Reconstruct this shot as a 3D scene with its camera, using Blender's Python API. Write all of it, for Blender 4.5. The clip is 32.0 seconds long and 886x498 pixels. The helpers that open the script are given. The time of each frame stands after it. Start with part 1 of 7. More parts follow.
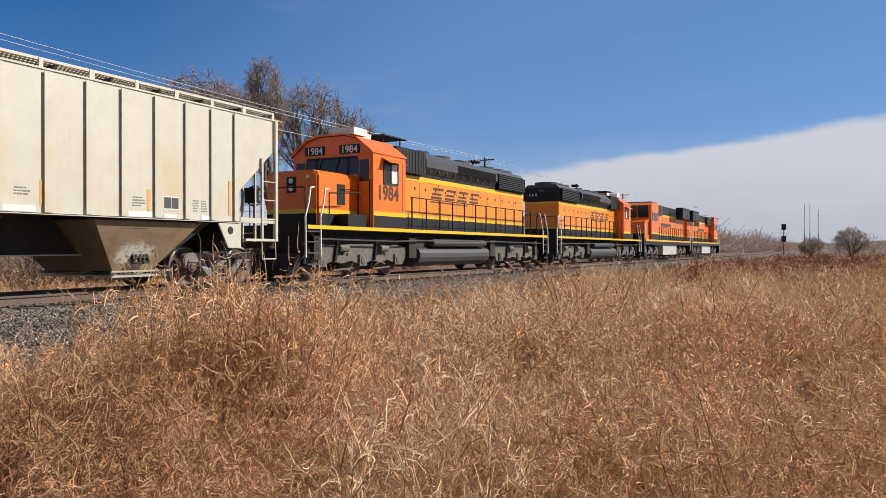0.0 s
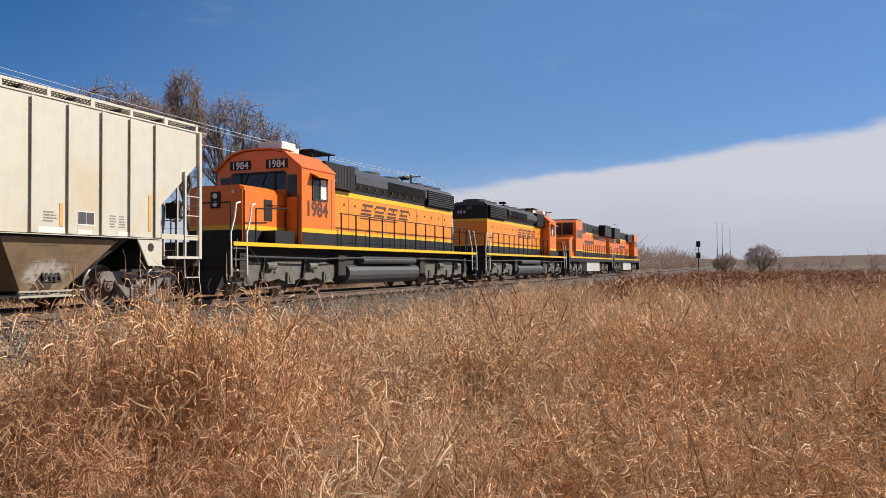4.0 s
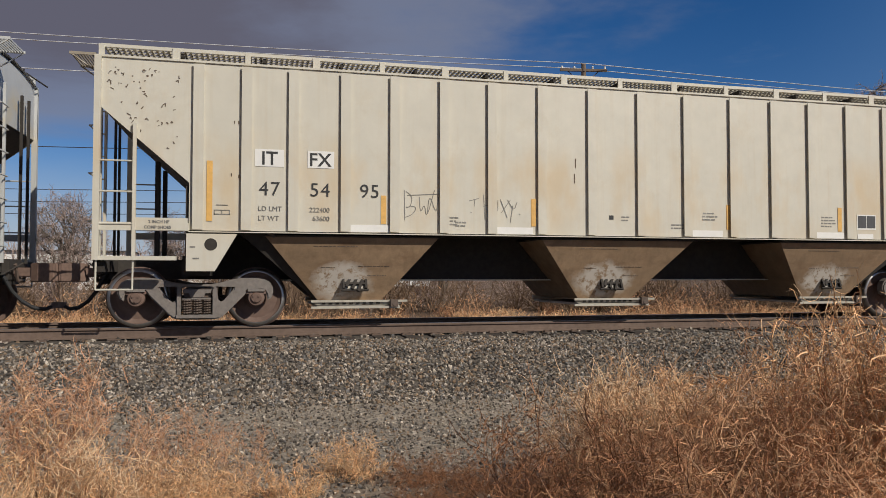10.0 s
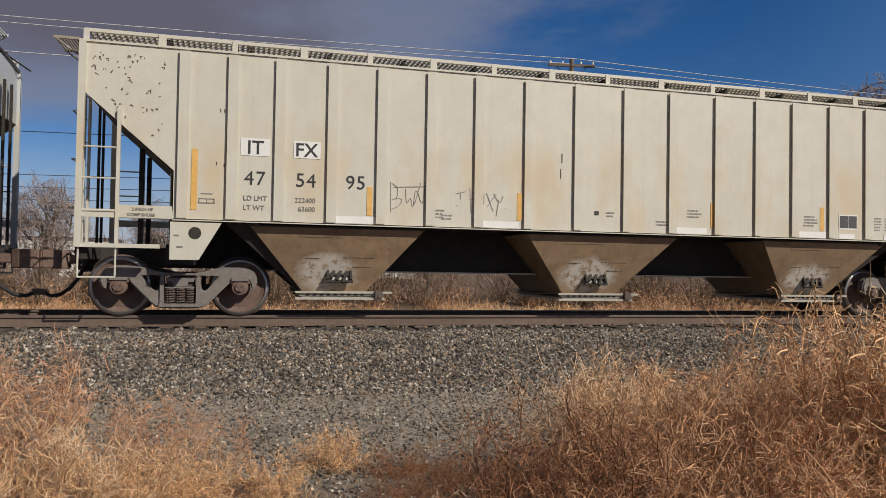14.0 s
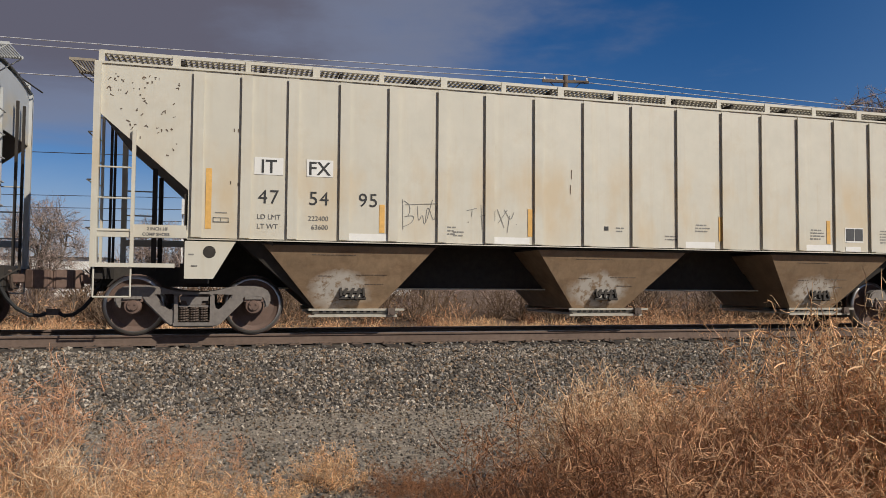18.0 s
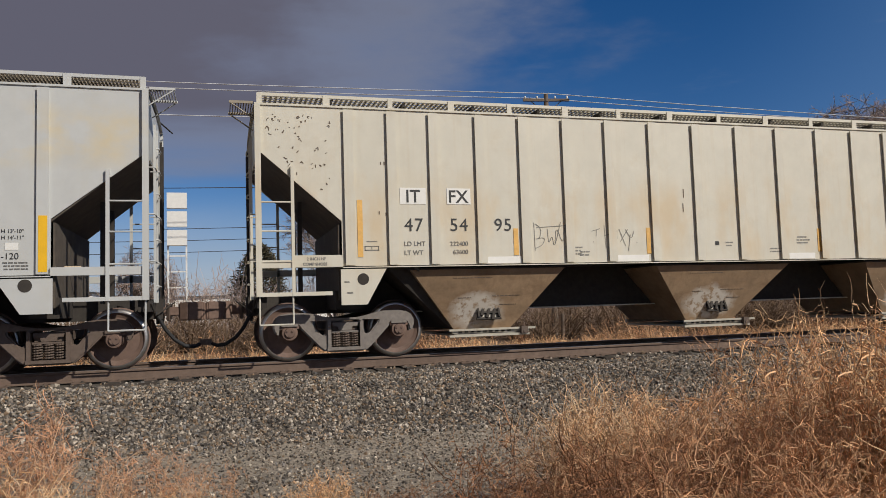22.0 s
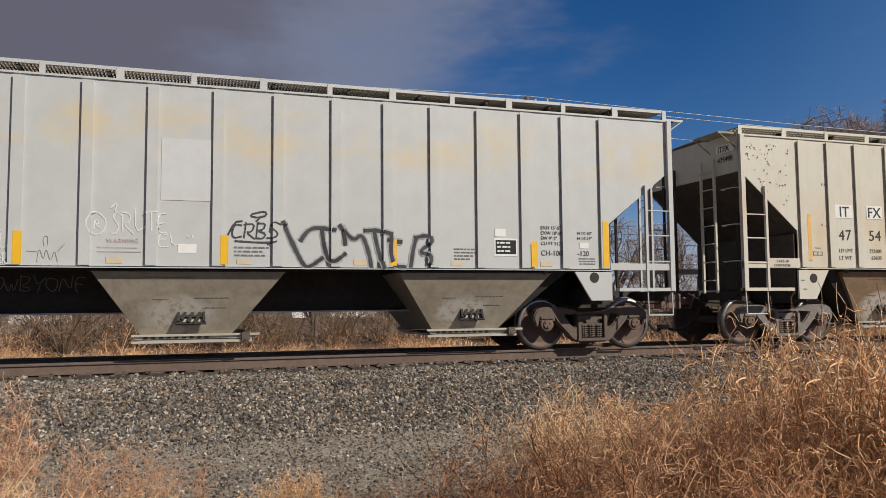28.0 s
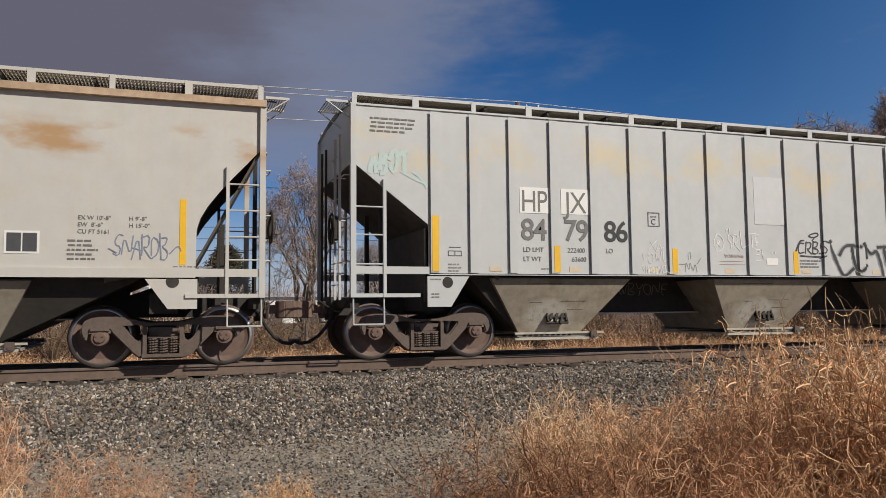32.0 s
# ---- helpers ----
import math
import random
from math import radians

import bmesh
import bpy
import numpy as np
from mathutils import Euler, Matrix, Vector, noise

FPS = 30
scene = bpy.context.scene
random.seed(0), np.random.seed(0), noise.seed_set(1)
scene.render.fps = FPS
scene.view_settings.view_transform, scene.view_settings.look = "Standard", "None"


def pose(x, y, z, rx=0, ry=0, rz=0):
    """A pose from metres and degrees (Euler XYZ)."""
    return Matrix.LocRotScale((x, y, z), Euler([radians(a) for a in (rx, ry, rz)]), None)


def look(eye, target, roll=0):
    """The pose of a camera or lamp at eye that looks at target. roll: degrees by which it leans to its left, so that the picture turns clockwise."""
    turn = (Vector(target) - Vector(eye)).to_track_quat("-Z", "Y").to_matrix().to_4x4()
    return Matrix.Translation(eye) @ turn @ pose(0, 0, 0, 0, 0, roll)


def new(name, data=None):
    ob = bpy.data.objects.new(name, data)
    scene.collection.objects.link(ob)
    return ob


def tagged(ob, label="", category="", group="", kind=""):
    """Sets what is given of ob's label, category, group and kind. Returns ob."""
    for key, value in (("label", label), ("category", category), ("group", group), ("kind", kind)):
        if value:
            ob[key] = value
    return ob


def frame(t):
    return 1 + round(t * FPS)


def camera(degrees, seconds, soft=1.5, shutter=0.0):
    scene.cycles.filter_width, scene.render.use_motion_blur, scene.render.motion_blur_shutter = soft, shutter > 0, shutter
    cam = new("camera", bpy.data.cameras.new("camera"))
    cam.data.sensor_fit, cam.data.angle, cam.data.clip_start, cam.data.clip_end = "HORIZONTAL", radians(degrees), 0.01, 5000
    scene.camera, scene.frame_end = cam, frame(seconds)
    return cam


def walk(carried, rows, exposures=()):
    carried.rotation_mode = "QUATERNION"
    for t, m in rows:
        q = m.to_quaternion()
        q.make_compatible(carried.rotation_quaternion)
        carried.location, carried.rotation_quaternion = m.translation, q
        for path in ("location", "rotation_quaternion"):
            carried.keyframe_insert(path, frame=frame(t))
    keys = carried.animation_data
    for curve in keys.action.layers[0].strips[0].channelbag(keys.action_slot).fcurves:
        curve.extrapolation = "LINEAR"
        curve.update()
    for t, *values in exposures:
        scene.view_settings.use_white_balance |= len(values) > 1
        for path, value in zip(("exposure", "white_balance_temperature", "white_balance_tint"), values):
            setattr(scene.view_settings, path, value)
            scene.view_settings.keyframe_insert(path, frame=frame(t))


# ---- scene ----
from mathutils import geometry

cam = camera(60.06, 32.0, soft=0.7)
EYE = (0.0, 0.0, 0.826)
T = 13.518          # the track's centre line runs along x at this y; rail tops are at z = 0
# seconds, the small steps of the hand-held camera in x and y, and its heading, tilt and lean in degrees
PATH = [
    (0, -0.53, -0.38, -62.95, 0.03, -0.11), (0.5, -0.53, -0.22, -62.84, 0.59, 0.03), (1, -0.52, -0.13, -62.43, 0.76, -0.19), (1.5, -0.47, -0.08, -61.86, 1.11, 0.15),
    (2, -0.34, -0.08, -61.03, 1.70, 0.61), (2.5, -0.25, -0.06, -61.37, 1.82, 0.75), (3, -0.24, -0.04, -63.57, 1.77, -0.28), (3.5, -0.28, -0.03, -66.93, 1.46, -0.41),
    (4, -0.27, -0.03, -68.60, 1.30, -0.30), (4.5, -0.25, -0.03, -69.70, 1.20, -0.25), (5, -0.22, -0.03, -69.30, 1.25, -0.20), (5.5, -0.19, -0.02, -67.07, 1.44, -0.12),
    (6, -0.17, -0.05, -59.66, 2.45, -0.25), (6.5, -0.03, -0.07, -46.06, 3.39, -0.20), (7, 0.00, 0.00, -31.96, 3.48, 0.16), (7.5, 0.00, 0.00, -21.80, 2.70, 0.18),
    (8, 0.00, 0.00, -17.54, 2.43, 0.03), (8.5, 0.00, 0.00, -14.57, 2.38, -0.06), (9, 0.00, 0.00, -13.69, 2.28, 0.01), (9.5, 0.00, 0.00, -13.78, 2.08, 0.01),
    (10, 0.00, 0.00, -14.04, 1.89, 0.03), (10.5, 0.00, 0.00, -14.43, 1.85, 0.10), (11, 0.00, 0.00, -14.57, 1.92, 0.25), (11.5, 0.00, 0.00, -14.48, 1.93, 0.41),
    (12, 0.00, 0.00, -14.49, 1.76, 0.51), (12.5, 0.00, 0.00, -14.51, 1.55, 0.60), (13, 0.00, 0.00, -14.52, 1.49, 0.72), (13.5, 0.00, 0.00, -14.65, 1.44, 0.83),
    (14, 0.00, 0.00, -15.14, 1.36, 0.96), (14.5, 0.00, 0.00, -15.68, 1.37, 1.01), (15, 0.00, 0.00, -15.95, 1.50, 1.00), (15.5, 0.00, 0.00, -15.85, 1.75, 0.90),
    (16, 0.00, 0.00, -15.60, 2.00, 0.75), (16.5, 0.00, 0.00, -15.39, 2.23, 0.63), (17, 0.00, 0.00, -15.39, 2.47, 0.63), (17.5, 0.00, 0.00, -15.41, 2.53, 0.51),
    (18, 0.00, 0.00, -15.42, 2.58, 0.42), (18.5, 0.00, 0.00, -15.43, 2.66, 0.44), (19, 0.00, 0.00, -15.30, 2.87, 0.34), (19.5, 0.00, 0.00, -14.61, 3.25, -0.03),
    (20, 0.00, 0.00, -13.53, 3.77, -0.49), (20.5, 0.00, 0.00, -13.50, 4.13, -1.04), (21, 0.00, 0.00, -14.54, 4.26, -1.49), (21.5, 0.00, 0.00, -15.66, 4.24, -1.72),
    (22, 0.00, 0.00, -16.38, 4.17, -1.77), (22.5, 0.00, 0.00, -16.88, 4.19, -1.66), (23, 0.00, 0.00, -17.46, 4.28, -1.68), (23.5, 0.00, 0.00, -17.76, 4.40, -1.60),
    (24, 0.00, 0.00, -17.77, 4.61, -1.57), (24.5, 0.00, 0.00, -17.82, 4.82, -1.52), (25, 0.00, 0.00, -17.90, 4.87, -1.40), (25.5, 0.00, 0.00, -17.98, 4.83, -1.27),
    (26, 0.00, 0.00, -18.08, 4.74, -1.13), (26.5, 0.00, 0.00, -18.14, 4.62, -0.98), (27, 0.00, 0.00, -18.05, 4.45, -0.66), (27.5, 0.00, 0.00, -18.01, 4.28, -0.47),
    (28, 0.00, 0.00, -18.08, 4.13, -0.49), (28.5, 0.00, 0.00, -18.28, 3.97, -0.56), (29, 0.00, 0.00, -18.62, 3.94, -0.56), (29.5, 0.00, 0.00, -19.05, 4.04, -0.53),
    (30, 0.00, 0.00, -19.38, 4.18, -0.66), (30.5, 0.00, 0.00, -19.43, 4.24, -0.79), (31, 0.00, 0.00, -19.28, 4.27, -0.80), (31.5, 0.00, 0.00, -19.09, 4.36, -0.69),
    (32, 0.00, 0.00, -18.75, 4.51, -0.55),
]
# seconds and metres that the train has rolled forward
TRAVEL = [
    (0, 0), (15.5, 0), (16, 0.006), (16.5, 0.026), (17, 0.077), (17.5, 0.153), (18, 0.267),
    (18.5, 0.430), (19, 0.632), (19.5, 0.889), (20, 1.158), (20.5, 1.499), (21, 1.890), (21.5, 2.319),
    (22, 2.776), (22.5, 3.283), (23, 3.830), (23.5, 4.445), (24, 5.093), (24.5, 5.786), (26.5, 9.072),
    (27, 10.006), (27.5, 10.997), (28, 12.062), (28.5, 13.196), (29, 14.403), (29.5, 15.671), (30, 17.000),
    (30.5, 18.437), (31, 19.908), (31.5, 21.410), (32, 22.930),
]
walk(cam, [(t, pose(EYE[0] + dx, EYE[1] + dy, EYE[2], 90 + tilt, 0, head) @ pose(0, 0, 0, 0, 0, lean)) for t, dx, dy, head, tilt, lean in PATH],
     exposures=[(0, 0.45), (6.0, 0.45), (6.6, 0.12), (7.0, -0.1), (24.0, -0.1), (27.0, 0.0), (32, 0.0)])

# ---- world and sun ----
SUN_AZ, SUN_EL = radians(36), radians(34)      # azimuth from the track's near side towards +x
to_sun = Vector((math.sin(SUN_AZ) * math.cos(SUN_EL), -math.cos(SUN_AZ) * math.cos(SUN_EL), math.sin(SUN_EL)))
scene.view_settings.exposure = 0.0


def nodes_of(tree):
    def node(kind, **inputs):
        n = tree.nodes.new(kind)
        for key, value in inputs.items():
            k = int(key[1:]) if key[0] == "i" and key[1:].isdigit() else key.replace("_", " ")
            if isinstance(value, bpy.types.NodeSocket):
                tree.links.new(value, n.inputs[k])
            else:
                n.inputs[k].default_value = value
        return n
    return node


def make_world():
    w = bpy.data.worlds.new("sky")
    scene.world = w
    w.use_nodes = True
    tree = w.node_tree
    tree.nodes.clear()
    node = nodes_of(tree)
    sky = tree.nodes.new("ShaderNodeTexSky")
    sky.sky_type, sky.sun_disc = "NISHITA", False
    sky.sun_elevation, sky.sun_rotation = SUN_EL, math.pi - SUN_AZ
    sky.altitude, sky.air_density, sky.dust_density, sky.ozone_density = 1400, 1.0, 0.4, 2.2
    way = tree.nodes.new("ShaderNodeTexCoord").outputs["Generated"]

    def band(value, lo, hi):
        m = node("ShaderNodeMapRange", Value=value, From_Min=lo, From_Max=hi)
        m.interpolation_type = "SMOOTHSTEP"
        return m.outputs[0]

    def maths(op, a, b):
        m = node("ShaderNodeMath", i0=a, i1=b)
        m.operation = op
        return m.outputs[0]

    xyz = node("ShaderNodeSeparateXYZ", i0=way)
    x, y, z = xyz.outputs
    stretch = node("ShaderNodeMapping", Vector=way, Scale=(1.6, 1.6, 4.5))
    puff = node("ShaderNodeTexNoise", Vector=stretch.outputs[0], Scale=2.4, Detail=7.0, Roughness=0.56).outputs["Fac"]
    wisps = node("ShaderNodeMapping", Vector=way, Scale=(1.0, 2.2, 7.0), Rotation=(0.3, 0.2, 0.5))
    wisp = node("ShaderNodeTexNoise", Vector=wisps.outputs[0], Scale=2.1, Detail=8.0, Roughness=0.6).outputs["Fac"]
    # a grey sheet of cloud in the west (towards -x), thinning to the east
    west = maths("ADD", maths("MULTIPLY", x, -1.0), maths("MULTIPLY", puff, 0.55))
    sheet = maths("MULTIPLY", band(west, -0.20, 0.26), band(maths("ADD", z, maths("MULTIPLY", wisp, 0.10)), 0.19, 0.31))
    rest = maths("SUBTRACT", 1.0, sheet)
    rim = maths("MULTIPLY", maths("MULTIPLY", sheet, rest), 1.9)
    # a pale bank that rises above the eastern horizon
    top = maths("ADD", maths("MULTIPLY", z, -1.0), maths("ADD", maths("ADD", maths("MULTIPLY", puff, 0.035), maths("MULTIPLY", wisp, 0.03)), maths("MULTIPLY", y, -0.12)))
    bank = maths("MULTIPLY", band(top, -0.117, -0.103), band(x, 0.66, 0.86))
    grey_base = maths("MULTIPLY", maths("MULTIPLY", bank, band(maths("ADD", z, maths("MULTIPLY", puff, -0.10)), 0.06, -0.03)), 0.8)
    low = maths("MULTIPLY", band(maths("ADD", maths("MULTIPLY", z, -1.0), maths("MULTIPLY", puff, 0.10)), -0.10, 0.04), 0.7)
    thin = maths("MULTIPLY", band(wisp, 0.56, 0.80), 0.32)
    mix = node("ShaderNodeHueSaturation", Color=sky.outputs[0], Saturation=1.38, Value=1.0).outputs[0]
    tint = node("ShaderNodeMixRGB", Fac=1.0, Color1=mix, Color2=(1.06, 0.96, 1.12, 1))
    tint.blend_type = "MULTIPLY"
    mix = tint.outputs[0]
    east = maths("MULTIPLY", band(x, 0.55, 0.92), 0.45)
    for factor, colour in ((east, (2.6, 4.6, 8.0, 1)), (thin, (3.6, 4.4, 6.2, 1)), (low, (5.6, 6.6, 8.6, 1)), (bank, (7.1, 7.3, 8.2, 1)), (grey_base, (5.6, 5.9, 6.9, 1)), (sheet, (2.05, 2.02, 2.75, 1)), (rim, (4.4, 4.7, 5.9, 1))):
        m = node("ShaderNodeMixRGB", Fac=factor, Color1=mix, Color2=colour)
        mix = m.outputs[0]
    back = node("ShaderNodeBackground", Color=mix, Strength=0.062)
    out = tree.nodes.new("ShaderNodeOutputWorld")
    tree.links.new(back.outputs[0], out.inputs[0])


make_world()
sun = new("sun", bpy.data.lights.new("sun", "SUN"))
sun.data.energy, sun.data.angle, sun.data.color = 4.1, radians(0.53), (1.0, 0.93, 0.82)
sun.matrix_world = look(to_sun * 60, (0, 0, 0))

# ---- materials ----


def material(name, colour, rough=0.6, metal=0.0, vary=0.12, grain=20.0, stain=None, stain_amount=0.35, streak=0.0, bump=0.0, bump_scale=60.0,
             islands=0.0, second=None, coords="Object", spec=0.5, thin=0.0):
    """A weathered surface: fine grain, large patches, optional vertical streaks, stains and relief."""
    m = bpy.data.materials.new(name)
    m.use_nodes = True
    tree = m.node_tree
    tree.nodes.clear()
    node = nodes_of(tree)
    co = tree.nodes.new("ShaderNodeTexCoord").outputs[coords]
    fine = node("ShaderNodeTexNoise", Vector=co, Scale=grain, Detail=6.0, Roughness=0.65).outputs["Fac"]
    large = node("ShaderNodeTexNoise", Vector=co, Scale=max(grain * 0.06, 0.35), Detail=4.0, Roughness=0.55).outputs["Fac"]
    base = (*colour, 1)
    dark = (*[c * (1 - 2.2 * vary) for c in colour], 1)
    light = (*[min(c * (1 + 1.4 * vary), 0.95) for c in colour], 1)

    def mixed(f, a, b):
        return node("ShaderNodeMixRGB", Fac=f, Color1=a, Color2=b).outputs[0]

    def ramp(value, lo, hi, top=1.0):
        return node("ShaderNodeMapRange", Value=value, From_Min=lo, From_Max=hi, To_Max=top).outputs[0]

    c = mixed(ramp(fine, 0.32, 0.68), dark, light)
    c = mixed(0.45, c, base)
    c = mixed(ramp(large, 0.4, 0.75, 0.6), c, dark)
    if islands or second:
        geo = tree.nodes.new("ShaderNodeNewGeometry").outputs["Random Per Island"]
        if second:
            c = mixed(ramp(geo, 0.15, 0.95, 0.9), c, (*second, 1))
        if islands:
            hsv = node("ShaderNodeHueSaturation", Color=c)
            tree.links.new(node("ShaderNodeMapRange", Value=geo, To_Min=1 - islands, To_Max=1 + islands).outputs[0], hsv.inputs["Value"])
            c = hsv.outputs[0]
    if streak:
        long = node("ShaderNodeMapping", Vector=co, Scale=(7.0, 7.0, 0.35))
        runs = node("ShaderNodeTexNoise", Vector=long.outputs[0], Scale=1.6, Detail=5.0, Roughness=0.6).outputs["Fac"]
        c = mixed(ramp(runs, 0.52, 0.80, streak), c, (*(stain or (0.12, 0.09, 0.06)), 1))
    if stain:
        blot = node("ShaderNodeTexNoise", Vector=co, Scale=1.7, Detail=8.0, Roughness=0.7).outputs["Fac"]
        c = mixed(ramp(blot, 0.55, 0.78, stain_amount), c, (*stain, 1))
    shader = node("ShaderNodeBsdfPrincipled", Base_Color=c, Metallic=metal)
    shader.inputs["Specular IOR Level"].default_value = spec
    tree.links.new(node("ShaderNodeMapRange", Value=large, To_Min=max(rough - 0.12, 0.03), To_Max=min(rough + 0.12, 1.0)).outputs[0], shader.inputs["Roughness"])
    if bump:
        rel = node("ShaderNodeTexNoise", Vector=co, Scale=bump_scale, Detail=5.0, Roughness=0.6).outputs["Fac"]
        b = node("ShaderNodeBump", Height=rel, Strength=bump, Distance=0.01)
        tree.links.new(b.outputs[0], shader.inputs["Normal"])
    out = tree.nodes.new("ShaderNodeOutputMaterial")
    surface = shader.outputs[0]
    if thin:
        leaf = node("ShaderNodeBsdfTranslucent", Color=c)
        surface = node("ShaderNodeMixShader", Fac=thin, i1=surface, i2=leaf.outputs[0]).outputs[0]
    tree.links.new(surface, out.inputs[0])
    return m


M = {}
M["cream"] = material("cream_paint", (0.60, 0.57, 0.48), 0.55, vary=0.05, grain=3.0, stain=(0.48, 0.37, 0.22), stain_amount=0.30, streak=0.24, bump=0.05, bump_scale=5)
M["grey"] = material("grey_paint", (0.51, 0.52, 0.51), 0.5, vary=0.05, grain=3.0, stain=(0.50, 0.46, 0.36), stain_amount=0.30, streak=0.14, bump=0.05, bump_scale=5)
M["faded"] = material("faded_grey_paint", (0.53, 0.51, 0.46), 0.55, vary=0.05, grain=3.0, stain=(0.50, 0.40, 0.28), stain_amount=0.4, streak=0.2, bump=0.04, bump_scale=4)
M["rust_paint"] = material("rusting_roof_paint", (0.50, 0.36, 0.24), 0.8, vary=0.2, grain=6.0, stain=(0.30, 0.15, 0.07), stain_amount=0.7, bump=0.1)
M["dusty"] = material("dusty_hopper_steel", (0.31, 0.21, 0.125), 0.8, vary=0.18, grain=5.0, stain=(0.13, 0.08, 0.045), stain_amount=0.75, streak=0.4, bump=0.1, bump_scale=20)
M["dusty_grey"] = material("dusty_grey_steel", (0.35, 0.305, 0.235), 0.8, vary=0.16, grain=5.0, stain=(0.15, 0.105, 0.065), stain_amount=0.7, streak=0.45, bump=0.1, bump_scale=20)
# near black; on some end parts it stands in for shade
M["under"] = material("grimy_shaded_underframe", (0.045, 0.038, 0.032), 0.85, vary=0.25, grain=9.0, bump=0.1)
M["cast"] = material("cast_steel_truck", (0.21, 0.185, 0.165), 0.7, vary=0.2, grain=14.0, stain=(0.10, 0.065, 0.045), stain_amount=0.6, bump=0.25, bump_scale=70)
M["cast_brown"] = material("rusty_cast_truck", (0.13, 0.095, 0.075), 0.75, vary=0.2, grain=14.0, stain=(0.07, 0.05, 0.04), stain_amount=0.6, bump=0.25, bump_scale=70)
M["wheel"] = material("rusty_wheel_steel", (0.18, 0.115, 0.088), 0.7, vary=0.2, grain=12.0, stain=(0.08, 0.055, 0.045), stain_amount=0.5, bump=0.1)
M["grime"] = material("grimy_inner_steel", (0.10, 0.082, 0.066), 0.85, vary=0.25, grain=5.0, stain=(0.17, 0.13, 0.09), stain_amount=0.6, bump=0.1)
M["tread"] = material("worn_wheel_tread", (0.42, 0.40, 0.38), 0.35, metal=0.9, vary=0.1, grain=20)
M["rail_side"] = material("rusty_rail", (0.165, 0.115, 0.088), 0.85, vary=0.2, grain=8.0, bump=0.1)
M["rail_top"] = material("worn_rail_head", (0.35, 0.33, 0.31), 0.35, metal=0.8, vary=0.1, grain=15)
M["wood"] = material("creosoted_tie", (0.06, 0.047, 0.038), 0.9, vary=0.3, grain=12.0, bump=0.4, bump_scale=30)
for tone, colour in (("stone", (0.26, 0.218, 0.172)), ("stone_pale", (0.50, 0.435, 0.355)), ("stone_dark", (0.078, 0.066, 0.055)), ("stone_brown", (0.26, 0.178, 0.112)), ("stone_blue", (0.185, 0.174, 0.162))):
    M[tone] = material("crushed_" + tone, colour, 0.9, vary=0.22, grain=30.0, islands=0.35, bump=0.2)
M["gravel"] = material("gravel_path", (0.25, 0.225, 0.185), 0.95, vary=0.25, grain=22.0, bump=0.9, bump_scale=60, stain=(0.30, 0.25, 0.18), stain_amount=0.5)
# soil tone kept darker to carry the shade beneath the bushes
M["soil"] = material("dry_prairie", (0.15, 0.092, 0.05), 0.95, vary=0.25, grain=3.0, bump=0.8, bump_scale=12, stain=(0.30, 0.20, 0.105), stain_amount=0.7)
M["twig_gold"] = material("dry_gold_twigs", (0.92, 0.62, 0.35), 0.7, vary=0.12, grain=4.0, islands=0.45, second=(0.68, 0.365, 0.17), thin=0.08)
M["twig_red"] = material("dry_russet_twigs", (0.46, 0.215, 0.095), 0.7, vary=0.15, grain=4.0, islands=0.6, second=(0.20, 0.083, 0.036), thin=0.04)
M["twig_tawny"] = material("dry_tawny_twigs", (0.80, 0.485, 0.27), 0.7, vary=0.12, grain=4.0, islands=0.55, second=(0.44, 0.215, 0.10), thin=0.05)
M["twig_rose"] = material("dry_pinkish_twigs", (0.68, 0.40, 0.24), 0.7, vary=0.12, grain=4.0, islands=0.45, second=(0.44, 0.21, 0.105), thin=0.06)
M["stem_rose"] = material("pale_weed_stems", (0.72, 0.50, 0.31), 0.75, vary=0.12, grain=4.0, islands=0.4, second=(0.36, 0.19, 0.10))
M["stem_gold"] = material("dry_brown_stems", (0.62, 0.37, 0.185), 0.75, vary=0.15, grain=4.0, islands=0.6, second=(0.24, 0.115, 0.052))
M["stem_red"] = material("dry_dark_stems", (0.22, 0.10, 0.047), 0.75, vary=0.15, grain=4.0, islands=0.6, second=(0.05, 0.024, 0.012))
M["twig_pale"] = material("dry_pale_straw", (0.90, 0.68, 0.45), 0.7, vary=0.1, grain=4.0, islands=0.4, second=(0.62, 0.37, 0.19), thin=0.1)
M["twig_dark"] = material("dark_brush", (0.24, 0.155, 0.092), 0.85, vary=0.15, grain=4.0, islands=0.4, second=(0.15, 0.10, 0.066), thin=0.15)
M["bark"] = material("bare_bark", (0.19, 0.155, 0.125), 0.9, vary=0.2, grain=9.0, bump=0.4)
M["bare_twigs"] = material("bare_crown_twigs", (0.47, 0.36, 0.30), 0.9, vary=0.1, grain=4.0, islands=0.25, thin=0.2)
M["needles"] = material("conifer_needles", (0.065, 0.062, 0.035), 0.85, vary=0.2, grain=5.0, islands=0.5, second=(0.10, 0.08, 0.045))
M["black"] = material("black_lettering", (0.03, 0.03, 0.03), 0.6, vary=0.2, grain=9.0)
M["ghost"] = material("worn_black_lettering", (0.17, 0.165, 0.155), 0.6, vary=0.25, grain=30.0)
M["print_dark"] = material("faded_dark_print", (0.085, 0.065, 0.05), 0.8, vary=0.2, grain=20.0)
M["chip"] = material("bare_brown_chips", (0.14, 0.10, 0.07), 0.8, vary=0.3, grain=30.0)
M["tag_grey"] = material("thin_grey_marker", (0.27, 0.26, 0.235), 0.7, vary=0.3, grain=30.0)
M["white"] = material("white_paint", (0.78, 0.77, 0.73), 0.5, vary=0.06, grain=6.0)
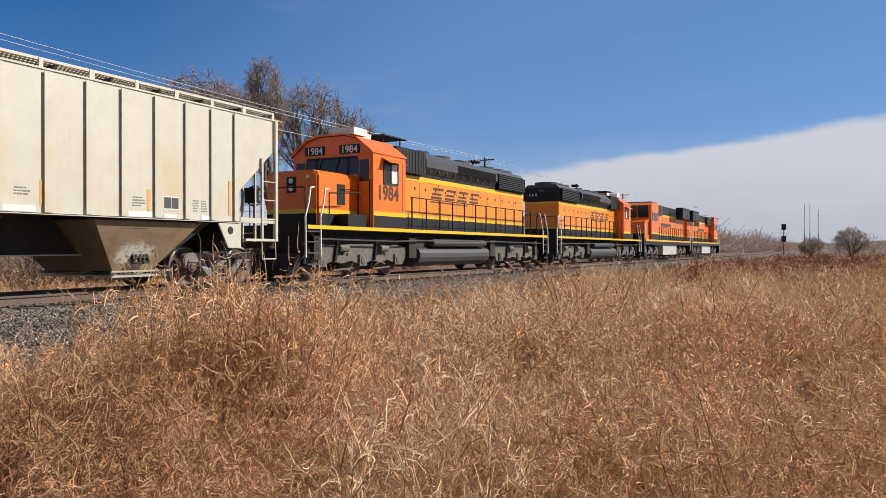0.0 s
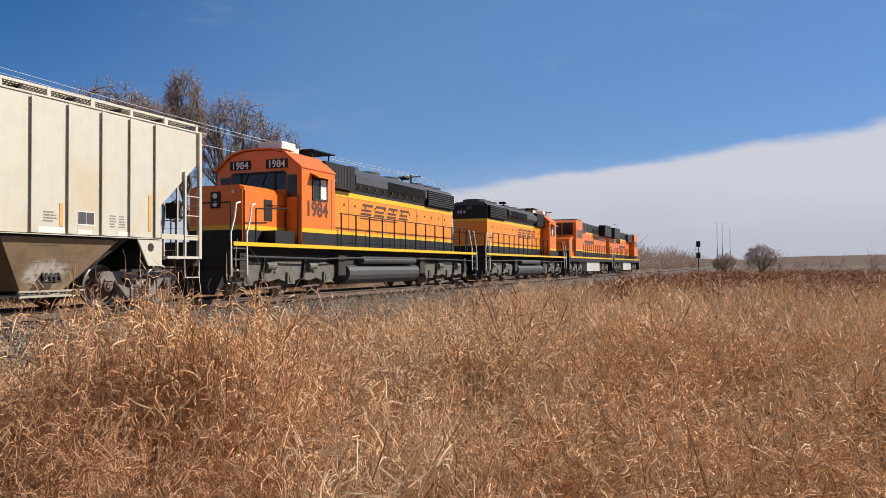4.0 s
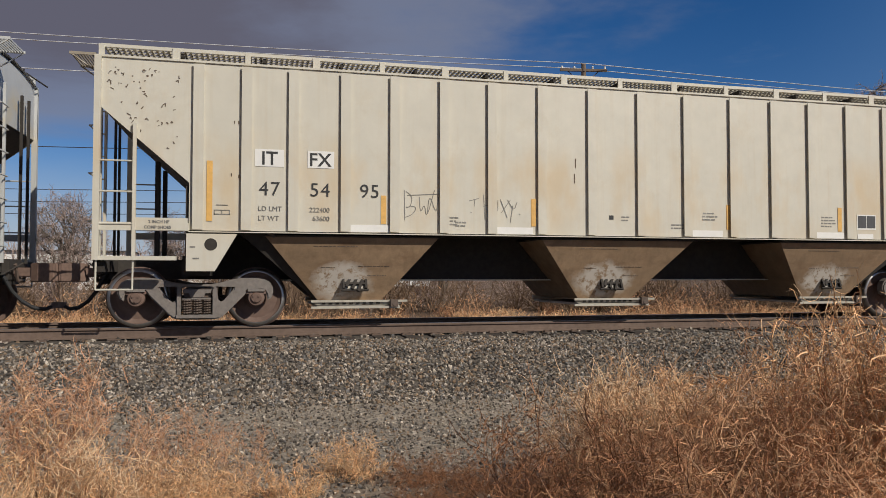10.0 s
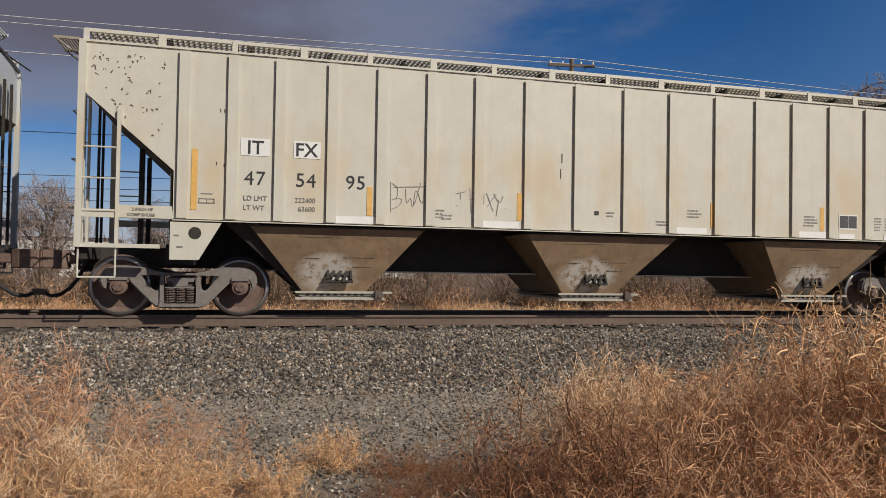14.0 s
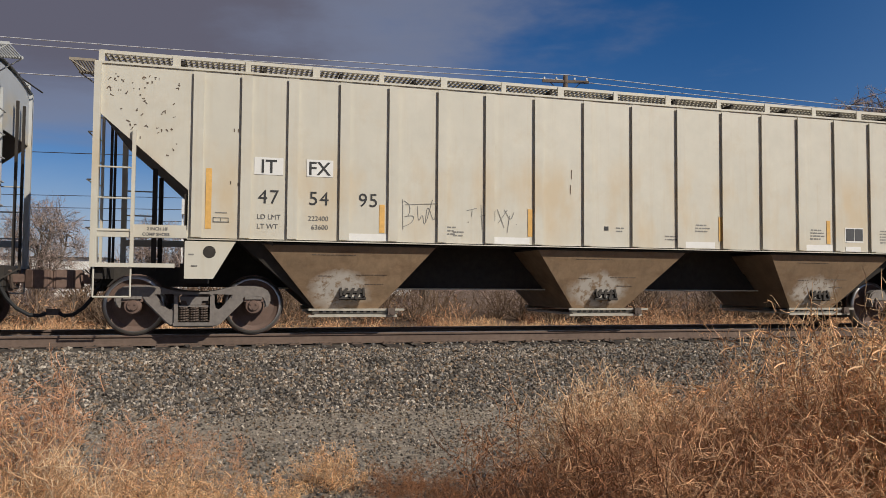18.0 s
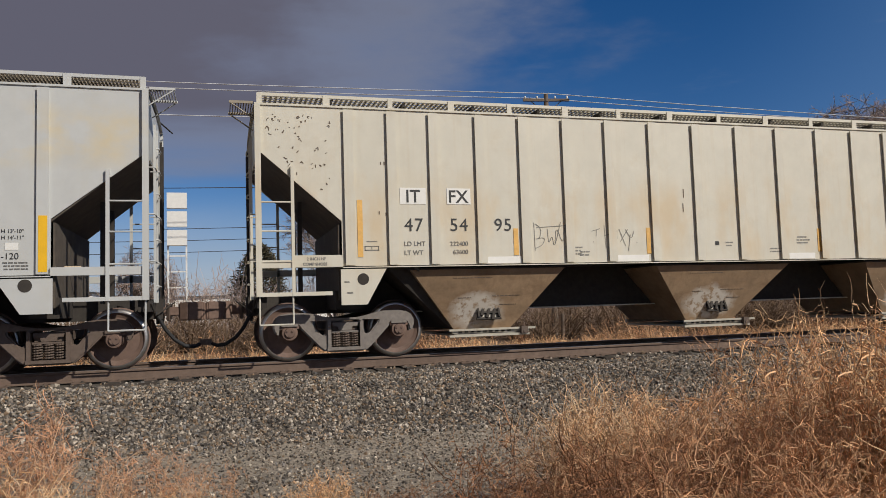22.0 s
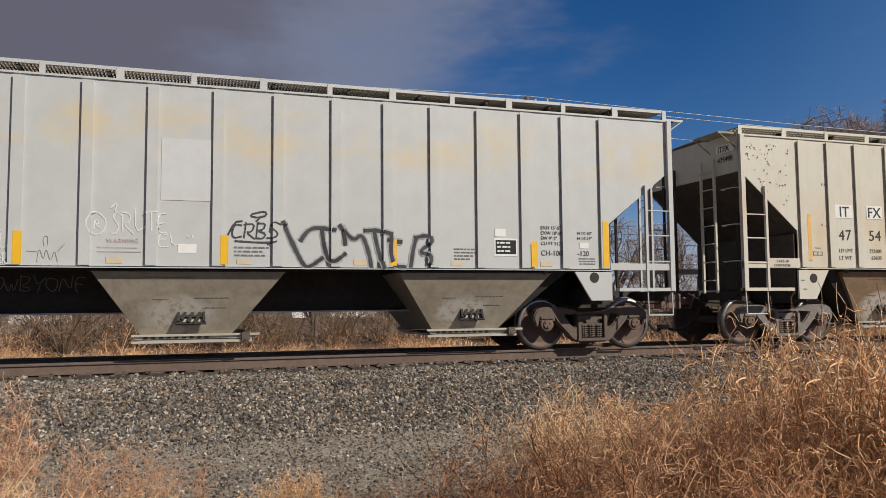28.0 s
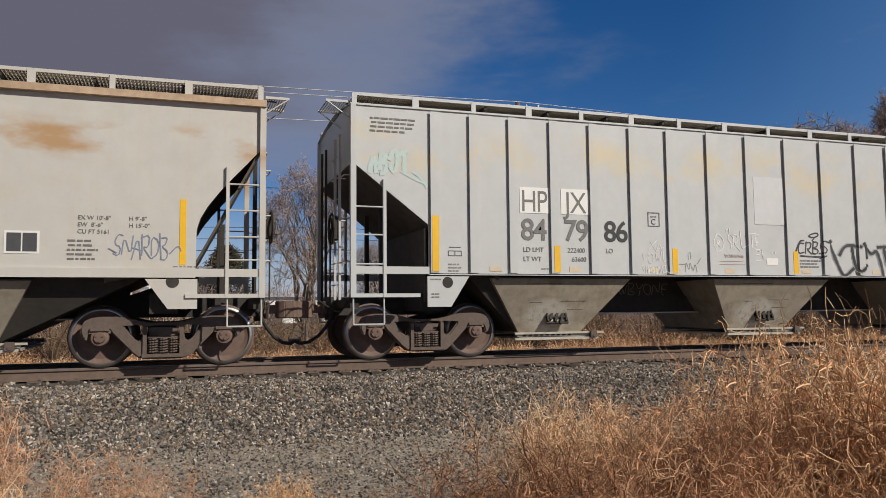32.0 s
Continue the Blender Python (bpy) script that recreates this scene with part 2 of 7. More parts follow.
M["pale_grey"] = material("repainted_pale_grey", (0.565, 0.57, 0.565), 0.55, vary=0.05, grain=4.0, stain=(0.5, 0.5, 0.48), stain_amount=0.4)
M["spray"] = material("black_spray", (0.055, 0.055, 0.06), 0.7, vary=0.5, grain=14.0)
M["overspray"] = material("thin_grey_overspray", (0.375, 0.38, 0.38), 0.7, vary=0.15, grain=25.0)
M["gate"] = material("pale_gate_steel", (0.47, 0.435, 0.36), 0.65, vary=0.15, grain=10.0, stain=(0.22, 0.15, 0.10), stain_amount=0.6)
M["ink"] = material("white_spray", (0.72, 0.72, 0.70), 0.7, vary=0.1, grain=10.0)
M["tab_cream"] = material("faded_cream_tab", (0.62, 0.50, 0.34), 0.6, vary=0.08, grain=12.0)
M["red_faint"] = material("faded_red_print", (0.52, 0.38, 0.35), 0.6, vary=0.1, grain=12.0)
M["teal"] = material("pale_teal_spray", (0.50, 0.60, 0.56), 0.7, vary=0.04, grain=10.0)
M["blue_ink"] = material("blue_grey_spray", (0.22, 0.25, 0.33), 0.7, vary=0.1, grain=10.0)
M["reflect"] = material("yellow_reflector", (0.82, 0.47, 0.02), 0.4, vary=0.06, grain=9.0)
M["old_reflect"] = material("faded_yellow_reflector", (0.74, 0.43, 0.12), 0.5, vary=0.12, grain=15.0)
M["orange"] = material("orange_enamel", (0.84, 0.19, 0.018), 0.34, vary=0.05, grain=2.0, streak=0.10, stain=(0.45, 0.11, 0.03), stain_amount=0.15)
# brighter, yellower copy of the orange, with the hood's sunlight in its colour
M["hood_orange"] = material("sunlit_orange_enamel", (0.90, 0.285, 0.025), 0.35, vary=0.05, grain=2.0, streak=0.10, stain=(0.50, 0.14, 0.03), stain_amount=0.15)
M["loco_black"] = material("black_enamel", (0.018, 0.018, 0.02), 0.55, vary=0.2, grain=4.0, stain=(0.06, 0.055, 0.05), stain_amount=0.4, spec=0.3)
M["stripe"] = material("yellow_stripe", (0.86, 0.52, 0.015), 0.35, vary=0.04, grain=5.0)
M["loco_grey"] = material("grey_roof_enamel", (0.055, 0.058, 0.065), 0.6, vary=0.2, grain=5.0, spec=0.3)
M["void"] = material("open_dark_grille", (0.008, 0.008, 0.009), 0.8, vary=0.2, grain=10.0, spec=0.1)
M["hood_grey"] = material("blue_grey_hood_enamel", (0.075, 0.08, 0.092), 0.6, vary=0.15, grain=5.0, stain=(0.05, 0.05, 0.05), stain_amount=0.4, spec=0.3)
M["loco_truck"] = material("silver_grey_truck", (0.165, 0.15, 0.13), 0.65, vary=0.3, grain=9.0, stain=(0.045, 0.036, 0.028), stain_amount=0.85, bump=0.2)
M["tank"] = material("grey_fuel_tank", (0.075, 0.075, 0.077), 0.5, vary=0.2, grain=5.0, stain=(0.14, 0.12, 0.09), stain_amount=0.4)
M["silver_tank"] = material("silver_fuel_tank", (0.6, 0.59, 0.56), 0.45, vary=0.15, grain=5.0, stain=(0.3, 0.25, 0.2), stain_amount=0.4)
M["lettering_brown"] = material("dark_brown_lettering", (0.10, 0.045, 0.02), 0.5, vary=0.15, grain=9.0)
M["pole"] = material("weathered_pole", (0.17, 0.13, 0.10), 0.9, vary=0.2, grain=9.0, bump=0.3)
M["wire"] = material("bright_wire", (0.75, 0.75, 0.75), 0.5, metal=0.2, vary=0.1, grain=5.0)
M["dark_wire"] = material("black_cable", (0.05, 0.05, 0.055), 0.7, vary=0.1, grain=5.0)
M["hose"] = material("black_rubber", (0.025, 0.025, 0.026), 0.8, vary=0.2, grain=20.0)



def bloom(mat, colour, z0, z1, amount, scale):
    """A blotchy stain in a band of heights on a painted side."""
    tree = M[mat].node_tree
    node = nodes_of(tree)
    shader = next(n for n in tree.nodes if n.type == "BSDF_PRINCIPLED")
    was = shader.inputs["Base Color"].links[0].from_socket
    co = tree.nodes.new("ShaderNodeTexCoord").outputs["Object"]
    z = node("ShaderNodeSeparateXYZ", i0=co).outputs[2]
    up = node("ShaderNodeMapRange", Value=z, From_Min=z0, From_Max=z0 + 0.3 * (z1 - z0)).outputs[0]
    down = node("ShaderNodeMapRange", Value=z, From_Min=z1, From_Max=z1 - 0.3 * (z1 - z0)).outputs[0]
    blot = node("ShaderNodeTexNoise", Vector=node("ShaderNodeMapping", Vector=co, Scale=scale).outputs[0], Scale=1.0, Detail=5.0, Roughness=0.55).outputs["Fac"]
    f = node("ShaderNodeMapRange", Value=blot, From_Min=0.47, From_Max=0.66, To_Max=amount).outputs[0]
    for g in (up, down):
        m = node("ShaderNodeMath", i0=f, i1=g)
        m.operation = "MULTIPLY"
        f = m.outputs[0]
    tree.links.new(node("ShaderNodeMixRGB", Fac=f, Color1=was, Color2=(*colour, 1)).outputs[0], shader.inputs["Base Color"])


bloom("grey", (0.60, 0.50, 0.31), 2.9, 3.95, 0.75, (1.1, 1.1, 1.6))
bloom("faded", (0.42, 0.25, 0.12), 2.95, 3.72, 0.95, (0.9, 0.9, 2.2))
bloom("cream", (0.56, 0.42, 0.24), 1.2, 3.1, 0.6, (1.3, 1.3, 0.55))


def scoured(mat, colour, dark):
    """Hopper sides: a pale scoured patch round the outlet bracket, and soot towards the lower corners of the plate."""
    tree = M[mat].node_tree
    node = nodes_of(tree)
    shader = next(n for n in tree.nodes if n.type == "BSDF_PRINCIPLED")
    was = shader.inputs["Base Color"].links[0].from_socket
    tex = tree.nodes.new("ShaderNodeTexCoord")
    place = node("ShaderNodeMapping", Vector=tex.outputs["Generated"], Location=(-0.44, 0.0, -0.20), Scale=(1.0, 0.0, 0.62))
    wob = node("ShaderNodeTexNoise", Vector=tex.outputs["Object"], Scale=3.4, Detail=6.0, Roughness=0.62)
    shift = node("ShaderNodeMixRGB", Fac=0.16, Color1=place.outputs[0], Color2=wob.outputs["Color"])
    centre = node("ShaderNodeVectorMath", i0=shift.outputs[0], i1=(0.08, 0.08, 0.08))
    centre.operation = "SUBTRACT"
    flat = node("ShaderNodeVectorMath", i0=centre.outputs[0], i1=(1.0, 0.0, 1.0))
    flat.operation = "MULTIPLY"
    far = node("ShaderNodeVectorMath", i0=flat.outputs[0])
    far.operation = "LENGTH"
    pale = node("ShaderNodeMapRange", Value=far.outputs["Value"], From_Min=0.175, From_Max=0.10, To_Max=0.85).outputs[0]
    specks = node("ShaderNodeTexNoise", Vector=tex.outputs["Object"], Scale=9.0, Detail=4.0, Roughness=0.7).outputs["Fac"]
    keep_ = node("ShaderNodeMapRange", Value=specks, From_Min=0.62, From_Max=0.50).outputs[0]
    f = node("ShaderNodeMath", i0=pale, i1=keep_)
    f.operation = "MULTIPLY"
    runs = node("ShaderNodeTexNoise", Vector=node("ShaderNodeMapping", Vector=tex.outputs["Object"], Scale=(0.9, 0.9, 2.6)).outputs[0], Scale=1.6, Detail=7.0, Roughness=0.65).outputs["Fac"]
    soot = node("ShaderNodeMapRange", Value=runs, From_Min=0.50, From_Max=0.70, To_Max=0.6).outputs[0]
    c = node("ShaderNodeMixRGB", Fac=soot, Color1=was, Color2=(*dark, 1)).outputs[0]
    tree.links.new(node("ShaderNodeMixRGB", Fac=f.outputs[0], Color1=c, Color2=(*colour, 1)).outputs[0], shader.inputs["Base Color"])


scoured("dusty", (0.56, 0.52, 0.46), (0.16, 0.092, 0.048))
scoured("dusty_grey", (0.46, 0.43, 0.38), (0.19, 0.15, 0.105))


def glass_material():
    m = bpy.data.materials.new("cab_glass")
    m.use_nodes = True
    b = m.node_tree.nodes["Principled BSDF"]
    b.inputs["Base Color"].default_value = (0.02, 0.024, 0.026, 1)
    b.inputs["Roughness"].default_value = 0.12
    b.inputs["Specular IOR Level"].default_value = 0.35
    return m


M["glass"] = glass_material()

# ---- mesh helpers ----


def part(name, bm, mat, parent=None, label="", smooth=False):
    me = bpy.data.meshes.new(name)
    if isinstance(bm, bmesh.types.BMesh):
        bm.normal_update()
        bm.to_mesh(me)
        bm.free()
    else:
        me.from_pydata(*bm)
    me.materials.append(M[mat] if isinstance(mat, str) else mat)
    if smooth:
        me.polygons.foreach_set("use_smooth", [True] * len(me.polygons))
    ob = new(name, me)
    if parent is not None:
        ob.parent = parent
    if label:
        tagged(ob, label)
    return ob


def empty(name, m, label, category, group="", kind=""):
    ob = new(name)
    ob.empty_display_size = 0.2
    ob.matrix_world = m
    return tagged(ob, label, category, group, kind)


def box(bm, x0, x1, y0, y1, z0, z1, turn=None):
    v = [Vector((x, y, z)) for x in (x0, x1) for y in (y0, y1) for z in (z0, z1)]
    if turn is not None:
        v = [turn @ p for p in v]
    v = [bm.verts.new(p) for p in v]
    for f in ((0, 1, 3, 2), (4, 6, 7, 5), (0, 4, 5, 1), (2, 3, 7, 6), (0, 2, 6, 4), (1, 5, 7, 3)):
        bm.faces.new([v[i] for i in f])
    return bm


def prism(bm, outline, y0, y1):
    """An outline in x and z, drawn out from y0 to y1."""
    a = [bm.verts.new((x, y0, z)) for x, z in outline]
    b = [bm.verts.new((x, y1, z)) for x, z in outline]
    bm.faces.new(a), bm.faces.new(b[::-1])
    for i in range(len(a)):
        j = (i + 1) % len(a)
        bm.faces.new((a[j], a[i], b[i], b[j]))
    return bm


def bar(bm, p, q, r, n=6, r2=None):
    """A round bar from p to q."""
    p, q = Vector(p), Vector(q)
    axis = (q - p).normalized()
    u = axis.orthogonal().normalized()
    w = axis.cross(u)
    rings = []
    for c, rr in ((p, r), (q, r if r2 is None else r2)):
        rings.append([bm.verts.new(c + (u * math.cos(2 * math.pi * k / n) + w * math.sin(2 * math.pi * k / n)) * rr) for k in range(n)])
    for k in range(n):
        j = (k + 1) % n
        bm.faces.new((rings[0][k], rings[0][j], rings[1][j], rings[1][k]))
    bm.faces.new(rings[0][::-1]), bm.faces.new(rings[1])
    return bm


def pipe(bm, points, r, n=6):
    for a, b in zip(points, points[1:]):
        bar(bm, a, b, r, n)
    return bm


def lathe(bm, profile, n=32, centre=(0, 0, 0)):
    """Radius and y pairs turned about the y axis."""
    c = Vector(centre)
    rings = [[bm.verts.new(c + Vector((r * math.cos(2 * math.pi * k / n), y, r * math.sin(2 * math.pi * k / n)))) for k in range(n)] for r, y in profile]
    for a, b in zip(rings, rings[1:]):
        for k in range(n):
            j = (k + 1) % n
            bm.faces.new((a[k], a[j], b[j], b[k]))
    bm.faces.new(rings[0][::-1]), bm.faces.new(rings[-1])
    return bm


def B():
    return bmesh.new()


def lettering(text, x, z, size, parent, mat="black", y=-1.605, name="lettering", spacing=1.0, shear=0.0, align="LEFT", bold=0.0, label=""):
    """Words on the near side of a vehicle."""
    cu = bpy.data.curves.new(name, "FONT")
    cu.body, cu.size, cu.extrude, cu.space_character, cu.shear, cu.align_x, cu.offset = text, size, 0.002, spacing, shear, align, bold
    tmp = bpy.data.objects.new(name, cu)
    scene.collection.objects.link(tmp)
    bpy.context.view_layer.update()
    me = bpy.data.meshes.new_from_object(tmp.evaluated_get(bpy.context.evaluated_depsgraph_get()))
    bpy.data.objects.remove(tmp)
    me.materials.clear()
    me.materials.append(M[mat])
    ob = new(name, me)
    ob.parent = parent
    ob.matrix_basis = pose(x, y, z, 90, 0, 0)
    if label:
        tagged(ob, label)
    return ob


def strokes(name, lines, width, parent, mat, y=-1.607, x=0.0, z=0.0, sx=1.0, sz=1.0, label="", posts=(), passes=1):
    """Spray-can lines on a side: polylines in x and z, smoothed, as flat ribbons that step over the posts."""
    verts, faces = [], []
    rnd = random.Random(len(name) + int(x * 100))
    for line in lines:
        pts = [Vector((x + a * sx, 0, z + b * sz)) for a, b in line]
        for _ in range(passes if width > 0.012 else 2):
            out = [pts[0]]
            for p, q in zip(pts, pts[1:]):
                out += [p * 0.75 + q * 0.25, p * 0.25 + q * 0.75]
            pts = out + [pts[-1]]
        start = len(verts)
        back = y - 0.0004 * lines.index(line)
        fine = [pts[0]]
        for p, q in zip(pts, pts[1:]):
            n = max(1, int((q - p).length / 0.03))
            fine += [p.lerp(q, k / n) for k in range(1, n + 1)]
        pts = fine
        for i, p in enumerate(pts):
            d = (pts[min(i + 1, len(pts) - 1)] - pts[max(i - 1, 0)]).normalized()
            n = Vector((-d.z, 0, d.x)) * width * rnd.uniform(0.42, 0.58)
            out = back - 0.00002 * i - (0.0475 if any(a - 0.02 < p.x < a + 0.175 for a in posts) else 0.0)
            verts += [((p + n).x, out, (p + n).z), ((p - n).x, out, (p - n).z)]
            if i:
                k = start + 2 * i
                faces.append((k - 2, k, k + 1, k - 1))
    return part(name, (verts, [], faces), mat, parent, label)


def fine_print(parent, x, z, rows_, w, pitch, mat="ghost", m=None, y=-1.5585, seed=None):
    """Rows of small unreadable print: each word a thin bar, all in one flat mesh."""
    rp = random.Random(int(x * 100) + 7 * rows_ if seed is None else seed)
    bm, h = B(), pitch * 0.42
    for i in range(rows_):
        p, stop = x + rp.uniform(0, 0.06) * w, x + w * rp.uniform(0.75, 1.0)
        while p < stop - h:
            q = min(p + h * rp.uniform(1.2, 4.5), stop)
            zz = z + i * pitch
            if m is None:
                box(bm, p, q, y - 0.003, y, zz, zz + h)
            else:
                box(bm, p, q, -0.004, 0.0, zz, zz + h, m)
            p = q + h * rp.uniform(0.5, 0.9)
    return tagged(part("small_print", bm, mat, parent), kind="stuff")


def travelled(t):
    """Metres rolled at t, smooth between the rows."""
    ts = [r[0] for r in TRAVEL]
    i = max(0, min(len(ts) - 2, next((k for k in range(len(ts) - 1) if ts[k + 1] >= t), len(ts) - 2)))
    (t0, s0), (t1, s1) = TRAVEL[i], TRAVEL[i + 1]
    def slope(k):
        a, b = TRAVEL[max(k - 1, 0)], TRAVEL[min(k + 1, len(TRAVEL) - 1)]
        return 0.0 if k <= 1 else (b[1] - a[1]) / (b[0] - a[0])
    h = t1 - t0
    u = (t - t0) / h
    return ((2 * u**3 - 3 * u**2 + 1) * s0 + (u**3 - 2 * u**2 + u) * h * slope(i) + (-2 * u**3 + 3 * u**2) * s1 + (u**3 - u**2) * h * slope(i + 1))


ROLLING, WHEELS = [], []     # the vehicles with their standing place, and their wheelsets

# ---- ground, ballast and track ----


def ground_height(x, y):
    """Height of the land: the ballast shoulder on both sides of the track, then flat, slightly uneven ground."""
    r = abs(y - T)
    steps = ((0.0, -0.2), (1.16, -0.20), (1.36, -0.228), (1.9, -0.262), (2.3, -0.33), (3.2, -0.62), (3.7, -0.77), (4.5, -0.93), (6.2, -0.98), (30, -1.0))
    z = steps[-1][1]
    for (a, za), (b, zb) in zip(steps, steps[1:]):
        if r <= b:
            z = za + (zb - za) * (r - a) / (b - a)
            break
    far = min(1.0, max(0.0, (r - 4.0) / 4.0))
    return z + far * 0.09 * noise.noise((x * 0.23, y * 0.23, 0.0)) + (0.03 * noise.noise((x * 1.3, y * 1.3, 4.0)) if r < 60 else 0)


def sheet(xs, ys):
    verts = [(x, y, ground_height(x, y)) for y in ys for x in xs]
    n = len(xs)
    faces = [(j * n + i, j * n + i + 1, (j + 1) * n + i + 1, (j + 1) * n + i) for j in range(len(ys) - 1) for i in range(n - 1)]
    return verts, [], faces


def spaced(lo, hi, near, step, grow):
    """Coordinates that are close together round near and widen outwards."""
    out, p, s = [near], near, step
    while p < hi:
        p, s = p + s, s * grow
        out.append(min(p, hi))
    p, s = near, step
    while p > lo:
        p, s = p - s, s * grow
        out.insert(0, max(p, lo))
    return out


def ground_material():
    m = M["soil"].copy()
    m.name = "ground_cover"
    tree = m.node_tree
    node = nodes_of(tree)
    # crushed stone near the track gives way to fine gravel and then to dry prairie
    shader = next(n for n in tree.nodes if n.type == "BSDF_PRINCIPLED")
    soil = shader.inputs["Base Color"].links[0].from_socket
    co = tree.nodes.new("ShaderNodeTexCoord").outputs["Object"]
    xyz = node("ShaderNodeSeparateXYZ", i0=co)
    wob = node("ShaderNodeTexNoise", Vector=co, Scale=0.7, Detail=5.0).outputs["Fac"]
    off = node("ShaderNodeMath", i0=xyz.outputs[1], i1=-T)
    r = node("ShaderNodeMath", i0=off.outputs[0])
    r.operation = "ABSOLUTE"
    r = node("ShaderNodeMath", i0=r.outputs[0], i1=node("ShaderNodeMath", i0=wob, i1=-0.5).outputs[0])
    peb = node("ShaderNodeTexVoronoi", Vector=co, Scale=34.0)
    grey = node("ShaderNodeMixRGB", Fac=0.6, Color1=(0.22, 0.18, 0.135, 1), Color2=(0.185, 0.175, 0.16, 1))
    val = node("ShaderNodeHueSaturation", Color=(0.25, 0.21, 0.16, 1))
    sep = node("ShaderNodeSeparateColor", i0=peb.outputs["Color"])
    tree.links.new(node("ShaderNodeMapRange", Value=sep.outputs[0], To_Min=0.4, To_Max=1.6).outputs[0], val.inputs["Value"])
    gravel = node("ShaderNodeMixRGB", Fac=0.35, Color1=val.outputs[0], Color2=grey.outputs[0]).outputs[0]
    # ground colour darkened for the shade in gaps between the shoulder's coarse stones
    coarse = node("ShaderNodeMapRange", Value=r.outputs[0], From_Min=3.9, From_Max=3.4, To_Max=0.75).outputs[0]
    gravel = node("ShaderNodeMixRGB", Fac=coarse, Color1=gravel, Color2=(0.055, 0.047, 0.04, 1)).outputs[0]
    f = node("ShaderNodeMapRange", Value=r.outputs[0], From_Min=6.6, From_Max=8.4).outputs[0]
    c = node("ShaderNodeMixRGB", Fac=f, Color1=gravel, Color2=soil).outputs[0]
    tree.links.new(c, shader.inputs["Base Color"])
    return m


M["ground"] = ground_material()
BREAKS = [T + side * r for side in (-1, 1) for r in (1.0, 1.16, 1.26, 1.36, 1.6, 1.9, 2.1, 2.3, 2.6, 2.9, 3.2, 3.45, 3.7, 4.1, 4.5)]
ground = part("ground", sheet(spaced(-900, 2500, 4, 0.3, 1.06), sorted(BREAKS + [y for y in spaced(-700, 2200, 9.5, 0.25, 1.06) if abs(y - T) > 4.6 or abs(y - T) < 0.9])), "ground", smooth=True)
tagged(ground, "dry tan prairie with a grey gravel strip beside the track", "ground", kind="structure")


def rail_mesh(x0, x1):
    bm = B()
    half = ((0.0, -0.172), (0.07, -0.172), (0.07, -0.160), (0.012, -0.140), (0.009, -0.045), (0.036, -0.036), (0.037, -0.012), (0.030, -0.003))
    outline = [(y, z) for y, z in half[1:]] + [(-y, z) for y, z in reversed(half[1:])]
    a = [bm.verts.new((x0, y, z)) for y, z in outline]
    b = [bm.verts.new((x1, y, z)) for y, z in outline]
    for i in range(len(a)):
        j = (i + 1) % len(a)
        bm.faces.new((a[i], b[i], b[j], a[j]))
    bm.faces.new(a[::-1]), bm.faces.new(b)
    return bm


track = empty("railway_track", pose(0, T, 0), "single railway track of rusty rails on dark wooden ties", "railway track", kind="structure")
for side in (-1, 1):
    rail = part("rail", rail_mesh(-300, 700), "rail_side", track, "rusty brown steel rail with a worn head")
    rail.location.y = side * 0.7525
    head = part("rail_head", box(B(), -300, 700, -0.028, 0.028, -0.002, 0.001), "rail_top", rail)
rnd = random.Random(5)
tie_me = part("tie", box(B(), -0.115, 0.115, -1.3, 1.3, -0.36, -0.185), "wood", track).data
plate_bm = B()
for side in (-1, 1):
    box(plate_bm, -0.09, 0.09, side * 0.7525 - 0.17, side * 0.7525 + 0.17, -0.186, -0.168)
    for dx in (-0.055, 0.055):
        for dy in (-0.1, 0.1):
            box(plate_bm, dx - 0.012, dx + 0.012, side * 0.7525 + dy - 0.012, side * 0.7525 + dy + 0.012, -0.168, -0.145)
plates = part("tie_plate", plate_bm, "rail_side", track).data
for i in range(-40, 96):
    for me, name in ((tie_me, "tie"), (plates, "tie_plate")):
        if i == -40:
            continue
        ob = new(name, me)
        ob.parent = track
        ob.matrix_basis = pose(i * 0.508, 0.0, rnd.uniform(-0.006, 0.006) if name == "tie" else 0.0, 0, 0, rnd.uniform(-1.2, 1.2) if name == "tie" else 0)
for ob in track.children:
    if ob.name in ("tie", "tie_plate"):
        ob.location.x = -40 * 0.508
far_ties = B()
for i in range(96, 420):
    box(far_ties, i * 0.508 - 0.115, i * 0.508 + 0.115, -1.3, 1.3, -0.36, -0.185)
tagged(part("far_ties", far_ties, "wood", track), kind="stuff")


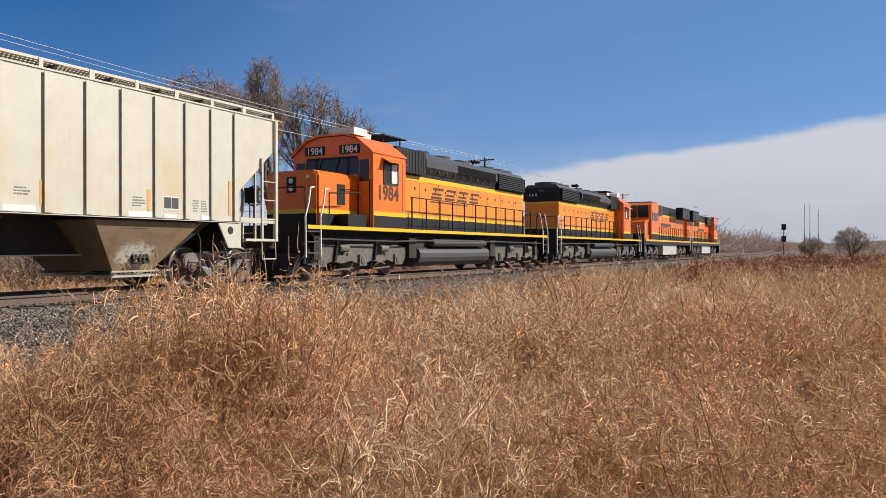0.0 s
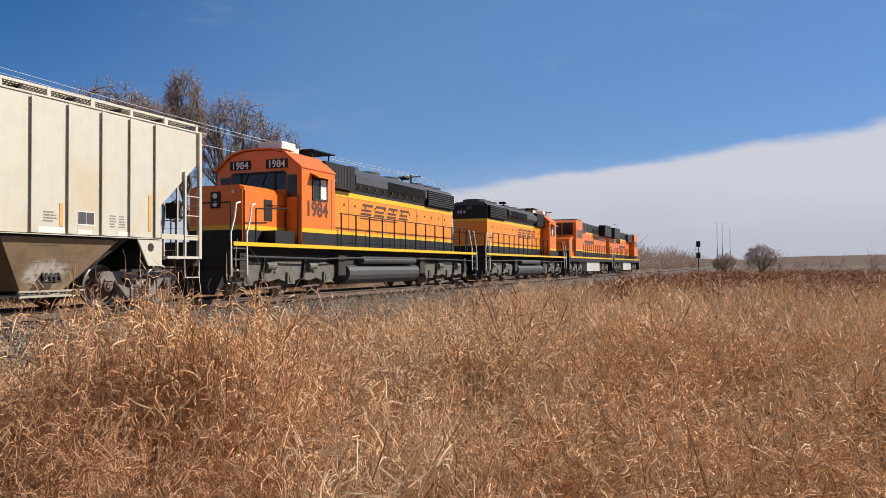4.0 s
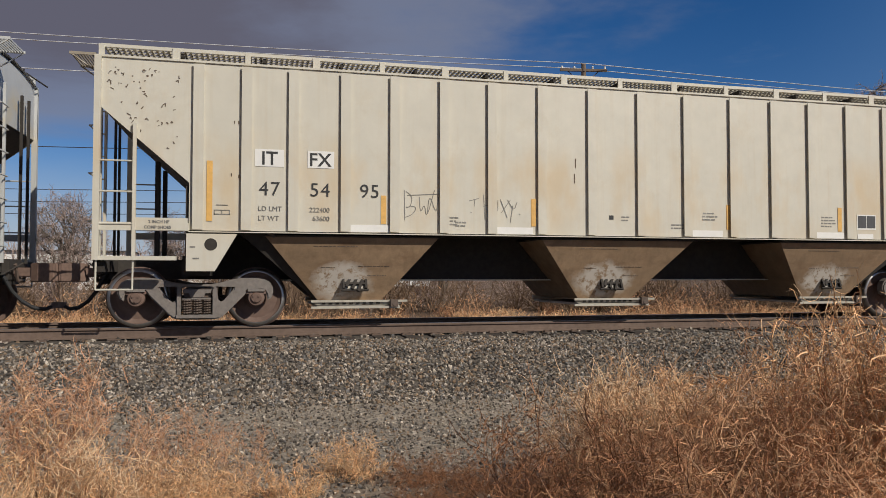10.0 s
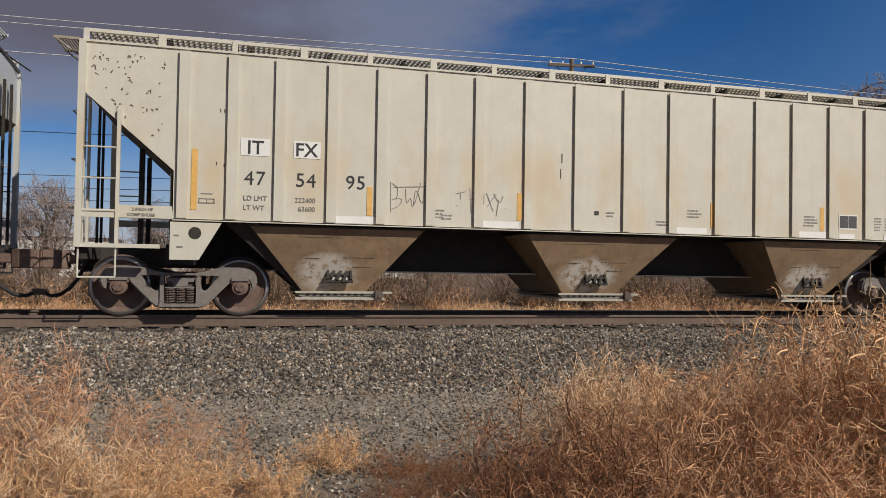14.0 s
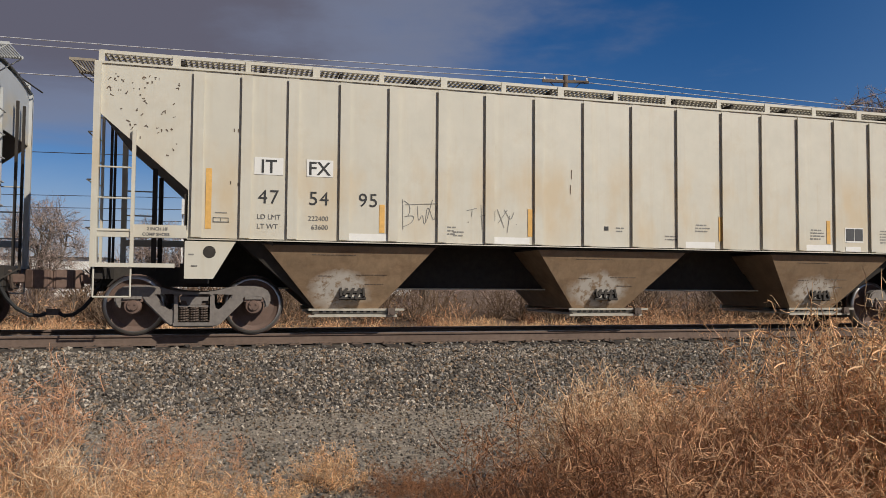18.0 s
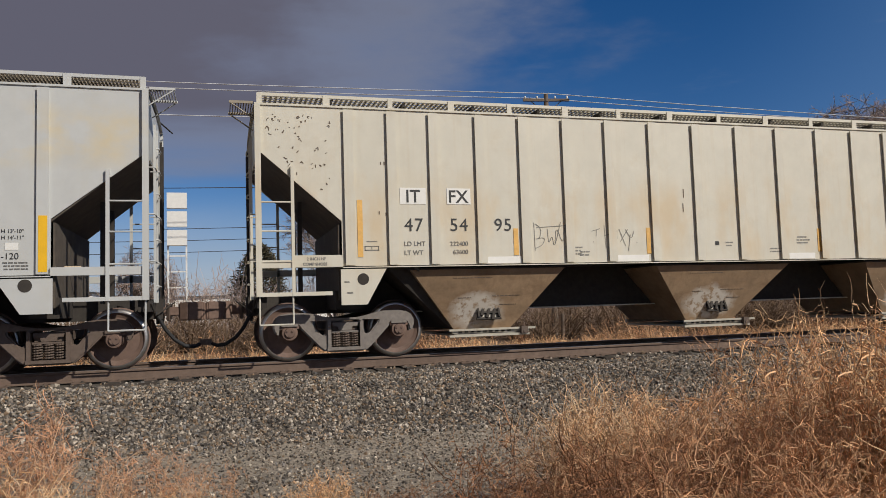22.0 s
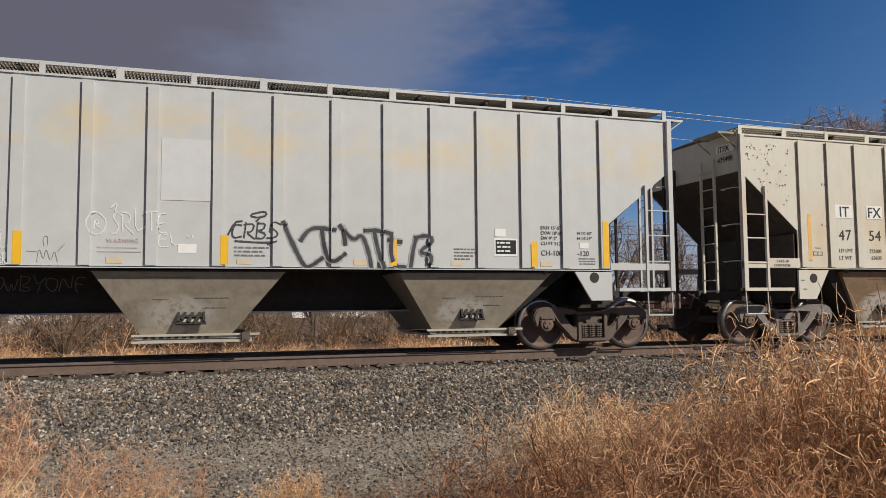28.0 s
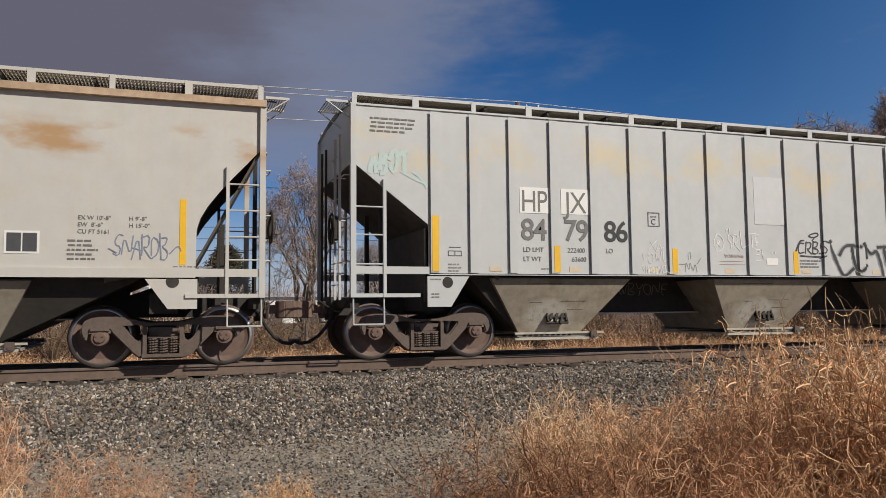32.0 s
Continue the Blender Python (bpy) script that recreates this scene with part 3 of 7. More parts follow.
def stones(name, count, place, sizes, mat, seed, label, category):
    """Loose angular stones, each a small squashed and twisted block, strewn by place(rnd) -> x, y."""
    rs = np.random.RandomState(seed)
    base = np.array([(-1, -.3, -.1), (1, .2, .1), (.2, -1, .15), (-.1, 1, -.15), (.15, .1, -.9), (-.2, -.1, .9)]) * 0.62
    tris = np.array([(0, 2, 5), (2, 1, 5), (1, 3, 5), (3, 0, 5), (2, 0, 4), (1, 2, 4), (3, 1, 4), (0, 3, 4)])
    xy = place(rs, count)
    z = np.array([ground_height(x, y) for x, y in xy])
    s = rs.uniform(*sizes, count)[:, None] * rs.uniform(0.65, 1.25, (count, 3))
    q = rs.normal(size=(count, 4))
    q /= np.linalg.norm(q, axis=1, keepdims=True)
    w, a, b, c = q.T
    rot = np.stack([1 - 2 * (b * b + c * c), 2 * (a * b - c * w), 2 * (a * c + b * w), 2 * (a * b + c * w), 1 - 2 * (a * a + c * c), 2 * (b * c - a * w),
                    2 * (a * c - b * w), 2 * (b * c + a * w), 1 - 2 * (a * a + b * b)], 1).reshape(count, 3, 3)
    v = (base[None] * (1 + rs.uniform(-0.35, 0.35, (count, 6, 3)) + rs.uniform(-0.15, 0.15, (count, 6, 3)))) * s[:, None]
    v = np.einsum("nij,nkj->nki", rot, v) + np.stack([xy[:, 0], xy[:, 1], z + s.mean(1) * 0.22], 1)[:, None]
    f = tris[None] + (np.arange(count) * 6)[:, None, None]
    ob = part(name, (v.reshape(-1, 3).tolist(), [], f.reshape(-1, 3).tolist()), mat)
    for tone in ("stone_pale", "stone_dark", "stone_brown", "stone_blue"):
        ob.data.materials.append(M[tone])
    tones = rs.choice(5, count, p=(0.32, 0.12, 0.28, 0.14, 0.14))
    ob.data.polygons.foreach_set("material_index", np.repeat(tones, 8).astype(np.int32))
    return tagged(ob, label, category, kind="stuff")


def shoulder(rs, n):
    x = np.concatenate([rs.uniform(-5, 11, int(n * 0.75)), rs.uniform(-12, 40, n - int(n * 0.75))])
    y = T - 1.30 - 2.58 * rs.uniform(0, 1, n) ** 0.95
    return np.stack([x, y], 1)


def strip(rs, n):
    return np.stack([rs.uniform(-5, 7.5, n), T - 3.5 - 4.4 * rs.uniform(0, 1, n) ** 1.2], 1)


def crib(rs, n):
    return np.stack([rs.uniform(-10, 30, n), T + rs.uniform(-1.5, 3.6, n)], 1)


stones("ballast", 46000, shoulder, (0.022, 0.054), "stone", 3, "grey crushed stone ballast on the track shoulder", "ballast")
stones("gravel", 32000, strip, (0.012, 0.036), "stone", 4, "small loose gravel on the path beside the track", "gravel")
stones("crib_ballast", 9000, crib, (0.03, 0.07), "stone", 8, "grey crushed stone between and behind the rails", "ballast")

# ---- hopper cars ----


def ring(bm, profile, n):
    """An open band turned about the y axis."""
    rings = [[bm.verts.new((r * math.cos(2 * math.pi * k / n), y, r * math.sin(2 * math.pi * k / n))) for k in range(n)] for r, y in profile]
    for a, b in zip(rings, rings[1:]):
        for k in range(n):
            j = (k + 1) % n
            bm.faces.new((a[k], a[j], b[j], b[k]))
    return bm


def wheelset_mesh():
    bm = B()
    for s in (-1, 1):
        y = s * 0.7525
        prof = [(0.02, y + s * 0.075), (0.10, y + s * 0.08), (0.11, y + s * 0.055), (0.19, y + s * 0.03), (0.33, y + s * 0.018), (0.395, y + s * 0.045), (0.40, y + s * 0.068),
                (0.452, y + s * 0.068), (0.457, y + s * 0.02), (0.462, y - s * 0.035), (0.484, y - s * 0.045), (0.480, y - s * 0.068), (0.40, y - s * 0.068), (0.33, y - s * 0.02),
                (0.12, y - s * 0.06), (0.09, y - s * 0.09)]
        lathe(bm, prof, 44)
    bar(bm, (0, -1.04, 0), (0, 1.04, 0), 0.075, 14)
    return bm


def pierced(bm, outline, holes, y0, y1):
    """A plate with holes: outlines in x and z, drawn out from y0 to y1."""
    loops = [[Vector((x, z, 0)) for x, z in loop] for loop in [outline, *holes]]
    flat = [p for loop in loops for p in loop]
    a = [bm.verts.new((p.x, y0, p.y)) for p in flat]
    b = [bm.verts.new((p.x, y1, p.y)) for p in flat]
    for tri in geometry.tessellate_polygon(loops):
        bm.faces.new([a[i] for i in tri])
        bm.faces.new([b[i] for i in reversed(tri)])
    k, rims = 0, []
    for loop in loops:
        n = len(loop)
        for i in range(n):
            j = (i + 1) % n
            bm.faces.new((a[k + i], a[k + j], b[k + j], b[k + i]))
            rims.append((a[k + i], a[k + j]))
        k += n
    bmesh.ops.recalc_face_normals(bm, faces=bm.faces)
    return rims


def side_frame_mesh():
    """One cast side frame round the truck's centre: arms arched over the bearings, triangular windows, spring opening."""
    bm = B()
    half = [(0.0, 0.665), (0.20, 0.67), (0.36, 0.70), (0.52, 0.745), (0.66, 0.765), (0.90, 0.765), (1.02, 0.745), (1.10, 0.70), (1.145, 0.62), (1.15, 0.53), (1.12, 0.45), (1.065, 0.42), (1.05, 0.50), (1.02, 0.565),
            (0.98, 0.59), (0.79, 0.59), (0.75, 0.56), (0.71, 0.50), (0.42, 0.20), (0.35, 0.145), (0.26, 0.125), (0.0, 0.12)]
    outline = half + [(-x, z) for x, z in half[-2:0:-1]]
    window = [(0.30, 0.62), (0.33, 0.645), (0.50, 0.64), (0.545, 0.62), (0.54, 0.59), (0.40, 0.42), (0.355, 0.395), (0.315, 0.42), (0.30, 0.50)]
    pocket = [(-0.235, 0.20), (0.235, 0.20), (0.235, 0.60), (0.20, 0.625), (-0.20, 0.625), (-0.235, 0.60)]
    rims = pierced(bm, outline, [window, [(-x, z) for x, z in window][::-1], pocket], -0.085, 0.07)
    edges = [e for e in (bm.edges.get(r) for r in rims) if e]
    bmesh.ops.bevel(bm, geom=edges, offset=0.022, segments=2, affect="EDGES")
    # raised lips round the spring opening and along its foot, and the bolster's end in its top
    box(bm, -0.30, 0.30, -0.125, -0.08, 0.15, 0.20)
    for s in (-1, 1):
        box(bm, s * 0.262 - 0.028, s * 0.262 + 0.028, -0.115, -0.08, 0.20, 0.60)
        box(bm, s * 0.889 - 0.13, s * 0.889 + 0.13, -0.105, 0.05, 0.555, 0.60)
    prism(bm, [(-0.215, 0.59), (0.215, 0.59), (0.205, 0.535), (0.12, 0.53), (0.10, 0.47), (-0.10, 0.47), (-0.12, 0.53), (-0.205, 0.535)], -0.07, 0.06)
    box(bm, -0.225, 0.225, -0.075, 0.06, 0.435, 0.462)
    return bm


def spring_mesh():
    bm = B()
    for k in range(6):
        a0 = k * 0.033
        for j in range(10):
            p, q = (2 * math.pi * (j + i) / 10 for i in (0, 1))
            bar(bm, (0.062 * math.cos(p), 0.062 * math.sin(p), a0 + 0.033 * j / 10), (0.062 * math.cos(q), 0.062 * math.sin(q), a0 + 0.033 * (j + 1) / 10), 0.013, 5)
    return bm


def cap_mesh():
    """A roller bearing's end cap with its three bolts."""
    bm = lathe(B(), [(0.02, -0.075), (0.075, -0.075), (0.085, -0.05), (0.12, -0.045), (0.13, -0.02), (0.13, 0.08)], 24)
    for k in range(3):
        a = 0.5 + k * 2.0944
        bar(bm, (0.048 * math.cos(a), -0.092, 0.048 * math.sin(a)), (0.048 * math.cos(a), -0.07, 0.048 * math.sin(a)), 0.016, 6)
    box(bm, -0.15, 0.15, -0.04, 0.07, 0.06, 0.135)
    return bm


def keep(name, bm, mat, smooth=False):
    ob = part(name, bm, mat, smooth=smooth)
    me = ob.data
    bpy.data.objects.remove(ob)
    return me


ME = {
    "wheelset": keep("wheelset", wheelset_mesh(), "wheel"),
    "side_frame": keep("side_frame", side_frame_mesh(), "cast"),
    "side_frame_brown": keep("side_frame", side_frame_mesh(), "cast_brown"),
    "spring": keep("spring", spring_mesh(), "cast_brown", True),
    "cap": keep("bearing_cap", cap_mesh(), "wheel"),
    "tread": keep("tread", ring(B(), [(0.405, -0.8225), (0.4535, -0.822), (0.4585, -0.772), (0.4635, -0.72)], 44), "tread", True),
}


def sub(name, me, parent, m, label=""):
    ob = new(name, me)
    ob.parent = parent
    ob.matrix_basis = m
    if label:
        tagged(ob, label)
    return ob


def truck(car, x, brown):
    for dx in (-0.889, 0.889):
        w = sub("wheelset", ME["wheelset"], car, pose(x + dx, 0, 0.457), "rusty steel wheelset")
        sub("tread", ME["tread"], w, pose(0, 0, 0), "polished wheel rim")
        WHEELS.append((w, x + dx, 0.457))
        for s in (-1, 1):
            sub("bearing_cap", ME["cap"], car, pose(x + dx, s * 1.03, 0.457, 0, 0, 0 if s < 0 else 180))
    for s in (-1, 1):
        f = sub("side_frame", ME["side_frame_brown" if brown else "side_frame"], car, pose(x, s * 1.0, 0.0), "cast steel truck side frame")
        for k in (-0.15, 0.0, 0.15):
            sub("spring", ME["spring"], f, pose(k, s * 0.02, 0.20) @ Matrix.Diagonal((1.08, 1.08, 1.15, 1)))
    part("bolster", box(B(), x - 0.2, x + 0.2, -1.02, 1.02, 0.47, 0.60), "cast_brown", car)
    beam = B()
    for dx in (-0.36, 0.36):
        box(beam, x + dx - 0.05, x + dx + 0.05, -0.8, 0.8, 0.36, 0.46)
    part("brake_beam", beam, "under", car)


def coupler(car, x, s):
    """The draft gear, coupler head and air hose at one end; s is the way it points."""
    part("striker", box(B(), min(x + s * 0.02, x + s * 0.10), max(x + s * 0.02, x + s * 0.10), -0.30, 0.30, 0.66, 1.06), "under", car, "black striker casting")
    bm = B()
    box(bm, min(x, x + s * 0.42), max(x, x + s * 0.42), -0.085, 0.085, 0.78, 0.93)
    # the head in plan: guard arm on one side, throat, knuckle on the other
    plan = [(0.36, -0.10), (0.50, -0.19), (0.74, -0.21), (0.80, -0.16), (0.66, -0.10), (0.62, 0.0), (0.66, 0.07), (0.62, 0.20), (0.46, 0.19), (0.36, 0.10)]
    lo, hi = ([bm.verts.new((x + s * a, b, z)) for a, b in plan] for z in (0.70, 1.00))
    bm.faces.new(lo), bm.faces.new(hi[::-1])
    for k in range(len(plan)):
        n = (k + 1) % len(plan)
        bm.faces.new((lo[k], lo[n], hi[n], hi[k]))
    bmesh.ops.recalc_face_normals(bm, faces=bm.faces)
    bmesh.ops.bevel(bm, geom=bm.edges[:], offset=0.018, segments=2, affect="EDGES")
    cp = part("coupler", bm, "wheel", car, "rusty knuckle coupler")
    kn = bar(B(), (x + s * 0.70, 0.10, 0.74), (x + s * 0.70, 0.10, 0.97), 0.085, 12)
    box(kn, min(x + s * 0.66, x + s * 0.80), max(x + s * 0.66, x + s * 0.80), 0.03, 0.10, 0.74, 0.97)
    part("knuckle", kn, "cast_brown", cp)
    part("carry_iron", pipe(B(), [(x + s * 0.20, -0.30, 0.98), (x + s * 0.20, -0.16, 0.72), (x + s * 0.20, 0.16, 0.72), (x + s * 0.20, 0.30, 0.98)], 0.03, 6), "cast_brown", car)
    hose = [(x + s * 0.02, -0.34, 0.84), (x + s * 0.09, -0.36, 0.72), (x + s * 0.17, -0.34, 0.56), (x + s * 0.30, -0.29, 0.40), (x + s * 0.46, -0.22, 0.29), (x + s * 0.60, -0.15, 0.27), (x + s * 0.74, -0.06, 0.33)]
    ho = part("air_hose", pipe(B(), hose, 0.030, 8), "hose", car, "drooping black rubber air hose")
    part("gladhand", box(B(), min(x + s * 0.68, x + s * 0.78), max(x + s * 0.68, x + s * 0.78), -0.12, -0.01, 0.28, 0.38), "cast_brown", ho)
    lever = [(x + s * 0.03, -1.45, 0.98), (x + s * 0.06, -1.0, 0.80), (x + s * 0.06, -0.45, 0.82), (x + s * 0.30, -0.25, 1.0)]
    part("uncoupling_lever", pipe(B(), lever, 0.013, 6), "under", car)


def brake_gear(car, end):
    L = end + (0.0 if end > 0 else -0.32)
    part("brake_rod", pipe(B(), [(L + 0.16, -0.7, 1.0), (L + 0.16, -0.7, 2.2)], 0.014), "under", car)
    part("brake_housing", box(B(), min(end, L + 0.2), max(end, L + 0.2), -0.86, -0.54, 2.02, 2.40), "under", car, "dark hand brake gear box")
    bw = B()
    ring(bw, [(0.255, 0.0), (0.275, 0.02), (0.255, 0.04), (0.24, 0.02), (0.255, 0.0)], 24)
    for k in range(5):
        a = 2 * math.pi * k / 5
        bar(bw, (0, 0.02, 0), (0.25 * math.cos(a), 0.02, 0.25 * math.sin(a)), 0.012, 5)
    bmesh.ops.rotate(bw, verts=bw.verts, cent=(0, 0, 0), matrix=Matrix.Rotation(math.pi / 2, 3, "Z"))
    bmesh.ops.translate(bw, verts=bw.verts, vec=(L + 0.2, -0.7, 2.2))
    part("brake_wheel", bw, "under", car, "dark spoked hand brake wheel")


def covered_hopper(name, xc, L, zs, zt, zr, seams, cut, bins, truck_x, paint, binpaint, label, brown=False, curved=False):
    """A covered hopper car. L: half length; zs, zt: foot and top of the side sheets; zr: running board; seams: posts; cut: end slope; bins: the hoppers."""
    car = empty(name, pose(xc, T, 0), label, "hopper car", "covered hopper cars")
    ROLLING.append((car, xc))
    (cx0, cz0), (cx1, cz1) = cut      # outer and inner end of the slope, from the car's middle
    yo = 1.555
    edges = [-L] + [s for s in seams] + [L]
    for side in (-1, 1):
        ya, yb = (-yo, -yo + 0.025) if side < 0 else (yo - 0.025, yo)
        for i, (a, b) in enumerate(zip(edges, edges[1:])):
            if curved and i in (0, len(edges) - 2):
                continue
            if i == 0:
                o = [(a, zt), (a, cz0), (-cx1, cz1), (-cx1, zs), (b, zs), (b, zt)]
            elif i == len(edges) - 2:
                o = [(a, zt), (a, zs), (cx1, zs), (cx1, cz1), (b, cz0), (b, zt)]
            else:
                o = [(a, zt), (a, zs), (b, zs), (b, zt)]
            part("side_panel", prism(B(), o, ya, yb), paint, car)
        if curved:
            for s in (-1, 1):
                ex = edges[1] if s < 0 else edges[-2]
                o = [(ex, zs), (s * cx1, zs)]
                # a teardrop opening at the end
                o += [(s * a, b) for a, b in ((cx1 + 0.01, 2.05), (cx1 + 0.06, 2.22), (cx1 + 0.16, 2.40), (cx1 + 0.34, 2.64), (cx1 + 0.54, 2.87), (L - 0.06, cz0))]
                o += [(s * L, cz0 + 0.05), (s * L, zt), (ex, zt)]
                part("side_panel", prism(B(), o if s > 0 else o[::-1], ya, yb), paint, car)
            continue
        for x in seams:
            bm = B()
            y2, y3 = (-1.605, -yo) if side < 0 else (yo, 1.605)
            skin, root = (y2, y2 + 0.016) if side < 0 else (y3 - 0.016, y3), (y2 + 0.016, y3) if side < 0 else (y2, y3 - 0.016)
            box(bm, x, x + 0.155, *skin, zs + 0.01, zt - 0.03)
            box(bm, x + 0.030, x + 0.15, *root, zs + 0.012, zt - 0.032)
            part("side_post", bm, paint, car)
    # sills, roof, ends
    for side in (-1, 1):
        y = side * 1.56
        for a, b in ((-L, L),) if curved else ((-L, -cx1), (cx1, L)):
            part("side_sill", box(B(), a, b, y - 0.035, y + 0.035, zs - 0.015, zs + 0.105), paint, car)
        part("sill_flange", box(B(), -cx1, cx1, y - 0.04, y + 0.04, zs - 0.03, zs - 0.0155), paint, car)
        if curved:
            part("eave", box(B(), -L, L, side * 1.60 - 0.05, side * 1.60 + 0.05, zt - 0.09, zt + 0.015), "rust_paint", car, "rust-stained roof eave")
        else:
            part("eave", box(B(), -L, L, side * 1.55 - 0.03, side * 1.55 + 0.03, zt - 0.001, zt + 0.03), paint, car)
    roof = B()
    arc = [(-1.55 + 3.1 * k / 12, zt + 0.02 + 0.13 * math.sin(math.pi * k / 12)) for k in range(13)]
    for a, b in zip(arc, arc[1:]):
        roof.faces.new([roof.verts.new(p) for p in ((-L, *a), (L, *a), (L, *b), (-L, *b))])
    part("roof", roof, paint, car)
    hatch = B()
    box(hatch, -L + 0.8, L - 0.8, -0.32, 0.32, zt + 0.14, zt + 0.30)
    part("roof_hatch", hatch, paint, car)
    for s in (-1, 1):
        part("end_sheet", box(B(), min(s * (L - 0.05), s * (L - 0.09)), max(s * (L - 0.05), s * (L - 0.09)), -1.53, 1.53, cz0 - 0.02, zt + 0.1), paint, car)
        gap = 0.03
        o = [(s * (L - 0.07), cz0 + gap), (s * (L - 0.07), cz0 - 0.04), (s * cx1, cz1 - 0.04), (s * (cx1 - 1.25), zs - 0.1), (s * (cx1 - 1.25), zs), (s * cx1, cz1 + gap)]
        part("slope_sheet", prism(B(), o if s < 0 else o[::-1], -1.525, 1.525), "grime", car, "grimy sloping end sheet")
        end = bins[0] if s < 0 else (-bins[2][1], -bins[2][0], -bins[2][3], -bins[2][2])
        low_x = abs(end[2]) + 0.04
        low = B()
        wide = 1.02 + (zs - 0.5) / (zs - 0.46) * 0.45 - 0.06
        rims = []
        for y_, wy in ((-1, -wide), (1, wide)):
            rims.append([low.verts.new(p) for p in ((s * (cx1 - 0.74), wy, zs - 0.03), (s * (abs(end[0]) - 0.02), wy, zs - 0.03), (s * (abs(end[2]) - 0.02), y_ * 0.97, 0.42), (s * low_x, y_ * 0.97, 0.42))])
        low.faces.new(rims[0]), low.faces.new(rims[1][::-1])
        for k in range(4):
            low.faces.new((rims[0][k], rims[1][k], rims[1][(k + 1) % 4], rims[0][(k + 1) % 4]))
        bmesh.ops.recalc_face_normals(low, faces=low.faces)
        # this sheet lies in shadow; its shade is put into the near-black colour
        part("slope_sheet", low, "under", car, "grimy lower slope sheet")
        # black wedge added to fill this gap with shade
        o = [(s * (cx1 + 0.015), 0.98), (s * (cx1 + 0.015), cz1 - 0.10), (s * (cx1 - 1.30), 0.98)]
        part("center_shade_wedge", prism(B(), o if s < 0 else o[::-1], -0.36, 0.36), "under", car, "black filler wedge standing in for shade over the centre sill")
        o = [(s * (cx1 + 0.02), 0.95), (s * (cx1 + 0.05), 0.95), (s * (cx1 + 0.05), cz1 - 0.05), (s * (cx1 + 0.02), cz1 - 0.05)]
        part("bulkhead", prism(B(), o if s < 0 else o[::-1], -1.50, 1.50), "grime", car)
        for y in (-0.55, 0.55):
            zz = cz1 + (cz0 - cz1) * 0.42
            xx = s * (cx1 + (L - cx1) * 0.42)
            part("end_stay", box(B(), xx - 0.035, xx + 0.035, y - 0.04, y + 0.04, 1.0, zz - 0.05), "under", car)
        # corner posts, ladders, platforms
        for side in (-1, 1):
            y = side * 1.57
            part("corner_post", box(B(), min(s * (L - 0.09), s * L), max(s * (L - 0.09), s * L), y - 0.05, y + 0.035, 1.03, zt + 0.01), paint, car)
            part("ladder_post", box(B(), s * (L - 0.56) - 0.025, s * (L - 0.56) + 0.025, y - 0.045, y + 0.01, 1.03, cz0 - 0.30), paint, car)
            for z in (1.56, 2.03, 2.48) if not curved else (1.60, 1.95, 2.35, 2.75):
                part("rung", pipe(B(), [(s * (L - 0.02), y - side * 0.0 - 0.03, z), (s * (L - 0.58), y - 0.03, z)], 0.013), paint, car)
            part("step", box(B(), min(s * (L - 1.15), s * L), max(s * (L - 1.15), s * L), y - 0.04, y + 0.08, 1.03, 1.09), paint, car)
            stir = [(s * (L - 0.05), y, 1.04), (s * (L - 0.05), y - 0.02, 0.60), (s * (L - 0.55), y - 0.02, 0.60), (s * (L - 0.55), y, 1.04)]
            part("stirrup", pipe(B(), stir, 0.014), paint, car)
            # jacking plate with its round hole
            o = [(s * (cx1 + 0.03), zs - 0.05), (s * (cx1 + 0.03), 0.87), (s * (cx1 - 0.38), 0.87), (s * (cx1 - 0.70), zs - 0.05)]
            yy = (-1.58, -1.54) if side < 0 else (1.54, 1.58)
            pl = part("jacking_plate", prism(B(), o if s < 0 else o[::-1], *yy), paint, car)
            hb = B()
            lathe(hb, [(0.092, 0.0), (0.092, 0.045)], 24, (s * (cx1 - 0.32), yy[0] - 0.003, 1.27))
            part("jack_hole", hb, "under", pl, "dark round jacking hole")
            # far-side ladder posts are coloured near black, as if in shade
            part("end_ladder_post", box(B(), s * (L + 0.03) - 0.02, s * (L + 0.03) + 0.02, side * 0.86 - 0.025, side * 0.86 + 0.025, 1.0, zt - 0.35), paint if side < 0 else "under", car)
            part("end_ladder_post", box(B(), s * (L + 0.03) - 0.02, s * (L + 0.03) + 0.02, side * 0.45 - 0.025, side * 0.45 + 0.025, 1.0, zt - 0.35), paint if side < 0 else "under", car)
        for k in range(7):
            z = 1.25 + k * 0.36
            part("end_rung", pipe(B(), [(s * (L + 0.04), -0.86, z), (s * (L + 0.09), -0.84, z), (s * (L + 0.09), -0.47, z), (s * (L + 0.04), -0.45, z)], 0.012, 5), paint, car)
        for z in (1.6, 2.3, 3.0):
            part("grab_iron", pipe(B(), [(s * (L - 0.02), -1.50, z), (s * (L + 0.08), -1.48, z), (s * (L + 0.08), -1.12, z), (s * (L - 0.02), -1.10, z)], 0.011, 5), paint, car)
        part("end_sill", box(B(), min(s * (L - 0.16), s * L), max(s * (L - 0.16), s * L), -1.5, 1.5, 0.86, 1.03), "under", car)
        plat = B()
        ya, yb = -1.45, -0.70
        for k in range(9):
            x = L + 0.02 + k * 0.04
            box(plat, min(s * x, s * (x + 0.014)), max(s * x, s * (x + 0.014)), ya, yb, zr - 0.16, zr - 0.135)
        for y in (ya, yb):
            box(plat, min(s * L, s * (L + 0.37)), max(s * L, s * (L + 0.37)), y - 0.012, y + 0.012, zr - 0.17, zr - 0.13)
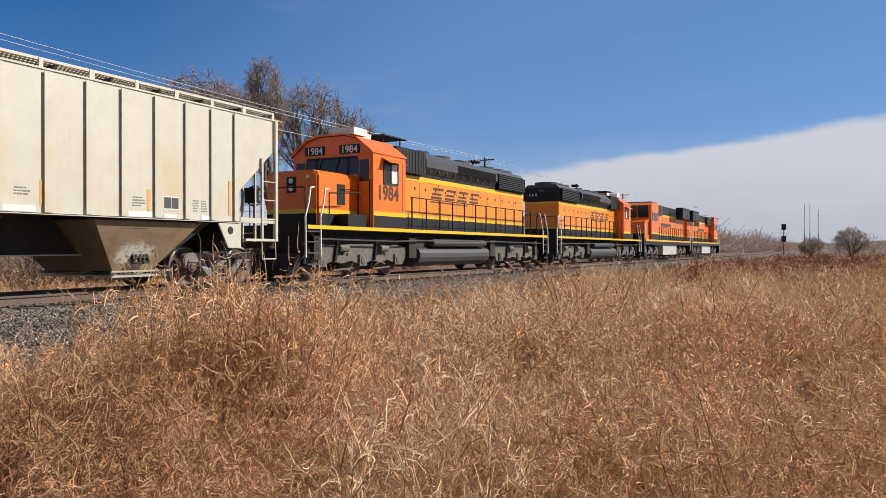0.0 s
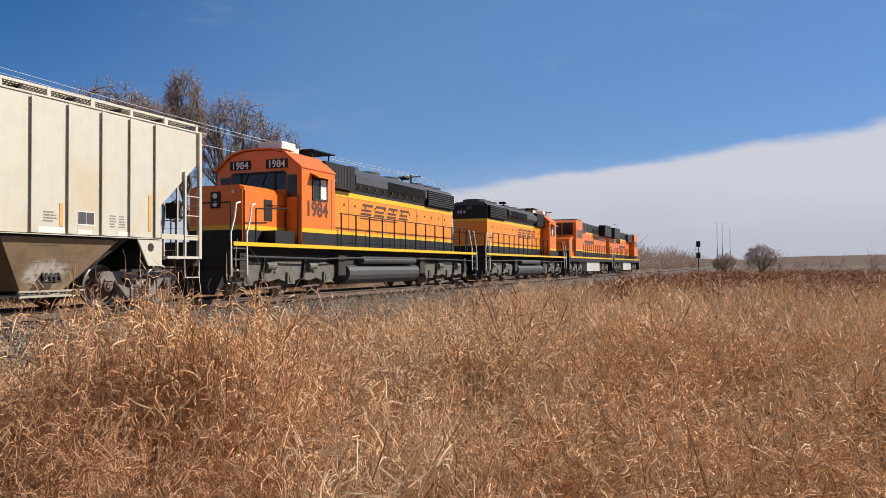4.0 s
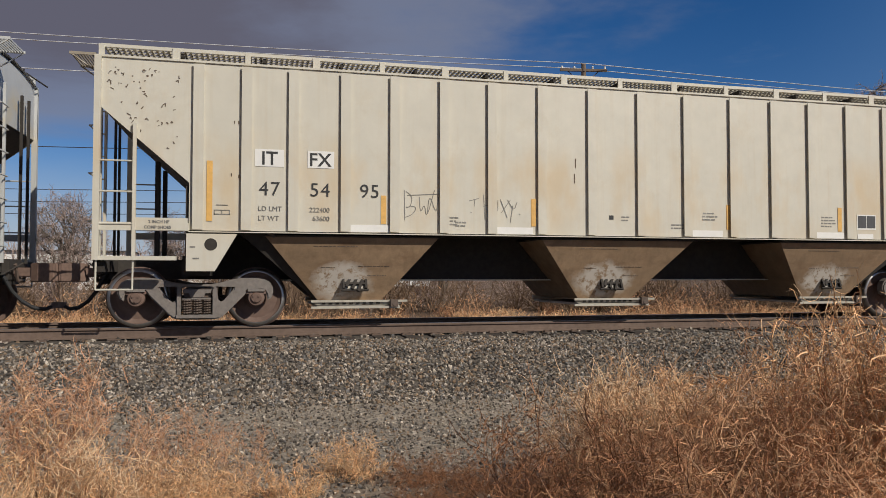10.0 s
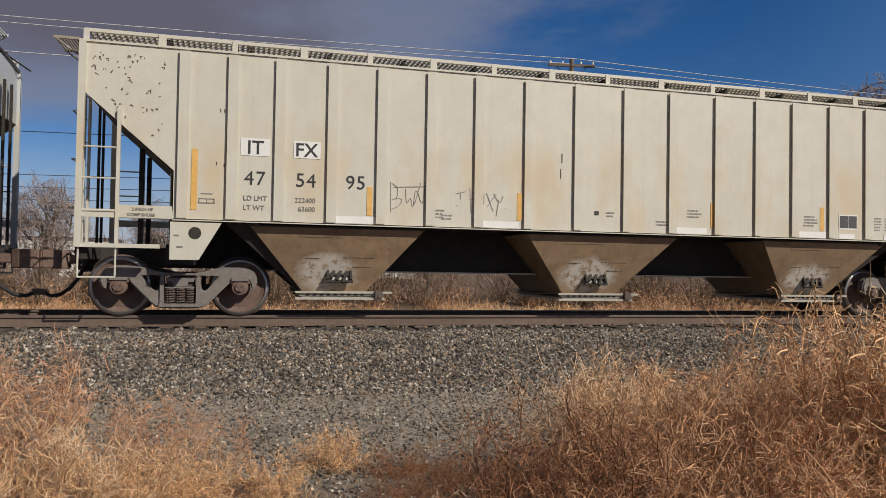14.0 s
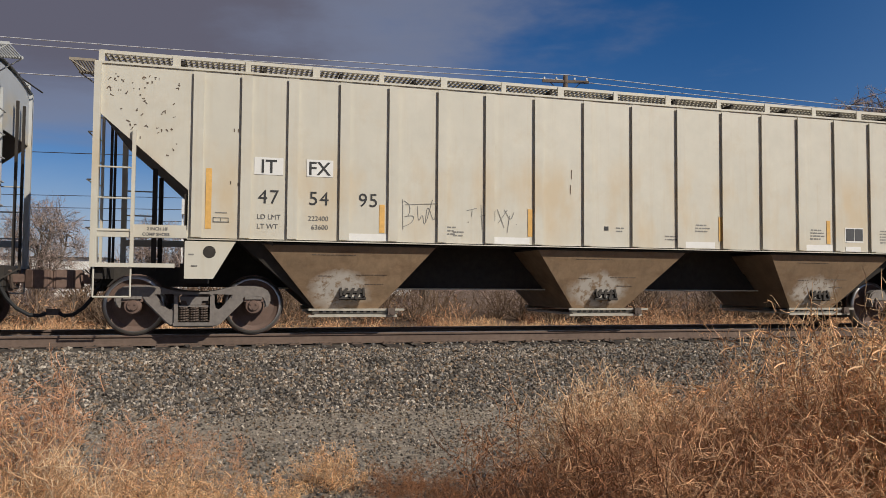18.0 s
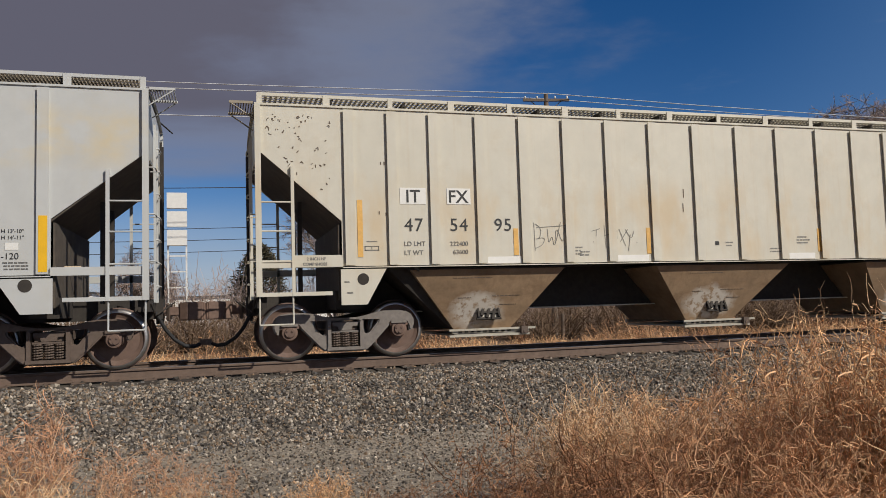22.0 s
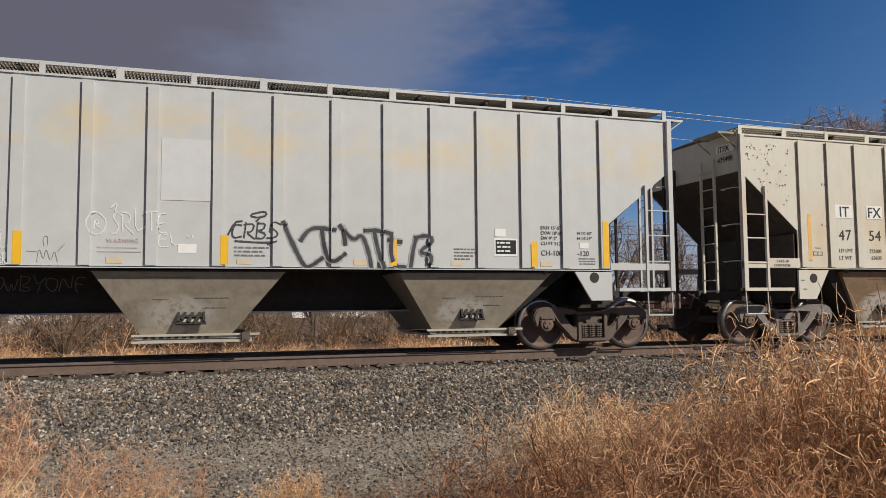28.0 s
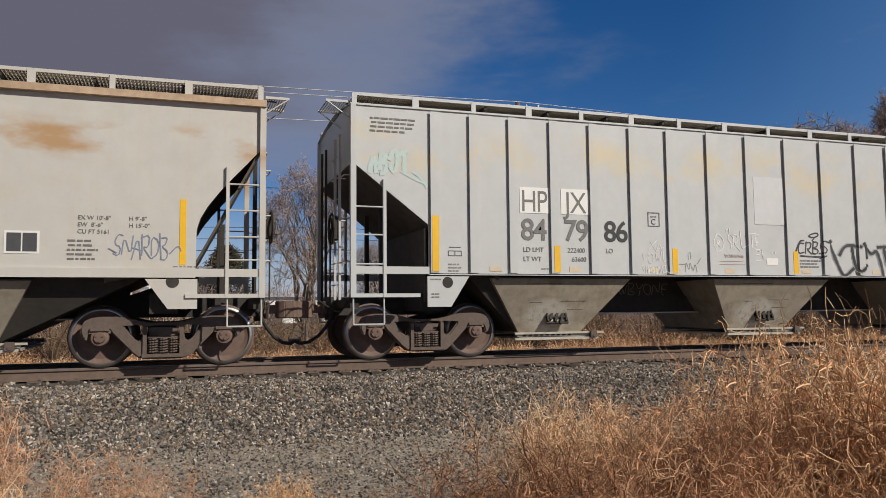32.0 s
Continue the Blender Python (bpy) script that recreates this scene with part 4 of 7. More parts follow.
            bar(plat, (s * (L + 0.34), y, zr - 0.17), (s * (L - 0.02), y, zr - 0.42), 0.012, 5)
        tagged(part("crossover_platform", plat, "dusty_grey" if paint == "cream" else paint, car, "open steel grating end platform"), kind="stuff")
        coupler(car, s * (L - 0.02), s)
    brake_gear(car, L if paint != "grey" else -L)
    # running boards along both edges of the roof
    for side in (-1, 1):
        g = B()
        pitch, wide, deep = (0.08, 0.032, 0.020) if paint == "cream" else (0.05, 0.022, 0.044)
        n = int(2 * (L - 0.1) / pitch)
        ya, yb = side * 1.50, side * 0.90
        for k in range(n):
            x = -L + 0.1 + k * pitch
            box(g, x, x + wide, min(ya, yb), max(ya, yb), zr - 0.018 - deep, zr - 0.018)
        for k in range(1, 4):
            y = min(ya, yb) + k * 0.15
            box(g, -L + 0.1, L - 0.1, y - 0.006, y + 0.006, zr - 0.048, zr - 0.024)
        tagged(part("running_board", g, "gate" if paint == "cream" else "dusty_grey", car, "open grating running board"), kind="stuff")
        part("board_edge", box(B(), -L + 0.06, L - 0.06, side * 1.50 - 0.02, side * 1.50 + 0.02, zr - 0.05, zr), paint, car)
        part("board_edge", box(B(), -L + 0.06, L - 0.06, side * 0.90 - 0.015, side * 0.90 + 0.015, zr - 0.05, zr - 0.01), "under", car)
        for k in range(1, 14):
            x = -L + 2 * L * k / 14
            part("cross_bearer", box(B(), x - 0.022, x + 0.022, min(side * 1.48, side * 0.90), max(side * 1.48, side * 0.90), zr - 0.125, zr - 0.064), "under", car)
        posts = 17
        for k in range(posts):
            x = -L + 0.08 + (2 * L - 0.16) * k / (posts - 1)
            w = 0.055 if k % 2 else 0.04
            part("board_bracket", box(B(), x - w, x + w, side * 1.52 - 0.012, side * 1.52 + 0.012, zt + 0.0, zr - 0.01), paint, car)
            part("board_brace", bar(B(), (x, side * 0.92, zr - 0.05), (x + 0.25, side * 1.46, zt + 0.04), 0.014, 5), "under", car)
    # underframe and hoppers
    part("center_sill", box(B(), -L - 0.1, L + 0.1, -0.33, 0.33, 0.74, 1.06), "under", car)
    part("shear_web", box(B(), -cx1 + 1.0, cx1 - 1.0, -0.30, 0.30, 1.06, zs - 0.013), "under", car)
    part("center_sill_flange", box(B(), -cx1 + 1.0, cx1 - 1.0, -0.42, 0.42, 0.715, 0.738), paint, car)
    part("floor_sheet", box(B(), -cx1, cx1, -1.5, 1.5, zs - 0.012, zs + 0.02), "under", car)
    for x0, x1, b0, b1 in bins:
        bm = B()
        top = [bm.verts.new(p) for p in ((x0, -1.47, zs - 0.06), (x1, -1.47, zs - 0.06), (x1, 1.47, zs - 0.06), (x0, 1.47, zs - 0.06))]
        bot = [bm.verts.new(p) for p in ((b0, -1.02, 0.40), (b1, -1.02, 0.40), (b1, 1.02, 0.40), (b0, 1.02, 0.40))]
        for k in range(4):
            j = (k + 1) % 4
            bm.faces.new((top[k], top[j], bot[j], bot[k]))
        bm.faces.new(bot), bm.faces.new(top[::-1])
        bn = part("hopper", bm, binpaint, car, "dusty brown discharge hopper")
        part("hopper_lip", box(B(), x0 - 0.02, x1 + 0.02, -1.48, 1.48, zs - 0.075, zs - 0.05), "under", car)
        g = B()
        box(g, b0 - 0.06, b1 + 0.32, -1.10, -1.02, 0.335, 0.405)
        box(g, b0 - 0.06, b1 + 0.32, 1.02, 1.10, 0.335, 0.405)
        box(g, b0 - 0.02, b1 + 0.30, -1.08, 1.08, 0.29, 0.325)
        gt = part("outlet_gate", g, "gate", car, "grey steel sliding outlet gate")
        bar_ = B()
        bar(bar_, (b1 + 0.2, -1.2, 0.34), (b1 + 0.2, 1.2, 0.34), 0.03, 8)
        box(bar_, b1 + 0.14, b1 + 0.26, -1.19, -1.1, 0.30, 0.42)
        part("gate_shaft", bar_, "cast_brown", gt)
        m = 0.5 * (b0 + b1)
        lean = lambda z: -(1.02 + (z - 0.40) / (zs - 0.46) * 0.45) - 0.004
        for dx, z_, w, rows_ in ((-0.62, 1.26, 0.75, 2), (-0.50, 0.93, 0.30, 1), (0.10, 0.95, 0.55, 2), (0.25, 0.80, 0.40, 1)):
            tilt = Matrix.Translation((m + dx, lean(z_), z_)) @ Matrix.Rotation(-math.atan2(0.45, zs - 0.46), 4, "X")
            fine_print(bn, 0, 0, rows_, w, 0.05, "print_dark", tilt)
        # the shaker bracket: a cast frame with two pockets
        lock = B()
        tilt = Matrix.Translation((m + 0.06, lean(0.66), 0.66)) @ Matrix.Rotation(radians(-24), 4, "X")
        box(lock, -0.22, 0.22, -0.035, 0.0, -0.12, -0.085, tilt)
        box(lock, -0.22, 0.22, -0.05, 0.0, 0.10, 0.135, tilt)
        for x_ in (-0.20, 0.165):
            box(lock, x_, x_ + 0.035, -0.07, 0.0, -0.085, 0.10, tilt)
        for x_ in (-0.125, -0.025, 0.075):
            box(lock, x_, x_ + 0.045, -0.065, -0.01, -0.105, 0.105, tilt @ Matrix.Rotation(radians(22), 4, "Y"))
        box(lock, -0.20, 0.20, -0.06, 0.0, -0.02, 0.015, tilt)
        tagged(part("shaker_bracket", lock, "under", bn, "dark cast shaker bracket"), kind="stuff")
        part("bracket_pocket", box(B(), -0.20, 0.20, -0.014, -0.006, -0.085, 0.10, tilt), "gate", bn)
        box_rows = B()
        for x_ in range(9):
            box(box_rows, b0 + 0.05 + x_ * 0.11, b0 + 0.11 + x_ * 0.11, -1.112, -1.10, 0.345, 0.37)
        tagged(part("rack_teeth", box_rows, "under", gt), kind="stuff")
        part("gate_rail", box(B(), b0 - 0.12, b1 + 0.42, -1.14, -1.105, 0.375, 0.41), "gate", gt, "pale steel gate rail")
        part("gate_rail", box(B(), b0 - 0.12, b1 + 0.30, -1.15, -1.115, 0.275, 0.31), "gate", gt)
    for s in (-1, 1):
        truck(car, s * truck_x, brown)
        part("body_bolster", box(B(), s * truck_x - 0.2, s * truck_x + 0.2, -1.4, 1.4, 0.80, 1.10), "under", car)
    return car


SEAMS_A = [-7.01, -6.31, -5.61, -4.81, -4.03, -3.22, -2.41, -1.54, -0.64, 0.28, 1.17, 2.09, 2.93, 3.72, 4.54, 5.36, 6.12, 6.86]
SEAMS_B = [-7.0, -6.31, -5.59, -4.81, -4.03, -3.21, -2.42, -1.53, -0.64, 0.29, 1.18, 2.08, 2.92, 3.71, 4.53, 5.33, 6.10, 6.85]
BINS_A = [(-5.95, -3.2, -5.1, -4.08), (-1.43, 1.43, -0.58, 0.42), (3.2, 5.95, 3.98, 4.95)]
BINS_B = [(-5.9, -3.15, -5.2, -3.98), (-1.38, 1.40, -0.72, 0.62), (3.2, 5.95, 3.9, 5.1)]
cream_car = covered_hopper("covered_hopper_car", 6.15, 8.38, 1.48, 4.00, 4.21, SEAMS_A, ((8.32, 3.34), (7.06, 2.19)), BINS_A, 6.96, "cream", "dusty",
                           "cream covered hopper car with ribbed, lightly rust-stained sides")
grey_car = covered_hopper("covered_hopper_car", -12.09, 8.34, 1.42, 4.14, 4.36, SEAMS_B, ((8.26, 3.24), (7.03, 2.22)), BINS_B, 6.92, "grey", "dusty_grey",
                          "pale grey covered hopper car with graffiti and yellow reflectors", brown=True)
faded_car = covered_hopper("covered_hopper_car", -30.35, 8.60, 1.36, 4.06, 4.32, [-6.2, -4.0, -2.0, 0.0, 2.0, 4.0, 6.2], ((8.5, 3.32), (7.59, 1.55)), [(-5.9, -3.15, -5.2, -3.98), (-1.38, 1.40, -0.72, 0.62), (2.6, 5.4, 3.6, 4.9)], 7.15, "faded", "dusty_grey",
                           "faded smooth-sided hopper car with orange rust along the roof", brown=True, curved=True)

# ---- locomotives ----


def loco_truck(loco, x, silver=True):
    mat = "loco_truck"
    for dx in (-2.07, 0, 2.07):
        w = sub("wheelset", ME["wheelset"], loco, pose(x + dx, 0, 0.508) @ Matrix.Diagonal((1.11, 1, 1.11, 1)), "rusty steel wheelset")
        WHEELS.append((w, x + dx, 0.508))
    for dx in (-1.1, 1.0):
        part("traction_motor", box(B(), x + dx - 0.75, x + dx + 0.75, -0.62, 0.62, 0.20, 0.95), "under", loco)
    part("bolster", box(B(), x - 2.5, x + 2.5, -1.0, 1.0, 0.93, 1.2), "under", loco)
    for s in (-1, 1):
        bm = B()
        y0, y1 = (s * 1.18, s * 1.06) if s < 0 else (1.06, 1.18)
        prism(bm, [(x - 2.72, 0.70), (x - 2.6, 0.90), (x - 2.0, 0.98), (x - 1.3, 0.88), (x - 0.7, 0.99), (x + 0.7, 0.99), (x + 1.3, 0.88), (x + 2.0, 0.98), (x + 2.6, 0.90), (x + 2.72, 0.70), (x + 2.45, 0.34), (x + 2.25, 0.34), (x + 2.2, 0.62), (x + 1.9, 0.62),
                   (x + 1.85, 0.42), (x + 1.5, 0.50), (x + 1.05, 0.42), (x + 0.6, 0.50), (x + 0.25, 0.42), (x + 0.2, 0.62), (x - 0.2, 0.62), (x - 0.25, 0.42), (x - 0.6, 0.50), (x - 1.05, 0.42), (x - 1.5, 0.50), (x - 1.85, 0.42), (x - 1.9, 0.62), (x - 2.2, 0.62), (x - 2.25, 0.34), (x - 2.45, 0.34)], y0, y1)
        f = part("truck_frame", bm, mat, loco, "grey cast steel six-wheel truck frame")
        for dx in (-2.07, 0, 2.07):
            bb = B()
            box(bb, x + dx - 0.2, x + dx + 0.2, min(s * 1.24, s * 1.02), max(s * 1.24, s * 1.02), 0.34, 0.68)
            lathe(bb, [(0.06, s * 1.27), (0.13, s * 1.26), (0.13, s * 1.10)], 14, (x + dx, 0, 0.508))
            part("journal_box", bb, mat, f)
        for dx in (-1.05, 1.05):
            hole = B()
            for k in (-0.26, 0.0, 0.26):
                bar(hole, (x + dx + k, s * 1.182, 0.68 + 0.04 * math.cos(k * 6)), (x + dx + k, s * 1.186, 0.68 + 0.04 * math.cos(k * 6)), 0.055, 10)
            part("casting_hole", hole, "loco_black", f)
            part("brake_rod", bar(B(), (x + dx - 0.5, s * 1.22, 0.24), (x + dx + 0.5, s * 1.22, 0.27), 0.03, 6), "rail_side", f)
            part("shock_strut", bar(B(), (x + dx - 0.42, s * 1.23, 0.50), (x + dx - 0.30, s * 1.23, 1.10), 0.05, 8), "loco_black", f)
        for dx in (-1.1, 1.1):
            part("brake_cylinder", bar(B(), (x + dx - 0.22, s * 1.25, 0.86), (x + dx + 0.22, s * 1.25, 0.86), 0.11, 12), mat, f)


def handrail(loco, points, r=0.02, mat="loco_black", name="handrail"):
    return part(name, pipe(B(), points, r, 6), mat, loco)


def plan_prism(bm, outline, x0, x1):
    """An outline in y and z, drawn out along x."""
    a = [bm.verts.new((x0, y, z)) for y, z in outline]
    b = [bm.verts.new((x1, y, z)) for y, z in outline]
    bm.faces.new(a), bm.faces.new(b[::-1])
    for i in range(len(a)):
        j = (i + 1) % len(a)
        bm.faces.new((a[j], a[i], b[i], b[j]))
    return bm


def slab(loco, name, mat, x0, x1, y, z0, z1, label="", depth=0.012):
    """A thin plate or stripe proud of a side at +y and -y."""
    for s in (-1, 1):
        part(name, box(B(), min(x0, x1), max(x0, x1), min(s * y, s * (y + depth)), max(s * y, s * (y + depth)), z0, z1), mat, loco, label)


def road_switcher(xc, d, k, number, label):
    """A six-axle road switcher; its short nose points along -x for d = 1 and along +x for d = -1. k shortens it lengthwise."""
    loco = empty("locomotive", pose(xc, T, 0), label, "locomotive", "locomotives")
    ROLLING.append((loco, xc))
    X = lambda a: d * k * a
    def blk(name, mat, x0, x1, y0, y1, z0, z1, lab=""):
        return part(name, box(B(), min(X(x0), X(x1)), max(X(x0), X(x1)), y0, y1, z0, z1), mat, loco, lab)
    blk("frame", "under", -9.6, 9.6, -0.85, 0.85, 1.0, 1.40)
    blk("walkway", "loco_black", -9.7, 9.7, -1.50, 1.50, 1.375, 1.49, "black walkway deck")
    for s in (-1, 1):
        blk("sill_stripe", "stripe", -9.7, 9.7, min(s * 1.503, s * 1.512), max(s * 1.503, s * 1.512), 1.385, 1.488, "yellow sill stripe")
    # long hood in its bands
    blk("hood", "hood_orange", -4.4, 7.85, -0.95, 0.95, 1.49, 3.32, "orange engine hood")
    slab(loco, "hood_stripe", "stripe", X(-4.38), X(7.84), 0.95, 3.20, 3.37, "yellow stripe")
    slab(loco, "hood_band", "loco_black", X(-4.38), X(7.84), 0.95, 1.50, 1.92)
    slab(loco, "hood_stripe", "stripe", X(-4.38), X(7.84), 0.95, 1.92, 2.02)
    blk("hood_top", "loco_black", -4.4, 7.85, -0.955, 0.955, 3.36, 4.10, "black upper hood")
    top = plan_prism(B(), [(-0.955, 4.10), (-0.80, 4.26), (0.80, 4.26), (0.955, 4.10)], min(X(-4.4), X(7.85)), max(X(-4.4), X(7.85)))
    part("hood_roof", top, "hood_grey", loco)
    blk("filter_box", "loco_black", -4.4, -2.35, -1.16, 1.16, 3.42, 4.22, "black louvred air filter box")
    bulge = plan_prism(B(), [(-0.97, 3.50), (-1.17, 3.72), (-1.17, 3.98), (-0.85, 4.22), (0.85, 4.22), (1.17, 3.98), (1.17, 3.72), (0.97, 3.50)], min(X(-2.3), X(4.2)), max(X(-2.3), X(4.2)))
    part("dynamic_brake", bulge, "hood_grey", loco, "grey dynamic brake housing")
    for s in (-1, 1):
        blk("brake_grille", "void", 0.3, 4.0, min(s * 1.165, s * 1.18), max(s * 1.165, s * 1.18), 3.70, 4.0, "black brake grille")
        for i in range(9):
            part("bolt", bar(B(), (X(-1.9 + i * 0.68), s * 0.95, 3.62), (X(-1.9 + i * 0.68), s * 1.12, 3.62), 0.05, 8), "black", loco)
        for i in range(3):
            blk("panel_seam", "black", -2.34 + i * 2.17, -2.31 + i * 2.17, min(s * 0.955, s * 0.975), max(s * 0.955, s * 0.975), 3.40, 4.05)
        for i in range(7):
            blk("radiator_slat", "loco_grey", 4.55, 7.65, min(s * 1.10, s * 1.112), max(s * 1.10, s * 1.112), 3.47 + i * 0.085, 3.50 + i * 0.085)
        for i in range(10):
            blk("filter_rib", "loco_grey", -4.3 + i * 0.2, -4.26 + i * 0.2, min(s * 1.16, s * 1.175), max(s * 1.16, s * 1.175), 3.46, 4.18)
        for i in range(8):
            blk("door_seam", "lettering_brown", -3.95 + i * 1.5, -3.93 + i * 1.5, min(s * 0.95, s * 0.953), max(s * 0.95, s * 0.953), 2.03, 3.19)
        blk("radiator", "void", 4.5, 7.7, min(s * 0.96, s * 1.10), max(s * 0.96, s * 1.10), 3.42, 4.06, "black radiator intake grille")
        for i in range(14):
            blk("latch", "loco_black", -3.6 + i * 0.8, -3.55 + i * 0.8, min(s * 0.95, s * 0.97), max(s * 0.95, s * 0.97), 2.9, 2.98)
    for x in (-1.2, 0.6, 2.4, 5.0, 6.1, 7.1):
        fan = B()
        bar(fan, (X(x), 0, 4.26), (X(x), 0, 4.42), 0.62, 24)
        part("roof_fan", fan, "hood_grey", loco, "round grey roof fan")
    blk("exhaust_stack", "loco_black", -0.3, 0.1, -0.25, 0.25, 4.2, 4.42)
    horn = B()
    for a in (-0.12, 0.0, 0.12):
        bar(horn, (X(3.0), -0.5 + a, 4.5), (X(3.45), -0.5 + a, 4.5), 0.03, 8, 0.09)
    bar(horn, (X(3.1), -0.5, 4.2), (X(3.1), -0.5, 4.5), 0.03)
    part("air_horn", horn, "loco_black", loco, "black three-chime air horn")
    # cab
    shape = [(-1.5, 1.49), (-1.5, 3.78), (-0.92, 4.22), (-0.45, 4.33), (0.45, 4.33), (0.92, 4.22), (1.5, 3.78), (1.5, 1.49)]
    part("cab", plan_prism(B(), shape, min(X(-6.4), X(-4.4)), max(X(-6.4), X(-4.4))), "orange", loco, "orange cab")
    roofline = [(-1.53, 3.76), (-0.93, 4.24), (-0.45, 4.352), (0.45, 4.352), (0.93, 4.24), (1.53, 3.76), (1.53, 3.80), (0.94, 4.28), (0.45, 4.40), (-0.45, 4.40), (-0.94, 4.28), (-1.53, 3.80)]
    part("cab_roof", plan_prism(B(), roofline, min(X(-6.5), X(-4.38)), max(X(-6.5), X(-4.38))), "orange", loco)
    slab(loco, "cab_band", "loco_black", X(-6.38), X(-4.4), 1.50, 1.50, 1.86, depth=0.006)
    slab(loco, "cab_stripe", "stripe", X(-6.38), X(-4.4), 1.50, 1.86, 1.99, "yellow stripe", depth=0.006)
    for s in (-1, 1):
        w = blk("side_window", "glass", -5.75, -4.95, min(s * 1.50, s * 1.515), max(s * 1.50, s * 1.515), 2.88, 3.52, "cab side window with one pale half")
        for a, b, z0, z1 in ((-5.80, -5.75, 2.84, 3.56), (-4.95, -4.90, 2.84, 3.56), (-5.80, -4.90, 3.52, 3.56), (-5.80, -4.90, 2.84, 2.88), (-5.37, -5.33, 2.88, 3.52)):
            part("window_frame", box(B(), min(X(a), X(b)), max(X(a), X(b)), min(s * 1.50, s * 1.53), max(s * 1.50, s * 1.53), z0, z1), "loco_grey", w)
        part("pale_pane", box(B(), min(X(-5.32), X(-4.97)), max(X(-5.32), X(-4.97)), min(s * 1.50, s * 1.519), max(s * 1.50, s * 1.519), 2.9, 3.5), "white", w, "pale half of the window")
        aw = B()
        o = [(s * 1.50, 3.64), (s * 1.78, 3.50), (s * 1.78, 3.52), (s * 1.50, 3.67)]
        plan_prism(aw, o if s > 0 else o[::-1], min(X(-5.9), X(-4.8)), max(X(-5.9), X(-4.8)))
        part("sun_awning", aw, "orange", loco, "orange window awning")
        blk("front_window", "glass", -6.412, -6.40, min(s * 0.62, s * 1.28), max(s * 0.62, s * 0.96), 3.14, 3.64, "dark cab front window")
        blk("number_board", "loco_black", -6.43, -6.40, min(s * 0.28, s * 1.02), max(s * 0.28, s * 1.02), 3.78, 4.05, "black number board")
        blk("cab_door", "orange", -6.43, -6.40, min(s * 0.98, s * 1.44), max(s * 0.98, s * 1.44), 1.6, 3.64)
        blk("door_window", "glass", -6.44, -6.43, min(s * 1.03, s * 1.36), max(s * 1.03, s * 1.36), 2.9, 3.56)
    blk("front_window", "glass", -6.412, -6.40, -0.56, 0.56, 3.14, 3.64)
    for y in (-0.60, 0.60):
        blk("window_gasket", "loco_black", -6.425, -6.40, y - 0.04, y + 0.04, 3.12, 3.66)
    blk("window_brow", "loco_black", -6.47, -6.40, -0.92, 0.92, 3.64, 3.68)
    for y in (-0.3, 0.35):
        handrail(loco, [(X(-6.43), y, 3.62), (X(-6.44), y + 0.16, 3.28)], 0.012, "loco_black", "wiper")
    for s in (-1, 1):
        blk("door_gasket", "lettering_brown", -6.436, -6.43, min(s * 0.97, s * 1.0), max(s * 0.97, s * 1.0), 1.62, 3.62)
        blk("battery_box", "loco_black", -7.6, -6.6, min(s * 0.95, s * 1.38), max(s * 0.95, s * 1.38), 1.49, 1.86)
        handrail(loco, [(X(-6.46), s * 1.42, 1.49), (X(-6.46), s * 1.42, 2.95)], 0.025, "loco_black", "grab_iron")
        handrail(loco, [(X(-7.35), s * 0.97, 2.60), (X(-6.9), s * 0.99, 2.62), (X(-6.6), s * 0.97, 2.60)], 0.012, "loco_black", "grab_iron")
        part("class_lamp", bar(B(), (X(-8.46), s * 0.6, 2.9), (X(-8.50), s * 0.6, 2.9), 0.05, 10), "white", loco, "small white lamp")
        blk("cab_seam", "lettering_brown", -4.62, -4.60, min(s * 1.50, s * 1.504), max(s * 1.50, s * 1.504), 2.0, 3.6)
    if d > 0:
        for s in (-1, 1):
            cu = lettering(number, 0, 0, 0.31, loco, "white", name="board_number", align="CENTER", bold=0.005)
            cu.matrix_basis = Matrix.Translation((X(-6.436), s * 0.65, 3.805)) @ pose(0, 0, 0, 90, 0, -90)
    lettering(number, min(X(-6.18), X(-4.62)), 2.37, 0.62, loco, "lettering_brown", y=-1.507, name="cab_number", spacing=1.06, bold=0.02)
    for x, y in ((-5.95, -0.35), (-5.0, 0.1)):
        blk("roof_cooler", "white", x - 0.38, x + 0.38, y - 0.42, y + 0.42, 4.38, 4.60, "white air conditioner box on the roof")
    tray = B()
    box(tray, min(X(-4.5), X(-3.0)), max(X(-4.5), X(-3.0)), -0.75, 0.75, 4.58, 4.62)
    for x in (-4.3, -3.2):
        for y in (-0.6, 0.6):
            bar(tray, (X(x), y, 4.2), (X(x), y, 4.58), 0.025)
    part("antenna_tray", tray, "loco_black", loco, "black antenna platform on legs")
    # short nose
    nose = plan_prism(B(), [(-0.93, 1.49), (-0.93, 2.98), (-0.80, 3.10), (0.80, 3.10), (0.93, 2.98), (0.93, 1.49)], min(X(-8.45), X(-6.4)), max(X(-8.45), X(-6.4)))
    bmesh.ops.bevel(nose, geom=[e for e in nose.edges], offset=0.05, segments=2, affect="EDGES")
    part("short_nose", nose, "orange", loco, "orange short nose")
    slab(loco, "nose_band", "loco_black", X(-8.4), X(-6.42), 0.93, 1.52, 1.86, depth=0.008)
    slab(loco, "nose_stripe", "stripe", X(-8.4), X(-6.42), 0.93, 1.86, 1.99, depth=0.008)
    blk("nose_band", "loco_black", -8.462, -8.45, -0.88, 0.88, 1.52, 1.86)
    blk("nose_stripe", "stripe", -8.462, -8.45, -0.88, 0.88, 1.86, 1.99)
    blk("nose_door", "loco_black", -7.5, -7.1, -0.948, -0.935, 2.15, 2.75)
